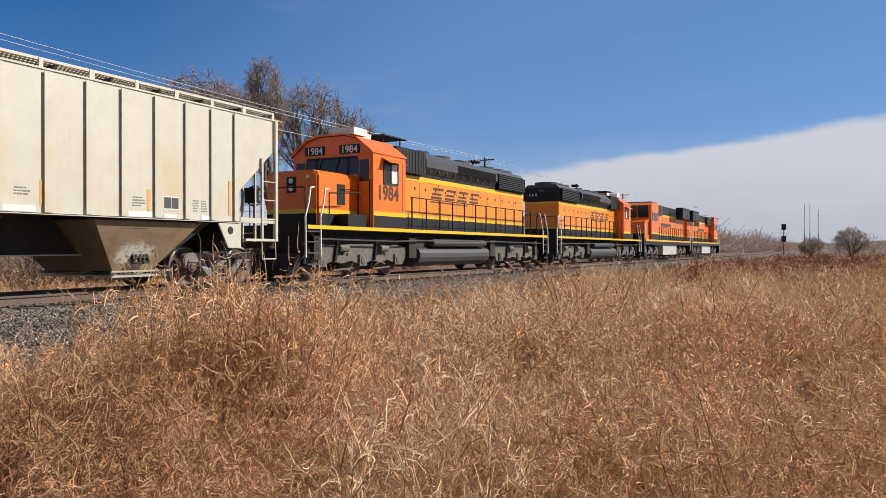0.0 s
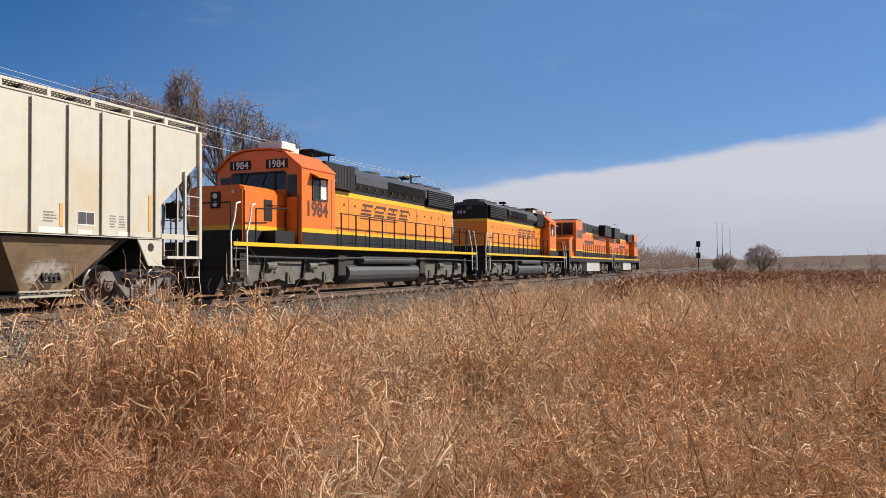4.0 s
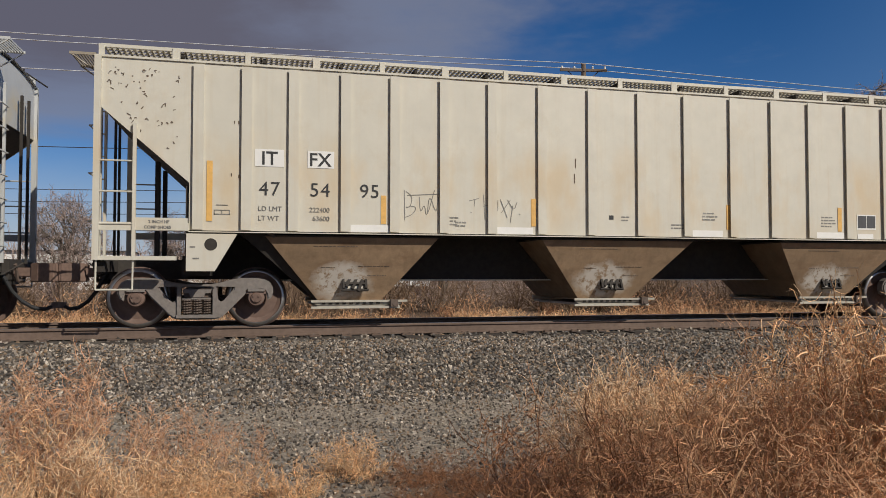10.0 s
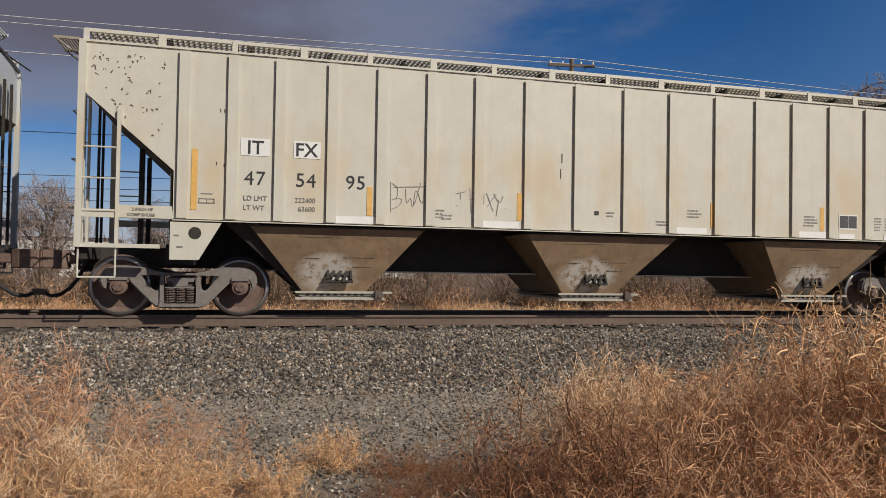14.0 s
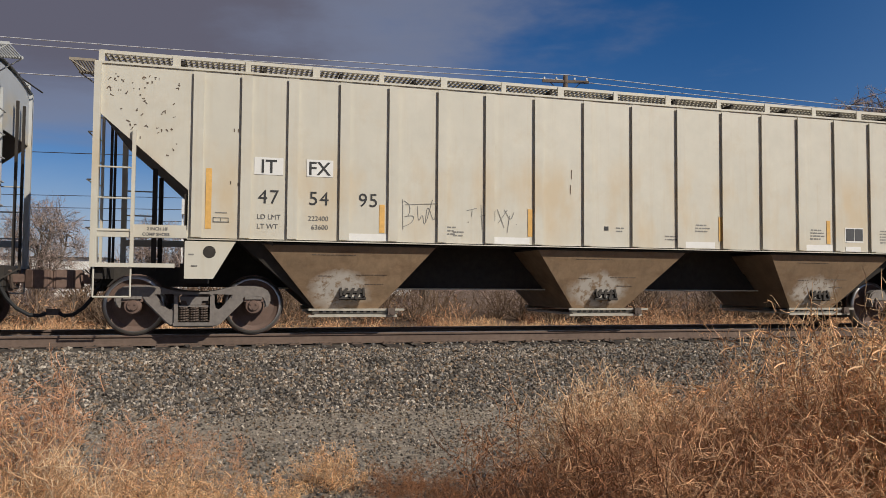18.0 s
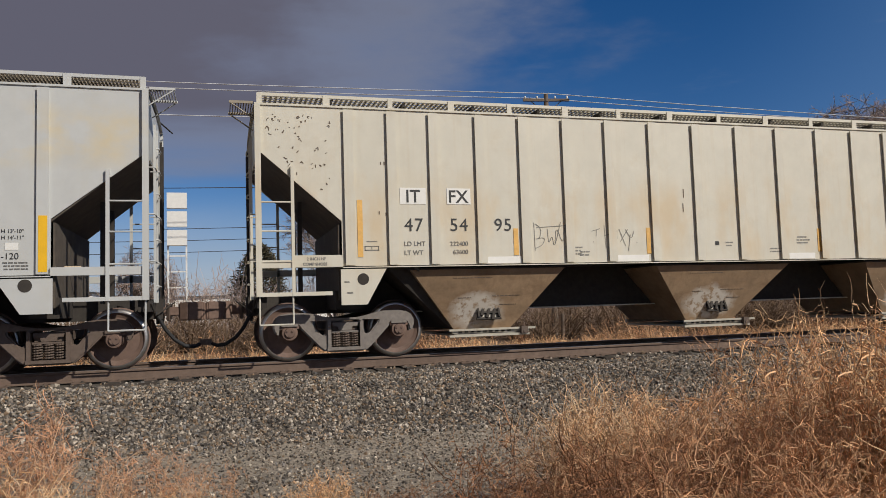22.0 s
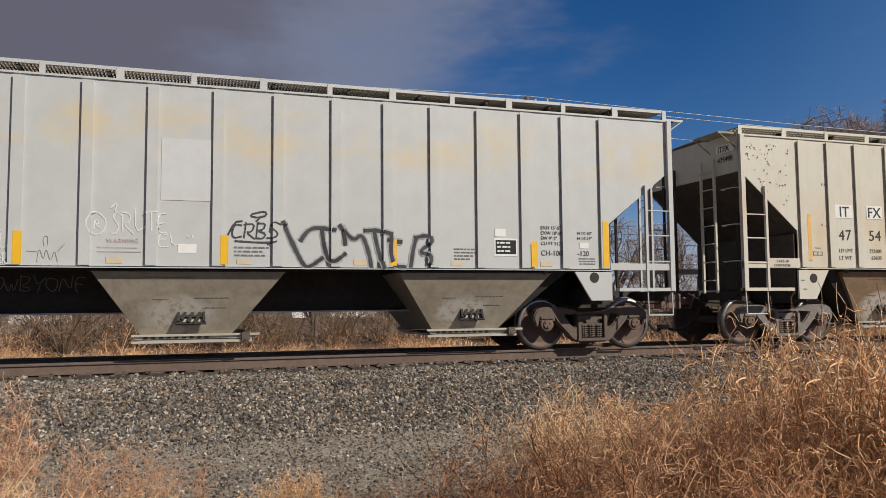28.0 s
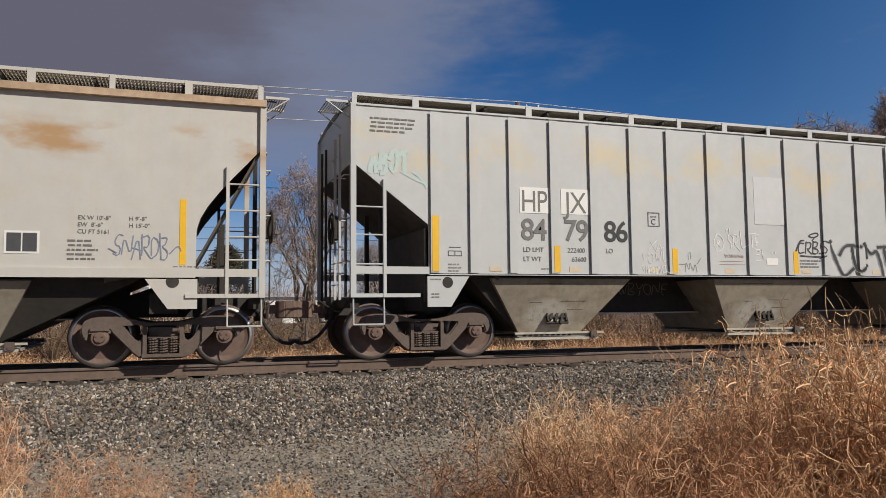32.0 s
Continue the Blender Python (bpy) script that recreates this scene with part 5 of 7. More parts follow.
    lamp_plate = blk("headlight_plate", "loco_black", -8.475, -8.45, -0.16, 0.16, 2.46, 2.92, "black twin headlight plate")
    for z in (2.58, 2.80):
        part("headlight", bar(B(), (X(-8.475), 0, z), (X(-8.50), 0, z), 0.075, 14), "white", lamp_plate)
    # ends: pilots, steps, rails
    for e in (-1, 1):
        blk("pilot", "loco_black", e * 9.7, e * 9.82, -1.45, 1.45, 0.45, 1.49)
        pl = B()
        o = [(e * 9.82, 0.42), (e * 10.25, 0.15), (e * 10.25, 0.18), (e * 9.84, 0.75)]
        prism(pl, [(X(a), b) for a, b in o], -1.35, 1.35)
        part("plow", pl, "loco_black", loco, "black pilot plow")
        coupler(loco, X(e * 9.7), 1 if X(e) > 0 else -1)
        for s in (-1, 1):
            for i, z in enumerate((0.42, 0.72, 1.02, 1.30)):
                st = blk("step", "loco_black", e * 9.15, e * 9.72, min(s * 1.20, s * (1.50 + 0.0)), max(s * 1.20, s * 1.50), z, z + 0.03)
                part("step_edge", box(B(), min(X(e * 9.15), X(e * 9.72)), max(X(e * 9.15), X(e * 9.72)), min(s * 1.50, s * 1.51), max(s * 1.50, s * 1.51), z, z + 0.035), "tank", st, "worn grey step edge")
            for x in (9.1, 9.78):
                handrail(loco, [(X(e * x), s * 1.50, 0.62), (X(e * x), s * 1.48, 1.7), (X(e * (x - 0.18)), s * 1.46, 2.1), (X(e * (x - 0.28)), s * 1.44, 2.48), (X(e * (x - 0.45)), s * 1.44, 2.52)], 0.026, "white", "step_rail")
            handrail(loco, [(X(e * 9.66), s * 1.40, 1.49), (X(e * 9.66), s * 1.38, 2.5), (X(e * 9.66), s * 0.35, 2.5), (X(e * 9.66), s * 0.35, 1.49)], 0.02, "loco_black", "end_rail")
    for s in (-1, 1):
        for i in range(13):
            x = -3.9 + i * 1.03
            handrail(loco, [(X(x), s * 1.46, 1.49), (X(x), s * 1.46, 2.55)], 0.027, name="stanchion")
        handrail(loco, [(X(-4.0), s * 1.46, 2.55), (X(8.3), s * 1.46, 2.55), (X(8.6), s * 1.46, 2.3), (X(9.3), s * 1.46, 2.3)], 0.018)
        handrail(loco, [(X(-4.0), s * 1.46, 2.05), (X(8.4), s * 1.46, 2.05)], 0.012)
        handrail(loco, [(X(-8.6), s * 1.42, 1.49), (X(-8.6), s * 1.42, 2.4), (X(-7.0), s * 1.42, 2.5)], 0.02)
        # the maker's mark is a plain dark emblem of slanting bars on the hood
        for i, x in enumerate((-1.55, -0.45, 0.65, 1.75)):
            em = B()
            sh = lambda z: (z - 2.66) * 0.45
            for lo, hi, w in ((2.66, 2.75, 0.82), (2.80, 2.88, 0.74), (2.98, 3.07, 0.82)):
                prism(em, [(X(x) + sh(lo), lo), (X(x) + w + sh(lo), lo), (X(x) + w + sh(hi), hi), (X(x) + sh(hi), hi)], min(s * 0.951, s * 0.956), max(s * 0.951, s * 0.956))
            part("emblem_bar", em, "lettering_brown", loco, "dark slanting emblem bars")
        blk("emblem_rule", "lettering_brown", -1.6, 1.6, min(s * 0.951, s * 0.956), max(s * 0.951, s * 0.956), 2.52, 2.57)
    for y in (0.26, 0.44, 0.60):
        blk("end_number_plate", "pale_grey", 7.86, 7.868, y, y + 0.10, 3.66, 3.80, "small pale plate on the hood end")
    blk("end_headlight", "tank", 7.86, 7.90, -0.14, 0.14, 3.86, 4.04, "hood end headlight")
    blk("end_stripe", "stripe", 7.852, 7.86, -0.95, 0.95, 3.24, 3.36)
    blk("end_stripe", "stripe", 7.852, 7.86, -0.95, 0.95, 1.92, 2.02)
    blk("end_band", "loco_black", 7.852, 7.86, -0.95, 0.95, 1.50, 1.92)
    tank = plan_prism(B(), [(-1.34, 0.62), (-1.34, 0.70), (-1.28, 0.82), (-1.15, 0.90), (1.15, 0.90), (1.28, 0.82), (1.34, 0.70), (1.34, 0.55), (1.27, 0.40), (1.12, 0.28), (0.95, 0.24), (-0.95, 0.24), (-1.12, 0.28), (-1.27, 0.40), (-1.34, 0.55)], min(X(-3.1), X(2.9)), max(X(-3.1), X(2.9)))
    blk("tank_saddle", "under", -3.0, 2.8, -1.1, 1.1, 0.85, 1.21)
    part("fuel_tank", tank, "tank", loco, "dark grey fuel tank")
    for s in (-1, 1):
        part("air_reservoir", bar(B(), (X(-2.2), s * 1.30, 1.06), (X(2.4), s * 1.30, 1.06), 0.13, 14), "tank", loco)
        for x, w in ((-3.55, 0.5), (3.35, 0.5), (-9.0, 0.3), (8.6, 0.3)):
            blk("equipment_box", "under", x - w * 0.5, x + w * 0.5, min(s * 0.9, s * 1.3), max(s * 0.9, s * 1.3), 0.55, 1.2)
        handrail(loco, [(X(-9.2), s * 1.40, 1.12), (X(-5.0), s * 1.42, 1.08), (X(-3.4), s * 1.40, 1.12), (X(3.4), s * 1.40, 1.14), (X(9.2), s * 1.40, 1.10)], 0.025, "tank", "air_pipe")
    for x in (-6.55, 6.55):
        loco_truck(loco, X(x))
    return loco


def wide_cab(xc, k, label, d=1):
    """A modern six-axle engine far ahead: long hood with winged radiators towards -x, wide cab towards +x."""
    loco = empty("locomotive", pose(xc, T, 0), label, "locomotive", "locomotives")
    ROLLING.append((loco, xc))
    X = lambda a: d * k * a
    def blk(name, mat, x0, x1, y0, y1, z0, z1, lab=""):
        return part(name, box(B(), min(X(x0), X(x1)), max(X(x0), X(x1)), y0, y1, z0, z1), mat, loco, lab)
    blk("frame", "loco_black", -10.6, 10.6, -1.52, 1.52, 1.15, 1.55)
    for s in (-1, 1):
        blk("sill_stripe", "stripe", -10.6, 10.6, min(s * 1.523, s * 1.53), max(s * 1.523, s * 1.53), 1.42, 1.54, "yellow sill stripe")
        blk("radiator_wing", "loco_black", -10.2, -6.2, min(s * 0.9, s * 1.5), max(s * 0.9, s * 1.5), 3.6, 4.62, "black overhanging radiator wing")
        for i in range(6):
            blk("hood_louvre", "loco_black", -5.6 + i * 0.55, -5.3 + i * 0.55, min(s * 0.95, s * 0.98), max(s * 0.95, s * 0.98), 3.2, 4.1)
        for i in range(16):
            handrail(loco, [(X(-10.0 + i * 1.0), s * 1.47, 1.55), (X(-10.0 + i * 1.0), s * 1.47, 2.6)], 0.022, name="stanchion")
        handrail(loco, [(X(-10.4), s * 1.47, 2.6), (X(5.2), s * 1.47, 2.6)], 0.02)
        for x in (-10.75, 10.75):
            handrail(loco, [(X(x), s * 1.50, 0.6), (X(x), s * 1.48, 1.8), (X(x * 0.975), s * 1.44, 2.5)], 0.03, "white", "step_rail")
        blk("side_window", "glass", 6.2, 7.6, min(s * 1.52, s * 1.535), max(s * 1.52, s * 1.535), 3.0, 3.6, "cab side window")
    blk("hood", "orange", -10.1, 5.6, -0.95, 0.95, 1.55, 3.72, "orange engine hood")
    blk("hood_roof", "loco_black", -10.1, 5.6, -0.94, 0.94, 3.72, 4.45, "black upper hood and roof")
    slab(loco, "hood_stripe", "stripe", X(-10.1), X(5.5), 0.95, 1.98, 2.10, "yellow stripe")
    slab(loco, "hood_band", "loco_black", X(-10.1), X(5.5), 0.95, 1.56, 1.98)
    slab(loco, "emblem_panel", "lettering_brown", X(-3.0), X(1.5), 0.95, 2.75, 3.0)
    def profile(name, mat, outline, w, lab=""):
        bm = prism(B(), [(X(a), b) for a, b in outline], -w, w)
        bmesh.ops.recalc_face_normals(bm, faces=bm.faces)
        return part(name, bm, mat, loco, lab)
    profile("cab", "orange", [(5.6, 1.55), (8.4, 1.55), (8.4, 4.2), (7.9, 4.4), (5.6, 4.4)], 1.52, "orange wide cab")
    profile("nose", "orange", [(8.4, 1.55), (10.2, 1.55), (10.2, 2.62), (9.95, 2.88), (8.4, 3.12)], 1.35, "orange sloping nose")
    profile("cab_roof", "loco_grey", [(5.55, 4.40), (7.92, 4.40), (7.7, 4.49), (5.55, 4.49)], 1.40, "dark cab roof")
    for s in (-1, 1):
        for a, b in ((5.72, 5.98), (7.82, 8.12)):
            blk("side_window", "glass", a, b, min(s * 1.52, s * 1.535), max(s * 1.52, s * 1.535), 3.0, 3.7)
        blk("cab_door", "loco_black", 8.5, 9.0, min(s * 1.35, s * 1.358), max(s * 1.35, s * 1.358), 1.9, 2.9)
        for a in (-9.4, -8.1, -6.8):
            blk("wing_screen", "loco_grey", a - 0.5, a + 0.5, min(s * 1.50, s * 1.512), max(s * 1.50, s * 1.512), 3.75, 4.45)
        for i in range(9):
            blk("door_seam", "loco_black", -9.6 + i * 1.3, -9.57 + i * 1.3, min(s * 0.95, s * 0.956), max(s * 0.95, s * 0.956), 2.12, 3.6)
        blk("hood_panel", "stripe", -6.1, 2.2, min(s * 0.95, s * 0.957), max(s * 0.95, s * 0.957), 3.56, 3.70, "yellow upper stripe")
    for y in (-1.28, -0.40, 0.48):
        blk("front_window", "glass", 8.40, 8.42, y, y + 0.80, 3.25, 4.15, "dark cab front window")
    for z0, z1, mat in ((1.56, 1.98, "loco_black"), (1.98, 2.10, "stripe")):
        blk("nose_band", mat, 10.2, 10.212, -1.3, 1.3, z0, z1)
        slab(loco, "cab_band", mat, X(5.6), X(8.4), 1.52, z0, z1, depth=0.008)
    blk("exhaust_stack", "loco_black", -0.6, 0.4, -0.3, 0.3, 4.45, 4.65)
    blk("blower_housing", "tank", 2.4, 5.4, -1.25, 1.25, 3.55, 4.40, "dark blower housing behind the cab")
    for i in range(3):
        slab(loco, "cab_grille", "loco_black", X(3.0 + i * 0.75), X(3.4 + i * 0.75), 1.25, 3.6, 4.3)
    blk("rear_stripe", "stripe", -10.112, -10.1, -0.9, 0.9, 1.98, 2.1)
    blk("fuel_tank", "silver_tank", -3.4, 3.0, -1.4, 1.4, 0.35, 1.15, "silver fuel tank")
    for x in (-10.6, 10.6):
        blk("pilot", "loco_black", min(x, x * 1.012), max(x, x * 1.012), -1.45, 1.45, 0.3, 1.55)
        coupler(loco, X(x), 1 if X(x) > 0 else -1)
    for x in (-6.9, 6.9):
        loco_truck(loco, X(x))
    return loco


road_switcher(25.4, 1, 0.98, "1984", "orange and black locomotive, cab facing the hopper cars")
road_switcher(45.8, -1, 0.96, "", "orange and black locomotive seen from its hood end")
wide_cab(66.4, 0.93, "orange wide-cab locomotive with its cab facing back", -1)
wide_cab(87.4, 0.93, "orange wide-cab locomotive leading the train")

# ---- lettering, reflectors and graffiti on the cars ----


def patch(car, name, mat, x0, x1, z0, z1, y=-1.557, label=""):
    return part(name, box(B(), x0, x1, y - 0.004, y, z0, z1), mat, car, label)


Y = -1.558      # the plane of the side sheets
c = cream_car
for x, w, word in ((-6.11, 0.435, "IT"), (-5.32, 0.41, "FX")):
    patch(c, "white_patch", "white", x, x + w, 2.47, 2.735, Y, "white patch behind the letters")
    lettering(word, x + 0.09 if word == "IT" else x + 0.02, 2.50, 0.29, c, y=Y - 0.005, spacing=1.02, bold=0.004)
for x, word in ((-6.11, "47"), (-5.345, "54"), (-4.57, "95")):
    lettering(word, x + 0.06, 2.03, 0.30, c, "black", y=Y - 0.003, spacing=1.12)
for x, z, word in ((-6.06, 1.79, "LD LMT"), (-6.06, 1.645, "LT WT"), (-5.29, 1.785, "222400"), (-5.24, 1.65, "63600")):
    lettering(word, x, z, 0.105, c, "ghost", y=Y - 0.003)
patch(c, "stencil_plate", "cream", -7.84, -7.07, 1.47, 1.655, -1.596, "cream plate with stencilled words")
lettering("2 INCH HF", -7.62, 1.575, 0.062, c, "ghost", y=-1.602, bold=0.002)
lettering("COMP SHOES", -7.68, 1.495, 0.062, c, "ghost", y=-1.602, bold=0.002)
for x, z0, z1, new_ in ((-6.81, 1.62, 2.53, 0), (-4.17, 1.62, 2.07, 0), (-1.65, 1.62, 2.08, 0), (2.03, 1.62, 2.06, 0), (4.37, 1.62, 2.06, 0), (6.70, 1.62, 2.40, 0)):
    patch(c, "reflector", "old_reflect", x, x + 0.085, z0, z1, Y - 0.001, "faded yellow reflector strip")
for x, w in ((-4.65, 0.62), (-2.24, 0.62), (1.35, 0.60), (3.88, 0.62)):
    patch(c, "fresh_patch", "white", x, x + w, 1.49, 1.60, Y, "fresh white paint patch")
for x in (5.30, 6.33):
    patch(c, "fresh_patch", "white", x - 0.5, x - 0.15, 1.49, 1.58, Y)
plate = patch(c, "data_plate", "white", 4.79, 5.21, 1.66, 1.94, Y, "white framed data plate")
for x in (4.81, 5.01):
    part("dark_square", box(B(), x, x + 0.185, Y - 0.008, Y - 0.004, 1.69, 1.92), "tank", plate)
for x, z, n, w in ((-0.02, 1.74, 2, 0.16), (0.92, 1.62, 2, 0.42), (1.55, 1.78, 3, 0.3), (4.00, 1.70, 4, 0.32), (5.60, 1.66, 5, 0.2), (5.85, 1.66, 5, 0.2), (-2.95, 1.60, 2, 0.2), (-3.05, 1.62, 3, 0.16)):
    fine_print(c, x, z, n, w, 0.055, "tag_grey", y=Y)
fine_print(c, -7.04, 1.22, 1, 0.14, 0.05, "tag_grey", y=-1.583)
fine_print(c, -7.0, 1.05, 1, 0.14, 0.05, "tag_grey", y=-1.583)
patch(c, "data_mark", "black", -0.24, -0.16, 1.76, 1.83, Y, "small black diamond mark")
for x0, x1, z0, z1 in ((-6.70, -6.47, 1.72, 1.735), (-6.70, -6.47, 1.785, 1.795), (-6.67, -6.50, 1.86, 1.872), (-6.70, -6.688, 1.72, 1.79), (-6.482, -6.47, 1.72, 1.79), (-6.59, -6.58, 1.73, 1.79)):
    patch(c, "stencil_line", "tag_grey", x0, x1, z0, z1, Y)
ROUND = [(0.0, 0.5), (0.1, 0.95), (0.5, 1.0), (0.6, 0.5), (0.4, 0.0), (0.1, 0.1), (0.0, 0.5)]
GLYPHS = {}
GLYPHS["A"] = [[(0.0, 0.0), (0.25, 1.0), (0.55, 0.0)], [(-0.05, 0.35), (0.65, 0.42)]]
GLYPHS["B"] = [[(0.05, 0.0), (0.0, 1.0)], [(0.0, 1.0), (0.5, 0.9), (0.4, 0.55), (0.05, 0.5), (0.6, 0.35), (0.45, 0.0), (0.05, 0.02)]]
GLYPHS["C"] = [[(0.55, 0.85), (0.2, 1.0), (0.0, 0.5), (0.15, 0.0), (0.6, 0.15)]]
GLYPHS["E"] = [[(0.6, 0.95), (0.05, 1.0), (0.1, 0.0), (0.65, 0.05)], [(0.05, 0.5), (0.5, 0.55)]]
GLYPHS["L"] = [[(0.05, 1.1), (0.15, 0.05), (0.7, 0.25)]]
GLYPHS["M"] = [[(0.0, 0.0), (0.1, 0.95), (0.35, 0.3), (0.6, 1.0), (0.7, 0.0)]]
GLYPHS["R"] = [[(0.05, 0.0), (0.1, 1.0)], [(-0.05, 0.95), (0.6, 0.95), (0.5, 0.5), (0.1, 0.45), (0.7, -0.05)]]
GLYPHS["S"] = [[(0.6, 0.9), (0.2, 1.0), (0.05, 0.7), (0.5, 0.4), (0.4, 0.05), (0.0, 0.1)]]
GLYPHS["T"] = [[(-0.1, 0.9), (0.7, 1.0)], [(0.3, 0.98), (0.4, 0.0)]]
GLYPHS["O"] = [ROUND]
GLYPHS["V"] = [[(0.0, 1.0), (0.3, 0.0), (0.65, 1.0)]]
GLYPHS["W"] = [[(0.0, 1.0), (0.2, 0.0), (0.38, 0.7), (0.55, 0.0), (0.8, 1.0)]]
GLYPHS["X"] = [[(0.0, 1.0), (0.6, 0.0)], [(0.6, 1.0), (0.0, 0.0)]]
GLYPHS["N"] = [[(0.0, 0.0), (0.05, 1.0), (0.5, 0.0), (0.6, 1.0)]]
GLYPHS["Y"] = [[(0.0, 1.0), (0.3, 0.5), (0.6, 1.0)], [(0.3, 0.5), (0.2, -0.1)]]
GLYPHS["H"] = [[(0.05, 0.0), (0.0, 1.0)], [(0.55, 0.0), (0.6, 1.0)], [(0.0, 0.45), (0.6, 0.55)]]
GLYPHS["P"] = [[(0.05, 0.0), (0.05, 1.0), (0.6, 0.9), (0.5, 0.5), (0.05, 0.45)]]
GLYPHS["K"] = [[(0.05, 0.0), (0.0, 1.0)], [(0.6, 1.0), (0.05, 0.5), (0.65, 0.0)]]
GLYPHS["D"] = [[(0.05, 0.0), (0.0, 1.0), (0.55, 0.75), (0.6, 0.3), (0.05, 0.0)]]


def sprayed(word, seed, pitch=0.72, wild=0.08):
    """Quick spray-can capitals, one unit high, each a little off."""
    rp = random.Random(seed)
    out, x = [], 0.0
    for ch in word:
        if ch in GLYPHS:
            up, lean_, wide = rp.uniform(-0.06, 0.06), rp.uniform(-0.05, 0.15), rp.uniform(0.85, 1.1)
            out += [[(x + a * wide + b * lean_ + rp.uniform(-wild, wild) * 0.5, b + up + rp.uniform(-wild, wild)) for a, b in line] for line in GLYPHS[ch]]
        x += pitch
    return out


strokes("graffiti", sprayed("BWNS", 4, 0.62, 0.2) + [[(0.1, 0.9), (2.0, 1.0)], [(2.2, 0.2), (2.5, 0.3), (2.45, -0.1)]], 0.010, c, "tag_grey", y=Y - 0.002, x=-3.78, z=1.76, sx=0.29, sz=0.36, label="thin grey graffiti scrawl")
strokes("graffiti", [[(0.0, 0.8), (0.7, 0.95)], [(0.4, 0.9), (0.35, 0.5)]] + [[(a + 1.0, b) for a, b in l] for l in sprayed("HNXY", 9, 0.6, 0.2)] + [[(0.1, 0.2), (0.15, 0.15)], [(3.6, 0.15), (3.65, 0.1)]], 0.010, c, "tag_grey", y=Y - 0.002, x=-2.72, z=1.78, sx=0.24, sz=0.30)
rs = random.Random(12)
for i in range(52):
    a, b = rs.uniform(-8.2, -7.2), rs.uniform(0, 1) ** 1.2
    z = 3.86 - b * (0.45 + (a + 8.25) * 0.95)
    s_ = rs.choice((0.012, 0.018, 0.025, 0.04))
    strokes("chip", [[(rs.uniform(-s_, s_), rs.uniform(-s_, s_)) for _ in range(4)]], rs.uniform(0.006, 0.016), c, "chip", y=Y - 0.002, x=a, z=z)
for x, z in ((-6.42, 3.10), (-6.36, 3.10), (-6.46, 2.30), (-6.35, 2.28), (-0.86, 2.62), (-0.88, 2.36)):
    patch(c, "chip", "chip", x, x + 0.014, z, z + (0.05 if x < -1 else 0.16), Y)
end_mark = part("end_mark", box(B(), -8.346, -8.342, -1.40, -0.86, 3.74, 3.90), "white", c, "white patch with the car's initials")
for word, y_, z_, size in (("ITFX", -0.92, 3.76, 0.17), ("475495", -0.90, 3.56, 0.15)):
    w_ = lettering(word, 0, 0, size, c, "black", name="lettering")
    w_.matrix_basis = Matrix.Translation((-8.352 if word == "ITFX" else -8.345, y_, z_)) @ pose(0, 0, 0, 90, 0, -90)
g = grey_car
Y2 = -1.558
for x, w, word in ((-5.38, 0.58, "HP"), (-4.59, 0.58, "JX")):
    patch(g, "white_patch", "white", x, x + w, 2.47, 2.92, Y2, "white patch behind the letters")
    squeezed = lettering(word, x + (0.015 if word == "HP" else 0.075), 2.50, 0.53, g, "ghost", y=Y2 - 0.005, spacing=0.95)
    squeezed.matrix_basis = squeezed.matrix_basis @ Matrix.Diagonal((0.80 if word == "HP" else 0.86, 1.0, 1.0, 1.0))
for x, word, mat in ((-5.38, "84", "ghost"), (-4.56, "79", "ghost"), (-3.76, "86", "black")):
    lettering(word, x + 0.01, 2.01, 0.52, g, mat, y=Y2 - 0.003, spacing=0.92, bold=0.008)
for x, z, word in ((-5.33, 1.80, "LD LMT"), (-5.33, 1.64, "LT WT"), (-4.48, 1.80, "222400"), (-4.40, 1.64, "63600"), (-3.72, 1.80, "LO")):
    lettering(word, x, z, 0.115, g, "ghost", y=Y2 - 0.003)
for x, z0, z1 in ((-6.98, 1.45, 2.37), (-4.76, 1.45, 1.91), (-2.36, 1.45, 1.90), (0.41, 1.45, 1.89), (3.02, 1.45, 1.88), (5.50, 1.45, 1.88), (6.88, 1.46, 2.26)):
    patch(g, "reflector", "reflect", x, x + 0.115, z0, z1, -1.606, "bright yellow reflector strip")
for x in SEAMS_B[1::2]:
    patch(g, "paint_tab", "tab_cream", x + 0.36, x + 0.58, 1.46, 1.54, Y2, "pale orange paint tab")
for x, z, word, s_ in ((5.70, 2.10, "EXH 15'-5\"", 0.085), (5.70, 2.01, "EXW 10'-8\"", 0.085), (5.70, 1.92, "EW 9'-2\"", 0.085), (5.70, 1.83, "CU FT 5127", 0.085), (5.70, 1.65, "CH-100", 0.125), (6.40, 1.65, "-120", 0.125),
                      (6.40, 2.02, "H 13'-10\"", 0.075), (6.40, 1.93, "H 14'-11\"", 0.075)):
    lettering(word, x, z, s_, g, y=Y2 - 0.003, mat="black")
lettering("WARNING", -1.17, 1.755, 0.085, g, "red_faint", y=Y2 - 0.003, spacing=1.1)
for i in range(2):
    patch(g, "small_print", "red_faint", -1.28, -0.70 - i * 0.05, 1.62 + i * 0.06, 1.632 + i * 0.06, Y2)
plate = patch(g, "data_plate", "white", 4.84, 5.26, 1.63, 1.93, Y2, "black and white data plate")
part("dark_square", box(B(), 4.865, 5.235, Y2 - 0.008, Y2 - 0.004, 1.665, 1.90), "loco_black", plate)
patch(g, "white_patch", "white", 4.85, 5.05, 1.96, 2.09, Y2)
patch(g, "white_patch", "white", 6.45, 6.62, 1.78, 1.88, Y2)
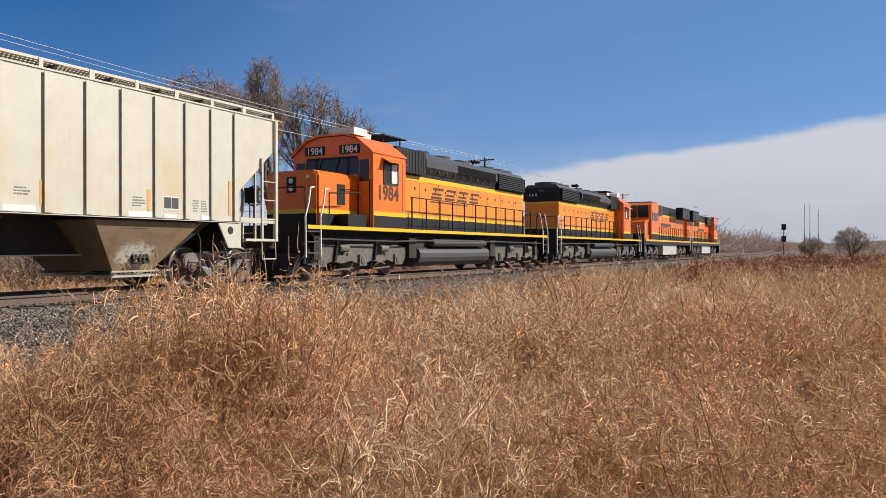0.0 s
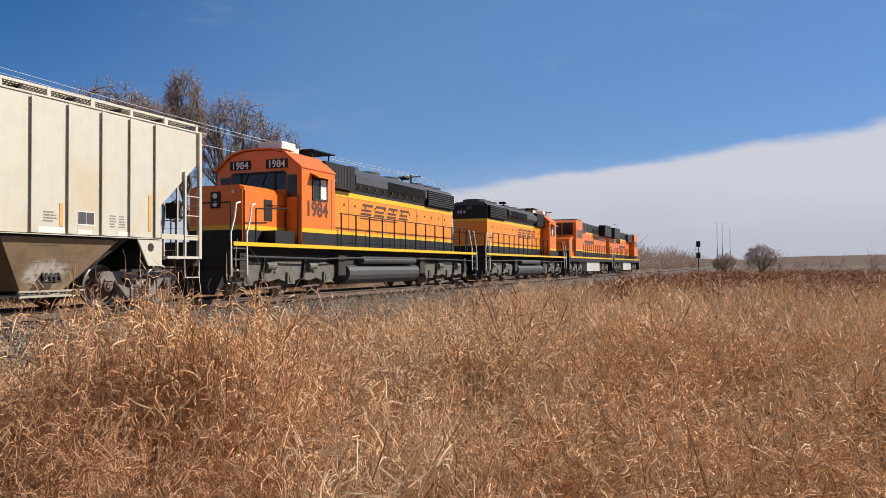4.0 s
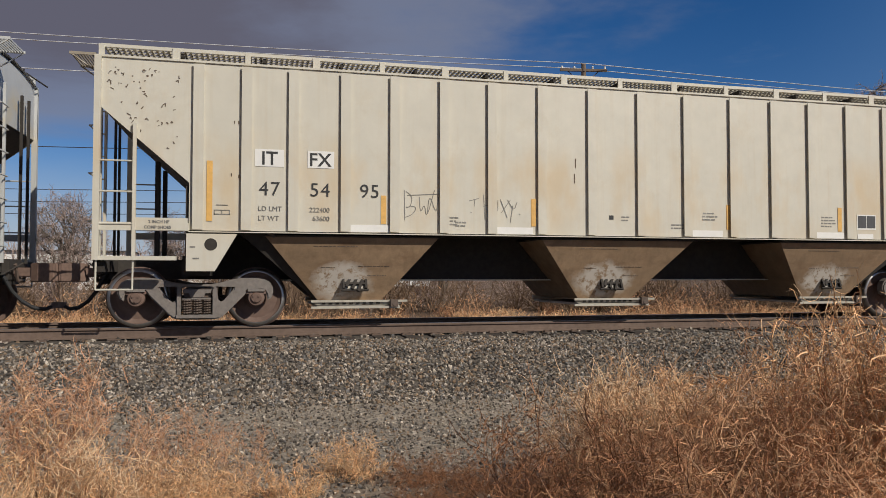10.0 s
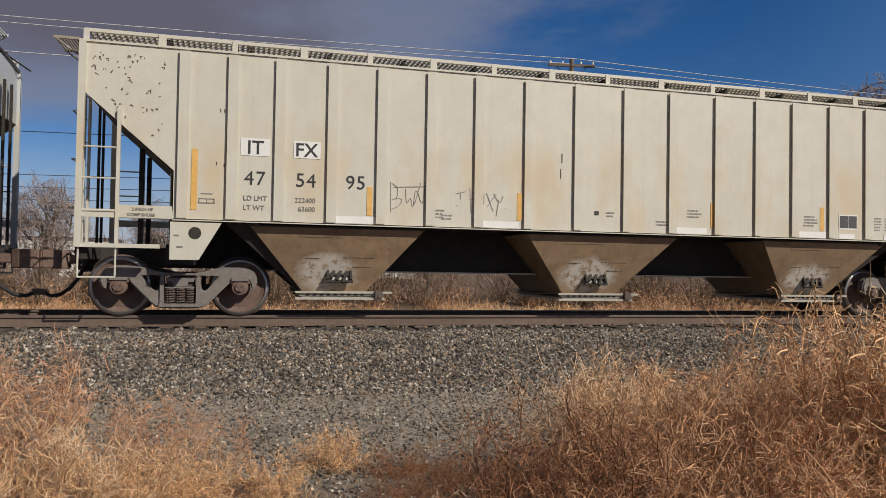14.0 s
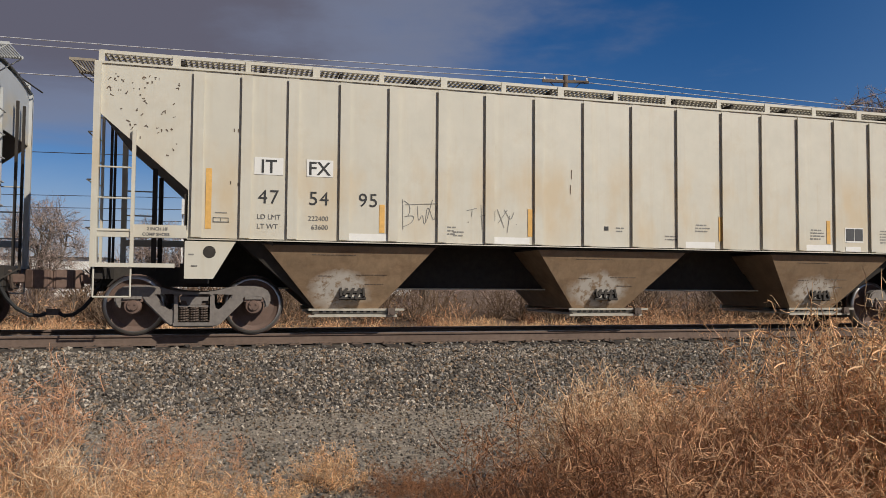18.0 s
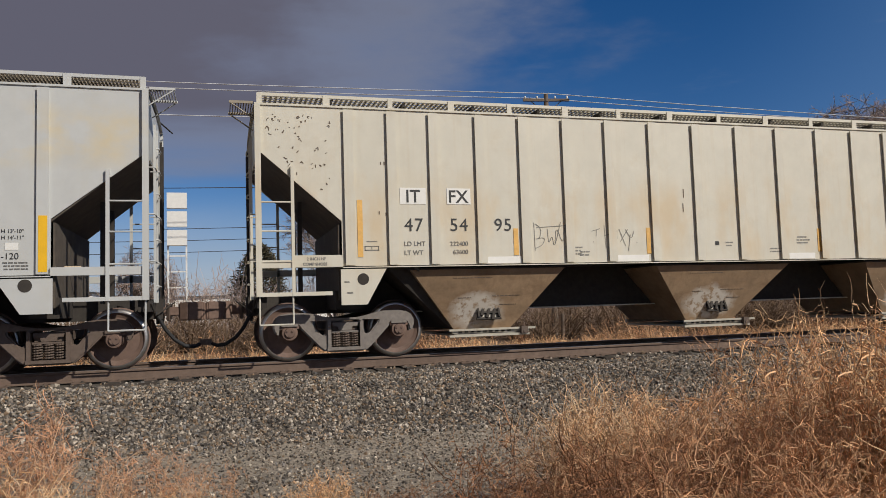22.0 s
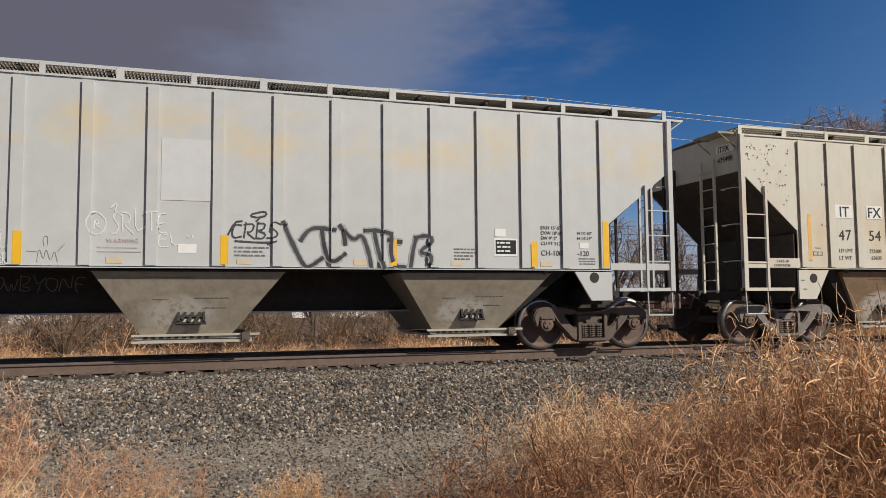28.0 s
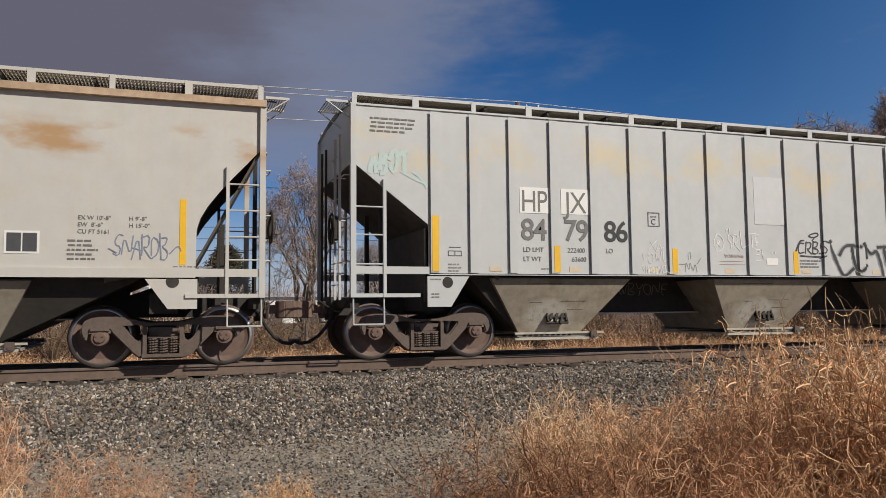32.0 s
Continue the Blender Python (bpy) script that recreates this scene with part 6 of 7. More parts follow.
patch(g, "fresh_patch", "pale_grey", -0.44, 0.26, 2.40, 3.33, Y2, "pale repainted patch")
for x, z, n, w, pitch in ((-8.03, 3.72, 4, 0.80, 0.07), (-6.70, 1.45, 3, 0.28, 0.055), (-2.78, 2.47, 1, 0.16, 0.05), (0.60, 1.58, 3, 0.55, 0.06), (4.12, 1.56, 4, 0.40, 0.055), (-5.0, 1.5, 1, 0.2, 0.05), (4.88, 1.70, 3, 0.30, 0.07), (6.42, 1.50, 3, 0.36, 0.045), (-0.15, 1.66, 2, 0.18, 0.045)):
    fine_print(g, x, z, n, w, pitch, "ink" if x == 4.88 else "ghost" if z > 3 or x > 0.5 else "tag_grey", y=Y2 - (0.009 if x == 4.88 else 0.0))
for x, z, n, w in ((-7.02, 1.31, 1, 0.22), (-7.0, 1.02, 2, 0.16)):
    fine_print(g, x, z, n, w, 0.05, "tag_grey", y=-1.583)
for x0, x1, z0, z1 in ((-6.69, -6.45, 1.71, 1.725), (-6.69, -6.45, 1.79, 1.80), (-6.67, -6.47, 1.85, 1.862), (-6.69, -6.678, 1.71, 1.79), (-6.462, -6.45, 1.71, 1.79), (-6.575, -6.565, 1.72, 1.79)):
    patch(g, "stencil_line", "ghost", x0, x1, z0, z1, Y2)
lettering("C", -2.765, 2.34, 0.14, g, "black", y=Y2 - 0.003)
patch(g, "white_patch", "white", -0.19, 0.07, 1.62, 1.75, Y2)
for a, b in (((-2.83, 2.30), (-2.58, 2.315)), ((-2.83, 2.545), (-2.58, 2.56)), ((-2.83, 2.31), (-2.815, 2.55)), ((-2.595, 2.31), (-2.58, 2.55))):
    patch(g, "stencil_frame", "ghost", a[0], b[0], a[1], b[1], Y2)
G = Y2 - 0.003
drips = [[(0.05, 1.03), (0.3, 0.6), (0.62, 0.10), (0.77, 0.02), (1.2, 0.26)], [(0.55, 0.60), (0.72, 0.82), (1.0, 0.92), (1.55, 0.85)], [(1.15, 0.86), (1.22, 0.45), (1.40, 0.10), (1.85, 0.36)], [(1.62, 0.98), (1.78, 0.80), (1.82, 0.52)], [(1.72, 0.92), (2.05, 0.62), (2.3, 0.80), (2.5, 0.40), (2.58, 0.02)],
         [(2.35, 0.86), (2.8, 0.88), (3.2, 0.78)], [(2.66, 0.84), (2.78, 0.4), (2.95, 0.02)], [(3.02, 0.66), (3.5, 0.62)], [(3.15, 0.76), (3.12, 0.35), (3.25, 0.08), (3.62, 0.05)], [(3.75, 0.06), (3.82, 0.45), (3.92, 0.72)], [(3.85, 0.72), (4.3, 0.80), (4.42, 0.62), (3.95, 0.40), (4.4, 0.34), (4.28, 0.02)]]
strokes("graffiti", drips, 0.105, g, "overspray", y=G + 0.001, x=1.30, z=1.39, sx=0.555, sz=0.72, label="soft grey overspray of a tag", posts=SEAMS_B, passes=2)
strokes("graffiti", drips, 0.058, g, "spray", y=G - 0.006, x=1.30, z=1.39, sx=0.555, sz=0.72, label="bold black spray graffiti tag", posts=SEAMS_B, passes=2)
tag = sprayed("CRBS", 3, 0.62, 0.07)
halo = [[(1.1, 1.55), (1.75, 1.75), (1.9, 1.5), (1.4, 1.32), (1.0, 1.42), (1.1, 1.55)], [(1.5, 1.3), (1.3, 1.1)], [(0.2, -0.12), (1.5, -0.2), (2.3, -0.15)], [(1.9, -0.3), (2.4, -0.1)], [(-0.2, 0.1), (0.2, 1.05), (0.6, 1.1)]]
strokes("graffiti", tag + halo, 0.026, g, "spray", y=G, x=0.56, z=1.84, sx=0.285, sz=0.25, label="black spray graffiti tag", posts=SEAMS_B)
strokes("graffiti", [[(0.2, 1.0), (0.0, 0.5), (0.2, 0.0), (0.5, 0.1), (0.6, 0.6), (0.35, 1.0), (0.15, 0.95)], [(0.25, 0.25), (0.28, 0.7), (0.4, 0.55), (0.28, 0.45), (0.42, 0.3)]], 0.018, g, "ink", y=G, x=-1.46, z=1.86, sx=0.50, sz=0.34, label="white spray graffiti tag", posts=SEAMS_B)
strokes("graffiti", sprayed("SRLTE", 8, 0.62, 0.1) + [[(0.0, 1.2), (0.35, 1.5), (0.25, 1.0)]], 0.018, g, "ink", y=G, x=-1.12, z=1.90, sx=0.25, sz=0.30, posts=SEAMS_B)
strokes("graffiti", sprayed("EL", 6, 0.7, 0.1) + [[(1.7, 0.9), (1.75, 0.7)], [(1.95, 0.95), (2.0, 0.72)]], 0.016, g, "ink", y=G, x=-0.50, z=1.70, sx=0.26, sz=0.20, posts=SEAMS_B)
for word, seed, z, sz in (("XA", 5, 1.86, 0.17), ("VOWL", 21, 1.63, 0.20), ("SHPSOVER", 22, 1.44, 0.14)):
    strokes("graffiti", sprayed(word, seed, 0.70, 0.1), 0.015, g, "ink", y=G, x=-2.98 + (0.15 if word == "XA" else 0.0), z=z, sx=0.56 / (0.7 * len(word)) * (0.6 if word == "XA" else 1.0), sz=sz, posts=SEAMS_B)
strokes("graffiti", [[(0.0, 0.5), (0.3, 0.48)], [(0.3, 0.1), (0.35, 0.7), (0.5, 0.1), (0.55, 0.7), (0.7, 0.05), (0.8, 0.6), (0.9, 0.1)], [(0.5, 0.7), (0.45, 1.0), (0.6, 1.1), (0.6, 0.75)], [(0.9, 0.5), (1.1, 0.8)]], 0.008, g, "tag_grey", y=G, x=-2.19, z=1.43, sx=0.44, sz=0.38)
strokes("graffiti", sprayed("ABOT", 44, 0.75, 0.12), 0.07, g, "teal", y=G, x=-8.02, z=3.06, sx=0.22, sz=0.34, label="faded pale teal graffiti")
strokes("graffiti", [[(0.0, 0.9), (0.5, 0.5), (0.9, 0.3)], [(0.4, 0.9), (0.7, 0.6), (0.9, 0.1)]], 0.04, g, "teal", y=G, x=-7.5, z=2.80, sx=0.5, sz=0.32)
strokes("graffiti", sprayed("SLOWBYONE", 51, 0.72, 0.12), 0.014, g, "tag_grey", y=-0.304, x=-3.3, z=1.06, sx=0.27, sz=0.24)
f = faded_car
plate = patch(f, "data_plate", "white", 5.06, 5.50, 1.66, 1.98, Y2, "black and white data plate")
for x in (5.09, 5.29):
    part("dark_square", box(B(), x, x + 0.18, Y2 - 0.008, Y2 - 0.004, 1.69, 1.95), "tank", plate)
patch(f, "reflector", "reflect", 7.36, 7.45, 1.52, 2.50, Y2, "bright yellow reflector strip")
for x, z, word in ((5.58 + 0.4, 2.16, "EX W 10'-8\""), (5.98, 2.06, "EW  8'-6\""), (5.98, 1.96, "CU FT 5161"), (6.66, 2.16, "H 9'-8\""), (6.66, 2.06, "H 15'-0\"")):
    lettering(word, x, z, 0.085, f, "ghost", y=Y2 - 0.003)
fine_print(f, 5.85, 1.58, 5, 0.42, 0.065, "ghost", y=Y2)
fine_print(f, 7.25, 1.48, 1, 0.6, 0.05, "tag_grey", y=-1.60)
strokes("graffiti", sprayed("SNARDB", 17, 0.66, 0.12) + [[(4.0, 0.2), (4.6, 0.6), (4.8, 0.3)], [(-0.3, 0.4), (0.3, 0.2)]], 0.017, f, "blue_ink", y=G, x=6.45, z=1.62, sx=0.195, sz=0.33, label="blue-grey spray graffiti tag")


# ---- plants, poles and the distance ----


def ribbons(starts, ways, lengths, widths, curl, seg, rs):
    """Many thin curling blades at once: arrays of start, direction, length and width. Returns vertices and quads."""
    n = len(starts)
    p, d = starts.copy(), ways / np.linalg.norm(ways, axis=1, keepdims=True)
    side = np.cross(d, rs.normal(size=(n, 3)))
    side /= np.linalg.norm(side, axis=1, keepdims=True) + 1e-9
    bend = rs.normal(size=(n, 3)) * curl[:, None]
    rings = []
    for k in range(seg + 1):
        w = widths * (1 - 0.5 * k / seg) * 0.5
        rings.append((p - side * w[:, None], p + side * w[:, None]))
        d = d + bend / seg
        d /= np.linalg.norm(d, axis=1, keepdims=True)
        p = p + d * (lengths / seg)[:, None]
    v = np.stack([x for r in rings for x in r], 1)
    m = 2 * (seg + 1)
    q = np.array([(2 * k, 2 * k + 1, 2 * k + 3, 2 * k + 2) for k in range(seg)])
    f = q[None] + (np.arange(n) * m)[:, None, None]
    return v.reshape(-1, 3), f.reshape(-1, 4)


def join(pieces):
    vs, fs, k = [], [], 0
    for v, f in pieces:
        vs.append(v)
        fs.append(f + k)
        k += len(v)
    return np.concatenate(vs), np.concatenate(fs)


def quick_mesh(name, v, f, mat):
    me = bpy.data.meshes.new(name)
    me.vertices.add(len(v))
    me.vertices.foreach_set("co", v.astype(np.float32).ravel())
    me.loops.add(f.size)
    me.loops.foreach_set("vertex_index", f.astype(np.int32).ravel())
    me.polygons.add(len(f))
    me.polygons.foreach_set("loop_start", np.arange(0, f.size, f.shape[1], dtype=np.int32))
    me.update(calc_edges=True)
    me.materials.append(M[mat])
    return me


def bush_shape(seed, radius, height, twigs, stems, wide=0.0055, length=(0.06, 0.2), spiky=0.0, seg=2, parts=False):
    """A dry tumbleweed-like bush: arching stems from the root and a thicket of short curling twigs."""
    rs = np.random.RandomState(seed)
    out = []
    a = rs.uniform(0, 2 * np.pi, stems)
    lean = rs.uniform(0.05, 1.1, stems)
    way = np.stack([np.cos(a) * np.sin(lean), np.sin(a) * np.sin(lean), np.cos(lean)], 1)
    out.append(ribbons(np.stack([np.cos(a) * 0.06, np.sin(a) * 0.06, np.zeros(stems) - 0.05], 1), way, rs.uniform(0.75, 1.2, stems) * height * (1 + 0.15 * spiky), np.full(stems, wide * 1.6), np.full(stems, 0.6), 4, rs))
    # twigs through an uneven dome, thickest towards its skin, each with a curl
    a, c = rs.uniform(0, 2 * np.pi, twigs), rs.uniform(0.0, 1.0, twigs)
    lump = 1 + 0.20 * np.sin(3 * a + seed) * np.sin(4 * c + seed) + 0.15 * np.sin(7 * a + 2.0 * seed)
    r = rs.uniform(0.12, 1.0, twigs) ** 0.5 * lump
    s = np.sqrt(1 - c * c * 0.96)
    dome = np.stack([np.cos(a) * s, np.sin(a) * s, c], 1)
    p = dome * r[:, None] * [radius, radius, height]
    way = dome * 0.7 + rs.normal(size=(twigs, 3)) * 0.9 + [0, 0, 0.25 + spiky]
    out.append(ribbons(p, way, rs.uniform(*length, twigs), rs.uniform(0.6, 1.3, twigs) * wide, np.full(twigs, 3.4 - 1.5 * min(spiky, 1.0)), seg, rs))
    return out if parts else join(out)


def grown(rs, nodes, ways, count, low, high, wide, curl, seg, follow, wild, lift):
    """Side shoots that spring from the joints of their parents."""
    k, n = nodes.shape[0], nodes.shape[1]
    i, j = 1 + np.minimum((rs.uniform(0, 1, count) ** 0.75 * (k - 1)).astype(int), k - 2), rs.randint(0, n, count)
    t = rs.uniform(0, 1, count)[:, None]
    p = nodes[i - 1, j] * (1 - t) + nodes[i, j] * t
    way = ways[i - 1, j] * follow + rs.normal(size=(count, 3)) * wild + [0, 0, lift]
    return sprouts(p, way, rs.uniform(low, high, count), rs.uniform(0.7, 1.25, count) * wide, curl, seg, rs)


def sprouts(p, d, lengths, widths, curl, seg, rs):
    """Curling ribbons, and where their joints lie."""
    n = len(p)
    d = d / np.linalg.norm(d, axis=1, keepdims=True)
    axis = np.cross(d, rs.normal(size=(n, 3)))
    axis /= np.linalg.norm(axis, axis=1, keepdims=True) + 1e-9
    turn = rs.uniform(0.3, 1.0, n) * curl / seg
    c, si = np.cos(turn)[:, None], np.sin(turn)[:, None]
    w = widths[:, None] * 0.5
    rings, nodes, ways = [], [], []
    for k in range(seg + 1):
        side = np.cross(d, axis) * 0.6 + axis * 0.8
        rings += [p - side * w, p + side * w]
        nodes.append(p)
        ways.append(d)
        d = d * c + np.cross(axis, d) * si + rs.normal(size=(n, 3)) * 0.12
        d /= np.linalg.norm(d, axis=1, keepdims=True)
        p = p + d * (lengths / seg)[:, None]
        w = w * 0.82
    m = 2 * (seg + 1)
    q = np.array([(2 * k, 2 * k + 1, 2 * k + 3, 2 * k + 2) for k in range(seg)])
    f = q[None] + (np.arange(n) * m)[:, None, None]
    return np.stack(rings, 1).reshape(-1, 3), f.reshape(-1, 4), np.stack(nodes), np.stack(ways)


def bush_meshes(mat, stem_mat, seed, radius, height, stems, branches, twigs, wide=0.0036, length=(0.06, 0.19), lift=0.15, curl=2.8, lean=1.05, seg=3):
    """A dry tumbleweed: dark stems that fan out from the root, branch, and end in pale curling twigs."""
    rs = np.random.RandomState(seed)
    a, c = rs.uniform(0, 2 * np.pi, stems), rs.uniform(0, 1, stems) ** 0.62 * lean
    way = np.stack([np.cos(a) * np.sin(c), np.sin(a) * np.sin(c), np.cos(c)], 1)
    reach = 1 / np.sqrt((np.sin(c) / radius) ** 2 + (np.cos(c) / height) ** 2)
    root = np.stack([np.cos(a), np.sin(a), np.full(stems, -0.5)], 1) * [0.08, 0.08, 0.08]
    v0, f0, n0, w0 = sprouts(root, way, reach * rs.uniform(0.72, 1.0, stems), np.full(stems, wide * 1.7), 0.7, 5, rs)
    v1, f1, n1, w1 = grown(rs, n0, w0, branches, 0.09 * height, 0.25 * height, wide * 1.1, 1.6, 3, 0.7, 0.6, lift)
    v2, f2, n2, w2 = grown(rs, n1, w1, twigs, *length, wide, curl, seg, 0.55, 0.75, lift)
    return quick_mesh("stem_mass", *join([(v0, f0), (v1, f1)]), stem_mat), quick_mesh("twig_mass", v2, f2, mat)


BUSHES = {
    "gold": bush_meshes("twig_gold", "stem_gold", 1, 0.82, 1.10, 38, 540, 2300, 0.0052, (0.045, 0.15), 0.15, 3.6),
    "gold_low": bush_meshes("twig_gold", "stem_gold", 2, 0.84, 0.86, 36, 500, 2000, 0.0050, (0.045, 0.14), 0.15, 3.6),
    "russet": bush_meshes("twig_red", "stem_red", 3, 0.86, 1.02, 38, 620, 2900, 0.0038, (0.045, 0.16), 0.10, 3.8, 1.25),
    "russet_low": bush_meshes("twig_red", "stem_red", 4, 0.80, 0.74, 34, 560, 2500, 0.0038, (0.045, 0.14), 0.08, 3.8, 1.3),
    "tangle": bush_meshes("twig_tawny", "stem_gold", 14, 0.84, 1.06, 40, 620, 3000, 0.0038, (0.05, 0.17), 0.10, 4.2, 1.15),
    "straw": bush_meshes("twig_pale", "stem_gold", 5, 0.56, 0.98, 46, 380, 1300, 0.0052, (0.06, 0.18), 0.4, 1.8, 0.75),
    "gold_mid": bush_meshes("twig_gold", "stem_gold", 11, 0.82, 1.12, 28, 330, 1250, 0.0095, (0.05, 0.17), 0.15, 3.4, seg=2),
    "russet_mid": bush_meshes("twig_red", "stem_red", 12, 0.82, 1.05, 28, 330, 1250, 0.0095, (0.05, 0.17), 0.15, 3.4, seg=2),
    "straw_mid": bush_meshes("twig_pale", "stem_gold", 13, 0.66, 1.0, 34, 260, 950, 0.0095, (0.08, 0.22), 0.3, 1.6, 0.8, 2),
    "plume": bush_meshes("twig_gold", "stem_gold", 6, 0.34, 1.20, 12, 170, 900, 0.0050, (0.05, 0.13), 0.35, 2.4, 0.45),
    "stalk": bush_meshes("twig_rose", "stem_rose", 9, 0.26, 1.25, 5, 90, 700, 0.0050, (0.035, 0.11), 0.42, 1.8, 0.30),
    "tuft": bush_meshes("twig_gold", "stem_gold", 8, 0.32, 0.48, 26, 170, 700, 0.0044, (0.04, 0.11), 0.3),
}
TELL = {"gold": "tangled golden-brown dry bush", "gold_low": "low tangled golden dry bush", "tangle": "tangled tawny dry bush with wiry stems", "russet": "dense russet-brown dry bush", "russet_low": "low russet dry bush on bare soil", "straw": "pale straw-coloured clump of long dry grass",
        "gold_mid": "tangled golden-brown dry bush", "russet_mid": "dense russet-brown dry bush", "straw_mid": "pale straw-coloured dry bush", "plume": "slender golden dry weed with feathery tips", "stalk": "tall slender pinkish-brown dry weed with feathery tips", "tuft": "small golden tuft of dry weed on gravel"}


def plant(kind, x, y, scale=1.0, rnd=random, tall=1.0):
    weed = kind in ("plume", "stalk", "tuft")
    m = pose(x, y, ground_height(x, y) - 0.02, rnd.uniform(-6, 6), rnd.uniform(-6, 6), rnd.uniform(0, 360)) @ Matrix.Diagonal((scale, scale, scale * tall, 1))
    ob = empty("dry_weed" if weed else "dry_bush", m, TELL[kind], "weed" if weed else "bush", "dry weeds by the track" if weed else "dry bushes by the track")
    for name, me in zip(("stem_mass", "twig_mass"), BUSHES[kind]):
        o = tagged(new(name, me), kind="stuff")
        o.parent = ob
    return ob


rnd = random.Random(21)
spots = []
# the thicket beside the track, from the camera's right on
for k in range(4000):
    if len(spots) >= 160:
        break
    x, y = rnd.uniform(0.9, 13.0), rnd.uniform(-4.0, 8.2)
    d = math.hypot(x, y)
    edge = 1.9 + (y - 3.2) * 0.62 if y > 3.2 else 1.15
    if d < 2.3 or x < edge or y > 6.6 + max(0.0, (x - 4.5)) * 0.35 or y < -0.35 * x - 0.5:
        continue
    if any(math.hypot(x - a, y - b) < (0.62 if d < 6 else 0.8) for a, b in spots):
        continue
    spots.append((x, y))
    n = noise.noise((x * 0.33, y * 0.33, 7.0)) + (0.9 if y > 1.5 * x and d < 4.5 else 0.0)
    kind = "russet" if n > 0.55 else "gold"
    if kind == "gold" and 0.5 * x < y and d < 4.6:
        kind = "tangle"
    if rnd.random() < (0.34 if y < 0.7 * x else 0.04):
        kind = "straw"
    if d > 5.8:
        kind = kind.replace("tangle", "gold") + "_mid"
    elif kind not in ("straw", "tangle") and (d < 3.4 or rnd.random() < 0.25):
        kind += "_low"
    plant(kind, x, y, rnd.uniform(0.85, 1.12) * (0.92 if d < 3.0 else 1.0), rnd, rnd.uniform(0.95, 1.15))


def clump(kind, count, xs, ys, scales, up):
    """Bushes of one kind strewn over a patch of ground, not too close to each other."""
    done = []
    for k in range(count * 30):
        x, y = rnd.uniform(*xs), rnd.uniform(*ys)
        if len(done) < count and all(math.hypot(x - a, y - b) > 0.17 for a, b in done):
            done.append((x, y))
            plant(kind, x, y, rnd.uniform(*scales), rnd, rnd.uniform(*up))


# weeds in front of the gravel and on its edges
clump("stalk", 7, (-2.0, -0.95), (5.6, 6.2), (0.92, 1.15), (1.0, 1.1))
clump("stalk", 6, (-0.9, 0.05), (5.9, 6.5), (0.60, 0.82), (0.95, 1.05))
clump("stalk", 5, (-3.3, -2.0), (5.6, 6.6), (0.90, 1.1), (1.0, 1.1))
clump("gold", 4, (-2.9, -1.6), (4.9, 5.6), (0.80, 0.95), (1.0, 1.15))
clump("gold_low", 7, (-1.7, -0.2), (5.0, 5.7), (0.55, 0.85), (1.0, 1.2))
clump("straw", 4, (-1.8, -0.7), (4.7, 5.3), (0.70, 0.90), (1.0, 1.1))
clump("russet_low", 3, (-0.7, 0.1), (5.7, 6.2), (0.45, 0.62), (1.0, 1.1))
clump("tuft", 3, (0.72, 1.05), (6.55, 6.9), (0.75, 1.0), (0.95, 1.1))
clump("tuft", 3, (0.2, 0.5), (5.7, 6.2), (0.7, 0.9), (0.95, 1.1))
clump("russet_low", 6, (1.2, 2.3), (5.5, 6.4), (0.30, 0.48), (0.9, 1.1))
# the dense dark dome and the tall tangled golden bushes beside it
clump("russet", 7, (1.55, 2.3), (2.9, 3.9), (0.85, 1.05), (1.05, 1.25))
clump("russet_low", 5, (1.15, 1.8), (3.2, 4.3), (0.62, 0.88), (1.0, 1.15))
clump("tangle", 6, (2.45, 3.4), (3.6, 4.9), (0.95, 1.05), (1.2, 1.4))
clump("tangle", 3, (2.9, 3.5), (3.3, 4.2), (1.0, 1.08), (1.4, 1.6))
clump("gold", 3, (3.3, 3.9), (3.1, 4.0), (1.0, 1.08), (1.45, 1.7))
clump("gold", 4, (3.5, 4.6), (2.8, 4.0), (1.0, 1.08), (1.45, 1.7))
clump("gold", 3, (3.4, 3.9), (3.0, 3.5), (1.0, 1.08), (1.5, 1.7))
clump("stalk", 6, (3.65, 4.5), (2.7, 3.4), (1.0, 1.18), (1.0, 1.1))
clump("tangle", 6, (2.3, 3.3), (2.0, 3.1), (0.85, 0.98), (1.0, 1.2))
clump("straw", 5, (2.6, 3.4), (4.9, 5.7), (0.95, 1.15), (1.1, 1.25))
clump("tangle", 5, (2.3, 3.0), (5.0, 6.1), (0.45, 0.68), (1.0, 1.2))
clump("plume", 4, (3.0, 3.6), (5.9, 6.5), (1.0, 1.12), (1.0, 1.1))
clump("straw", 5, (2.2, 4.2), (1.2, 2.6), (0.9, 1.1), (1.0, 1.2))


def scattered(name, count, place, shape, mat, seed, label, category):
    """Far growth, joined into one mesh."""
    rs = np.random.RandomState(seed)
    pieces = []
    for k in range(count):
        x, y = place(rs)
        v, f = shape[k % len(shape)]
        a, s = rs.uniform(0, 6.28), rs.uniform(0.8, 1.25)
        w = v.copy()
        w[:, 0], w[:, 1] = (v[:, 0] * math.cos(a) - v[:, 1] * math.sin(a)) * s + x, (v[:, 0] * math.sin(a) + v[:, 1] * math.cos(a)) * s + y
        w[:, 2] = v[:, 2] * s + ground_height(x, y)
        pieces.append((w, f))
    ob = new(name, quick_mesh(name, *join(pieces), mat))
    return tagged(ob, label, category, kind="stuff")


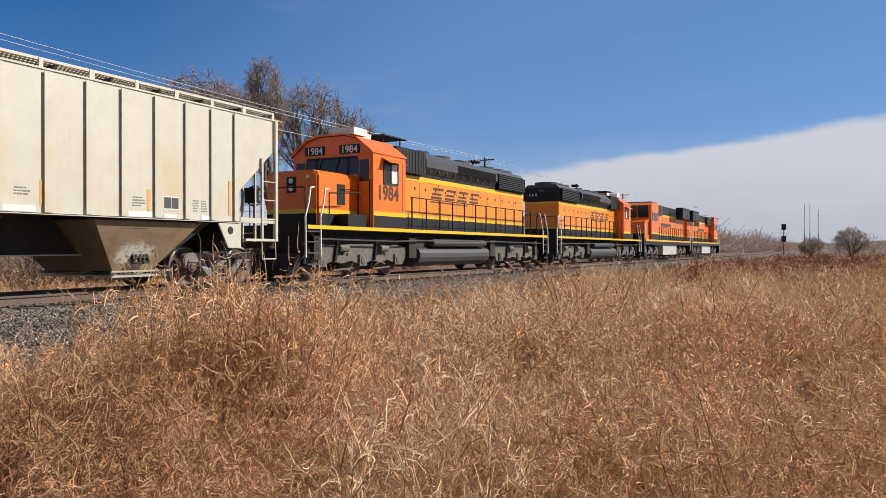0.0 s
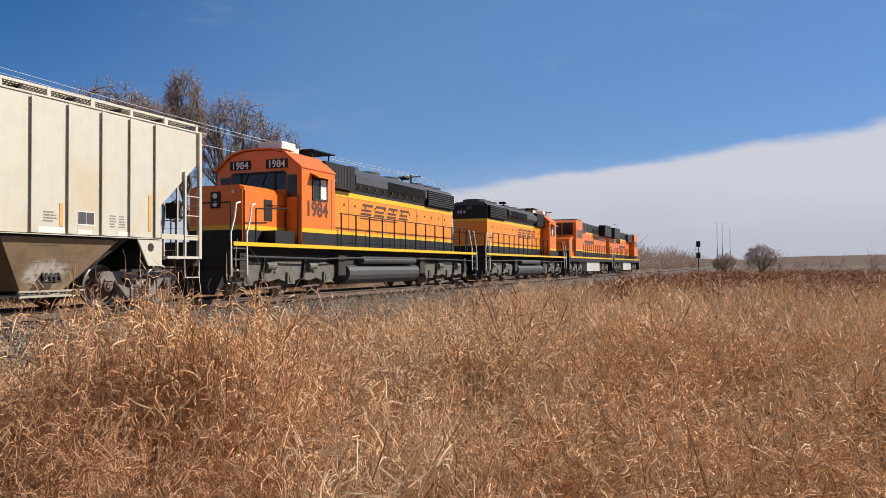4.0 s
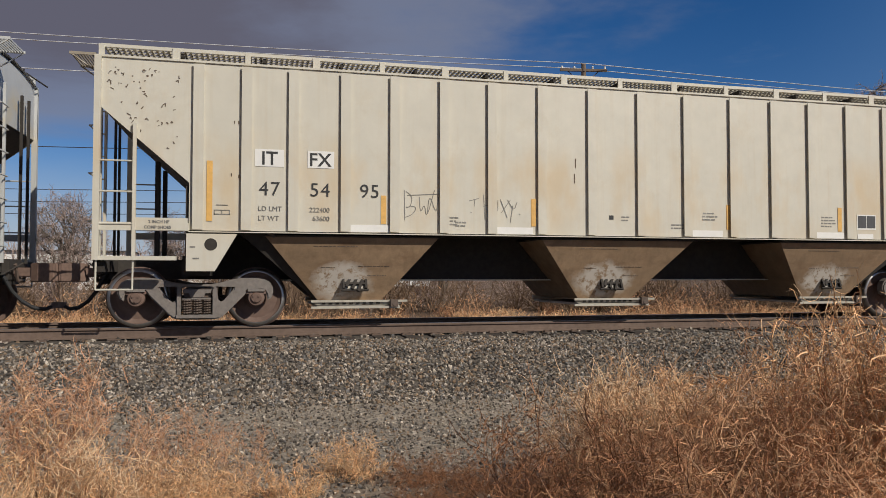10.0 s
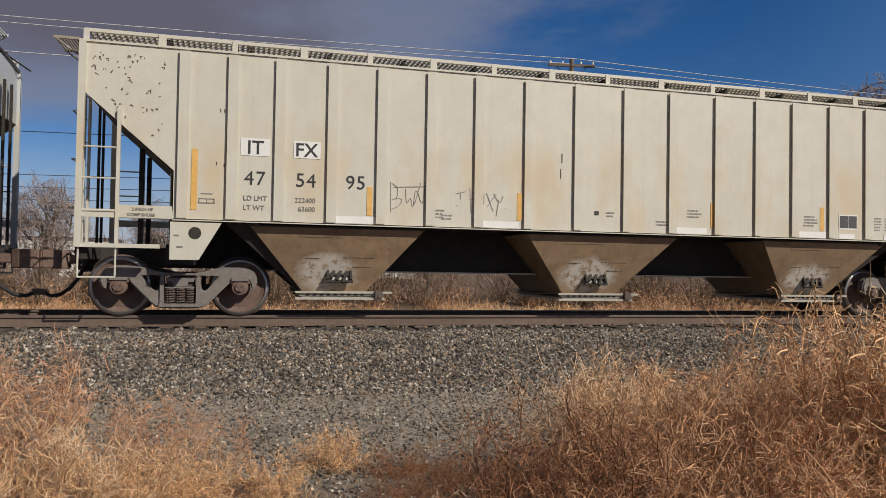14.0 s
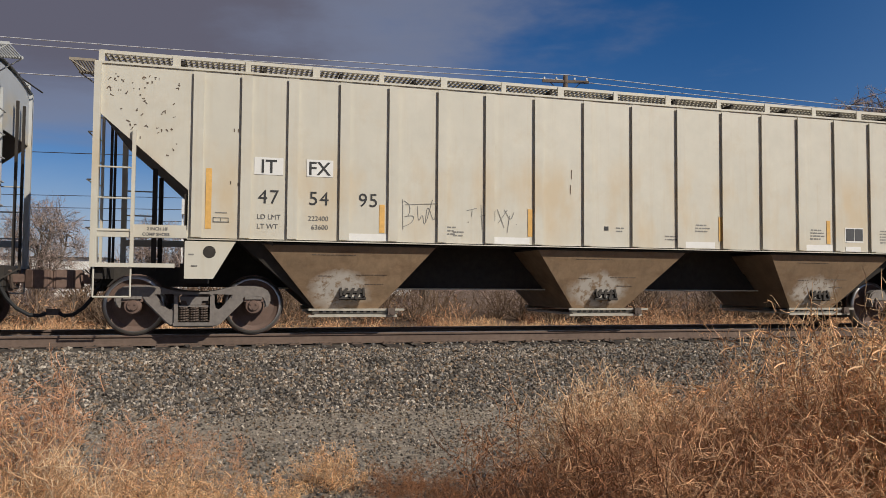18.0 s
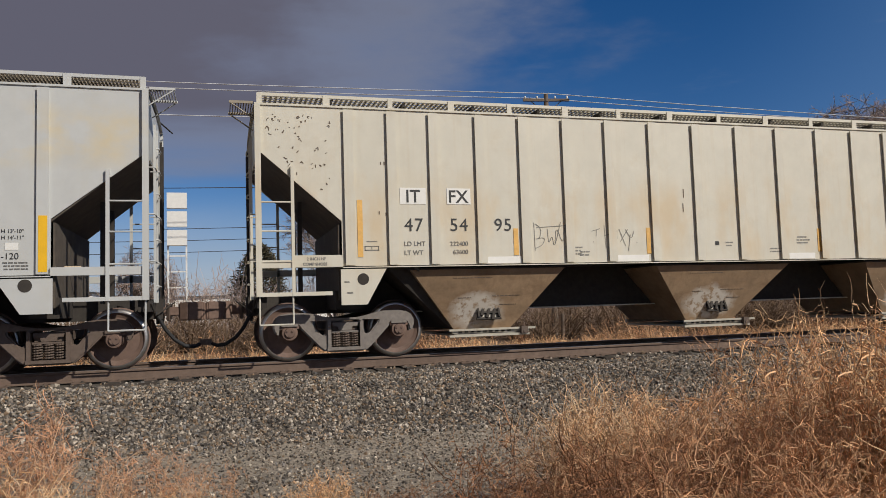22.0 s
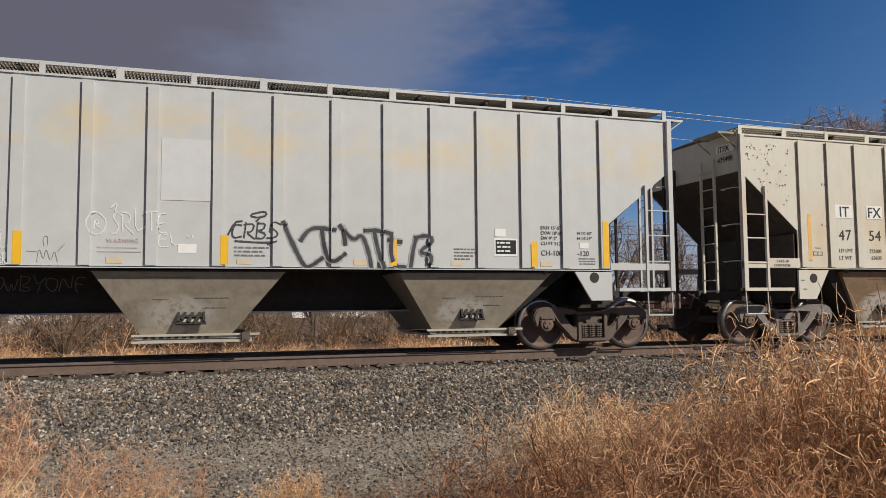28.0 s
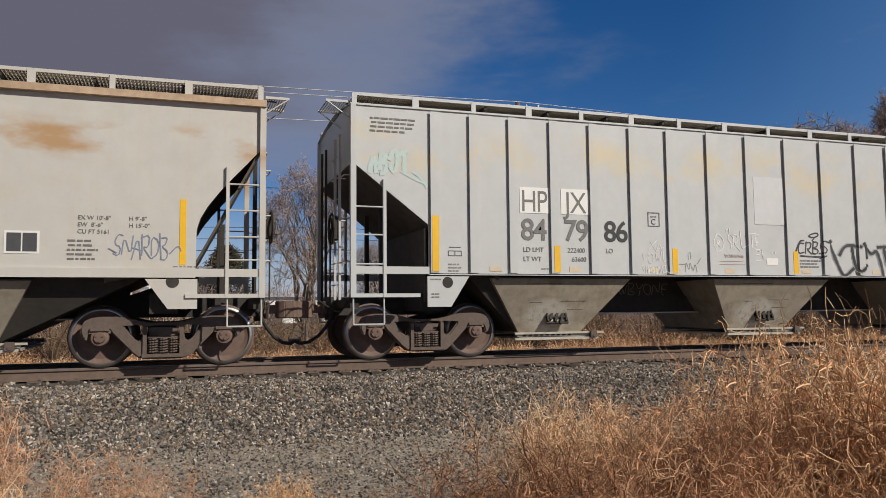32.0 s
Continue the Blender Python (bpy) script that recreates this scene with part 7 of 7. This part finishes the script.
mid = [bush_shape(k, 0.85, 1.10, 300, 10, 0.015, (0.07, 0.2), 0.1) for k in (31, 32, 33)]
far = [bush_shape(k, 1.1, 1.0, 90, 4, 0.042, (0.15, 0.4), 0.2, 1) for k in (41, 42)]
near_field = lambda rs: (lambda x: (x, rs.uniform(-0.32 * x - 1, min(9.0, 6.6 + (x - 4.5) * 0.3))))(12.0 + 26 * rs.uniform(0, 1) ** 1.3)
far_field = lambda rs: (lambda x: (x, rs.uniform(-0.35 * x, 8.6)))(36 + 120 * rs.uniform(0, 1) ** 1.5)
scattered("bush_field", 130, near_field, mid, "twig_pale", 55, "pale straw bushes among the field", "bushes")
scattered("bush_field", 200, near_field, mid, "twig_gold", 51, "field of golden dry bushes along the track", "bushes")
scattered("bush_field", 50, near_field, mid, "twig_red", 52, "russet dry bushes among the field", "bushes")
scattered("bush_field", 1000, far_field, far, "twig_red", 53, "distant russet dry scrub", "bushes")
# behind the train: dry grass, then a dark thicket
back = [bush_shape(k, 0.45, 0.37, 110, 6, 0.014, (0.08, 0.26), 0.5) for k in (61, 62)]
scattered("grass_verge", 800, lambda rs: (rs.uniform(-16, 40), T + 4.2 + 12 * rs.uniform(0, 1) ** 1.2), back, "twig_gold", 63, "tufts of golden dry grass behind the track", "grass")
scattered("grass_verge", 160, lambda rs: (rs.uniform(-16, 46), T + 4.5 + 16 * rs.uniform(0, 1)), back, "twig_red", 64, "tufts of russet dry grass behind the track", "grass")
scattered("shrub_verge", 75, lambda rs: (rs.uniform(-18, 46), T + 6.5 + 9 * rs.uniform(0, 1)), mid, "twig_tawny", 66, "low tawny dry shrubs behind the track", "bushes")
brush = [bush_shape(k, 1.3, 1.85, 330, 24, 0.026, (0.2, 0.6), 0.6) for k in (71, 72, 73)]
scattered("brush_thicket", 175, lambda rs: (rs.uniform(-46, 62), rs.uniform(33, 39)), brush, "twig_dark", 74, "dark leafless brush behind the track", "bushes")
scattered("brush_thicket", 40, lambda rs: (rs.uniform(-26, 50), rs.uniform(31, 35)), brush, "twig_dark", 75, "dark dry brush behind the track", "bushes")
shrub = [bush_shape(k, 1.6, 3.3, 380, 34, 0.02, (0.25, 0.7), 0.9) for k in (76, 77)]
scattered("brush_thicket", 66, lambda rs: (rs.uniform(-30, 34), rs.uniform(39, 48)), shrub, "bare_twigs", 78, "tall grey-brown leafless shrubs behind the track", "bushes")


def bare_tree(x, y, height, radius, seed, label, low=0.42, fine=1.0, trunk_r=0.3):
    """A leafless tree: tapered trunk, limbs that fork towards a rounded crown, and fine twigs at its skin."""
    rs = random.Random(seed)
    tree = empty("bare_tree", pose(x, y, ground_height(x, y) - 0.1), label, "tree", "bare trees")
    wood, nodes, ways = B(), [], []
    mid, half = height * (low + 1) / 2, height * (1 - low) / 2
    spread = Vector((radius, radius, half))

    def skin(way, share):
        lump = 1 + 0.12 * noise.noise(way * 2.1 + Vector((seed, 0, 0)))
        return Vector((0, 0, mid)) + Vector((way.x * spread.x, way.y * spread.y, way.z * spread.z)) * share * lump

    def limb(p, q, r0, r1, n, sides):
        """A crooked limb; gives its joints."""
        rise = Vector((0, 0, 0.05 * (q - p).length))
        pts = [p]
        for k in range(1, n + 1):
            f = k / n
            j = Vector((rs.uniform(-1, 1), rs.uniform(-1, 1), rs.uniform(-1, 1))) * 0.07 * (q - p).length * (1 if k < n else 0)
            pts.append(p.lerp(q, f) + rise * math.sin(math.pi * f) + j)
        for k in range(n):
            bar(wood, pts[k], pts[k + 1], r0 + (r1 - r0) * k / n, sides, r0 + (r1 - r0) * (k + 1) / n)
        return pts

    def near(way, wild):
        return (way + Vector((rs.gauss(0, 1), rs.gauss(0, 1), rs.gauss(0, 1))) * wild).normalized()

    fork = Vector((rs.uniform(-0.2, 0.2), rs.uniform(-0.2, 0.2), height * low * 0.72))
    limb(Vector((0, 0, 0)), fork, trunk_r, trunk_r * 0.72, 4, 9)
    for k in range(8):
        a = 2.4 * k + rs.uniform(-0.3, 0.3)
        up = rs.uniform(-0.35, 0.95)
        w1 = Vector((math.cos(a) * math.sqrt(1 - up * up), math.sin(a) * math.sqrt(1 - up * up), up))
        main = limb(fork, skin(w1, 0.55), trunk_r * 0.55, trunk_r * 0.22, 5, 6)
        for _ in range(7):
            w2 = near(w1, 0.55)
            second = limb(rs.choice(main[2:]), skin(w2, rs.uniform(0.66, 0.84)), trunk_r * 0.18, trunk_r * 0.08, 3, 5)
            for _ in range(6):
                w3 = near(w2, 0.42)
                p = rs.choice(second[1:])
                q = skin(w3, rs.uniform(0.80, 1.0))
                third = limb(p, q, trunk_r * 0.07, trunk_r * 0.035, 2, 3)
                nodes.append(third)
                ways.append([(third[1] - third[0]).normalized(), (third[2] - third[1]).normalized(), w3])
    part("trunk", wood, "bark", tree, "brown tapering trunk and limbs")
    r2 = np.random.RandomState(seed)
    n0, w0 = np.array(nodes, dtype=float).transpose(1, 0, 2), np.array(ways, dtype=float).transpose(1, 0, 2)
    v1, f1, n1, w1 = grown(r2, n0, w0, 3200 if height > 9 else 1600, 0.2, 0.10 * radius + 0.15, 0.015 * fine, 0.6, 2, 0.9, 0.45, 0.05)
    v2, f2, n2, w2 = grown(r2, n1, w1, 15000 if height > 9 else 6000, 0.1, 0.36, 0.017 * fine, 0.6, 2, 0.8, 0.45, 0.05)
    ob = new("crown", quick_mesh("crown", *join([(v1, f1), (v2, f2)]), "bare_twigs"))
    ob.parent = tree
    tagged(ob, "leafless twig crown")
    return tree


bare_tree(45.0, 45.0, 16.6, 5.0, 3, "large leafless cottonwood behind the tracks", 0.4, 1.2, 0.42)
bare_tree(50.4, 47.0, 16.6, 4.6, 4, "large leafless cottonwood with a rounded crown", 0.4, 1.2, 0.42)
bare_tree(54.0, 45.5, 19.6, 2.0, 5, "tall narrow leafless cottonwood", 0.55, 1.1, 0.34)
bare_tree(60.2, 45.0, 18.8, 4.8, 8, "leafless cottonwood with a wide crown", 0.32, 1.2, 0.46)
bare_tree(66.2, 45.0, 16.8, 4.6, 11, "leafless cottonwood with drooping outer limbs", 0.28, 1.2, 0.42)
bare_tree(71.5, 46.0, 15.4, 3.0, 13, "smaller leafless tree beside the cottonwoods", 0.38, 1.2, 0.3)
bare_tree(41.0, 46.0, 12.8, 2.6, 14, "leafless tree with a low wide crown", 0.4, 1.2, 0.32)
bare_tree(5.9, 39.5, 9.6, 2.7, 17, "small leafless tree by the brush", 0.12, 0.9, 0.17)
bare_tree(148.0, -3.0, 5.6, 3.0, 41, "round leafless shrub tree on the plain", 0.05, 2.2, 0.2)
bare_tree(166.0, 3.5, 4.2, 2.6, 43, "low leafless shrub tree on the plain", 0.05, 2.2, 0.18)
bare_tree(-8.6, 40.0, 6.0, 2.0, 19, "low leafless tree by the brush", 0.2, 0.8, 0.16)
bare_tree(-3.8, 44.0, 5.6, 1.9, 23, "low leafless tree behind the brush", 0.2, 0.8, 0.15)
bare_tree(25.6, 43.0, 7.6, 2.7, 31, "low bushy leafless tree behind the track", 0.12, 0.9, 0.2)
bare_tree(30.2, 44.0, 7.4, 2.7, 37, "low bushy leafless tree behind the track", 0.12, 0.9, 0.2)
bare_tree(10.5, 42.0, 6.0, 2.0, 29, "low leafless tree behind the brush", 0.2, 0.8, 0.15)


def conifer(x, y, height, radius, seed):
    tree = empty("conifer", pose(x, y, ground_height(x, y)), "dark bushy evergreen tree with brownish needles", "tree")
    part("trunk", bar(B(), (0, 0, 0), (0, 0, height * 0.95), 0.16, 8, 0.03), "bark", tree)
    rs = np.random.RandomState(seed)
    n = 5200
    h = rs.uniform(0, 1, n) ** 0.8
    a = rs.uniform(0, 6.283, n)
    r = radius * (1 - h) ** 0.5 * rs.uniform(0.25, 1.0, n) ** 0.5 * (1 + 0.25 * np.sin(5 * a + 9 * h))
    p = np.stack([np.cos(a) * r, np.sin(a) * r, 0.3 + h * (height - 0.4)], 1)
    w = np.stack([np.cos(a), np.sin(a), np.full(n, 0.35)], 1) + rs.normal(size=(n, 3)) * 0.5
    v, f = ribbons(p, w, rs.uniform(0.18, 0.5, n), np.full(n, 0.075), np.full(n, 0.5), 2, rs)
    ob = new("crown", quick_mesh("crown", v, f, "needles"))
    ob.parent = tree


conifer(2.6, 52.0, 6.1, 2.2, 5)

# woods and low hills far off along the track
wood = [bush_shape(k, 2.6, 6.4, 240, 20, 0.10, (0.6, 1.8), 0.6, 1) for k in (81, 82)]
scattered("far_woods", 190, lambda rs: (lambda x: (x, rs.uniform(21, 30 + x * 0.05)))(rs.uniform(112, 470)), wood, "bare_twigs", 83, "belt of brown leafless woods in the distance", "trees")
scattered("far_woods", 90, lambda rs: (rs.uniform(-150, 120), rs.uniform(120, 190)), wood, "bare_twigs", 84, "brown leafless trees far behind the track", "trees")
scattered("far_woods", 50, lambda rs: (rs.uniform(300, 520), rs.uniform(-190, 14)), wood, "bare_twigs", 86, "scattered leafless trees on the plain", "trees")
hill = B()
ridge = [(k * 60.0 - 1500, 6 + 5 * noise.noise((k * 0.21, 3.0, 0.0)) + 4 * noise.noise((k * 0.5, 7.0, 0.0))) for k in range(52)]
for (a, ha), (b, hb) in zip(ridge, ridge[1:]):
    hill.faces.new([hill.verts.new(p) for p in ((1300, a, -2), (1300, b, -2), (1450, b, hb + 8), (1450, a, ha + 8))])
tagged(part("hills", hill, "soil"), "low brown hills on the horizon", "hills", kind="structure")

# ---- power line, signal and masts ----


def utility_pole(x, y, top, label):
    pole = empty("utility_pole", pose(x, y, ground_height(x, y)), label, "utility pole", "utility poles")
    h = top - ground_height(x, y)
    part("shaft", bar(B(), (0, 0, -0.3), (0, 0, h + 0.25), 0.16, 12, 0.11), "pole", pole)
    arm = part("crossarm", box(B(), -0.06, 0.06, -1.15, 1.15, h - 0.12, h), "pole", pole)
    # this arm stands square to the wires
    for y_ in (-1.05, -0.45, 0.45, 1.05):
        part("insulator", lathe_z(B(), [(0.02, 0.0), (0.055, 0.02), (0.04, 0.06), (0.06, 0.08), (0.03, 0.14)], (0, y_, h)), "white", arm, "white insulator")
    for s in (-1, 1):
        part("brace", bar(B(), (0.07, s * 0.75, h - 0.1), (0.07, 0, h - 0.75), 0.02, 5), "pole", arm)
    return pole


def lathe_z(bm, profile, centre):
    lathe(bm, profile, 10)
    bmesh.ops.rotate(bm, verts=bm.verts, cent=(0, 0, 0), matrix=Matrix.Rotation(math.pi / 2, 3, "X"))
    bmesh.ops.translate(bm, verts=bm.verts, vec=centre)
    return bm


POLES = [-108.0, -46.5, 15.5, 77.0, 139.0, 200.0, 262.0]
LINE_Y, LINE_Z = 34.0, 10.75
for x in POLES:
    p = utility_pole(x, LINE_Y, LINE_Z, "weathered wooden utility pole with a crossarm")
    if x == 15.5:
        p.rotation_euler.z = radians(80)


def wire(points, r, mat, label):
    ring_ = [(0, r), (r, 0), (0, -r), (-r, 0)]
    verts = [(p[0], p[1] + a, p[2] + b) for p in points for a, b in ring_]
    faces = [(4 * i + k, 4 * i + (k + 1) % 4, 4 * i + 4 + (k + 1) % 4, 4 * i + 4 + k) for i in range(len(points) - 1) for k in range(4)]
    ob = part("wire", (verts, [], faces), mat)
    return tagged(ob, label, "wire", "overhead wires")


def span(a, b, sag, n=8):
    a, b = Vector(a), Vector(b)
    return [a.lerp(b, k / n) - Vector((0, 0, 4 * sag * (k / n) * (1 - k / n))) for k in range(n + 1)]


for dy, dz in ((-0.45, 0.14), (0.45, 0.14), (0.0, -1.15)):
    pts = []
    for a, b in zip(POLES, POLES[1:]):
        pts += span((a, LINE_Y + dy, LINE_Z + dz), (b, LINE_Y + dy, LINE_Z + dz), 0.45)[1 if pts else 0:]
    wire(pts, 0.02, "wire", "thin bright overhead power wire")
for y, z in ((46.0, 8.05), (58.0, 6.95), (58.0, 6.1), (58.0, 5.25)):
    wire(span((-90, y, z + 0.7), (10, y, z + 0.2), 0.8) + span((10, y, z + 0.2), (110, y, z + 1.0), 0.8)[1:], 0.022, "dark_wire", "thin dark overhead utility cable")

for x in (-90.0, 110.0):
    utility_pole(x, 46.0, 9.0 + (0.3 if x > 0 else 0.0), "distant wooden utility pole with a crossarm")
    utility_pole(x, 58.0, 7.9, "distant wooden utility pole with a crossarm")

signal = empty("railway_signal", pose(191, 9.9, ground_height(191, 9.9)) @ Matrix.Scale(1.13, 4), "tall black two-head railway signal", "signal")
part("mast", bar(B(), (0, 0, 0), (0, 0, 6.2), 0.09, 10), "loco_black", signal)
for z in (3.4, 5.8):
    hd = part("signal_head", box(B(), -0.25, 0.25, -0.42, 0.42, z - 0.6, z + 0.6), "loco_black", signal, "black signal head")
    part("hood", bar(B(), (-0.25, 0, z), (-0.6, 0, z), 0.15, 10), "loco_black", hd)
part("ladder", box(B(), 0.3, 0.36, 0.5, 0.56, 0, 5.6), "tank", signal)
part("platform", box(B(), 0.1, 0.9, -0.3, 1.2, 4.6, 4.65), "tank", signal)
for x, y, h in ((202.0, 6.0, 12.4), (202.0, 4.8, 12.4), (202.0, 3.0, 11.2)):
    m = empty("radio_mast", pose(x, y, ground_height(x, y)), "thin dark radio mast", "mast", "radio masts")
    part("lower_tube", bar(B(), (0, 0, 0), (0, 0, h * 0.48), 0.10, 8), "tank", m)
    part("upper_tube", bar(B(), (0, 0, h * 0.48), (0, 0, h), 0.05, 8), "tank", m)

# ---- sign tower, posts and far sheds behind the track ----
tower = empty("sign_tower", pose(-2.0, 41.0, ground_height(-2.0, 41)), "white box sign on a slim white lattice tower", "sign")
for s in (-1, 1):
    part("leg", box(B(), s * 0.44 - 0.04, s * 0.44 + 0.04, -0.05, 0.05, 0, 5.4), "white", tower)
for k in range(6):
    part("rung", box(B(), -0.44, 0.44, -0.03, 0.03, 0.7 + k * 0.8, 0.76 + k * 0.8), "white", tower)
for z in (5.25, 6.2, 7.15):
    part("sign_box", box(B(), -0.48, 0.48, -0.3, 0.1, z, z + 0.78), "white", tower, "white sign box")
for x in (24.6, 25.7, 26.3, 15.4, 31.0, -6.0, 5.0):
    p = empty("fence_post", pose(x, 35.5 if x > 20 else 33.0, ground_height(x, 34)), "dark weathered wooden post in the brush", "post", "fence posts")
    part("shaft", bar(B(), (0, 0, -0.2), (0.03, 0, 1.6 if x > 20 else 1.3), 0.20 if 24 < x < 27 else 0.09, 9, 0.17 if 24 < x < 27 else 0.08), "pole", p)
for x0, x1, y, h, lab in ((-46, -14, 96, 4.4, "long low white shed"), (-8, 1.5, 104, 3.8, "low white shed with a grey roof"), (3.5, 26, 112, 3.6, "long low pale shed")):
    shed = empty("shed", pose(0.5 * (x0 + x1), y, ground_height(x0, y)), lab, "shed", "far sheds")
    w = 0.5 * (x1 - x0)
    part("wall", box(B(), -w, w, 0, 9, 0, h), "white", shed)
    part("roof", prism(B(), [(-w - 0.3, h), (-w - 0.3, h + 0.15), (w + 0.3, h + 0.15), (w + 0.3, h)], -0.4, 9.4), "loco_grey", shed)
    for k in range(int(w // 3)):
        part("door", box(B(), -w + 2 + k * 5.5, -w + 4.6 + k * 5.5, -0.03, 0.0, 0, h * 0.7), "tank", shed)


def motions():
    """The train stands, then rolls away to the right; its wheels turn with it."""
    for car, x in ROLLING:
        walk(car, [(t, pose(x + s, T, 0)) for t, s in TRAVEL])
    times = [0.0, 15.5] + [16 + 0.2 * k for k in range(81)]
    for wheel, x, r in WHEELS:
        walk(wheel, [(t, pose(x, 0, r, 0, math.degrees(travelled(t) / r), 0)) for t in times])


motions()
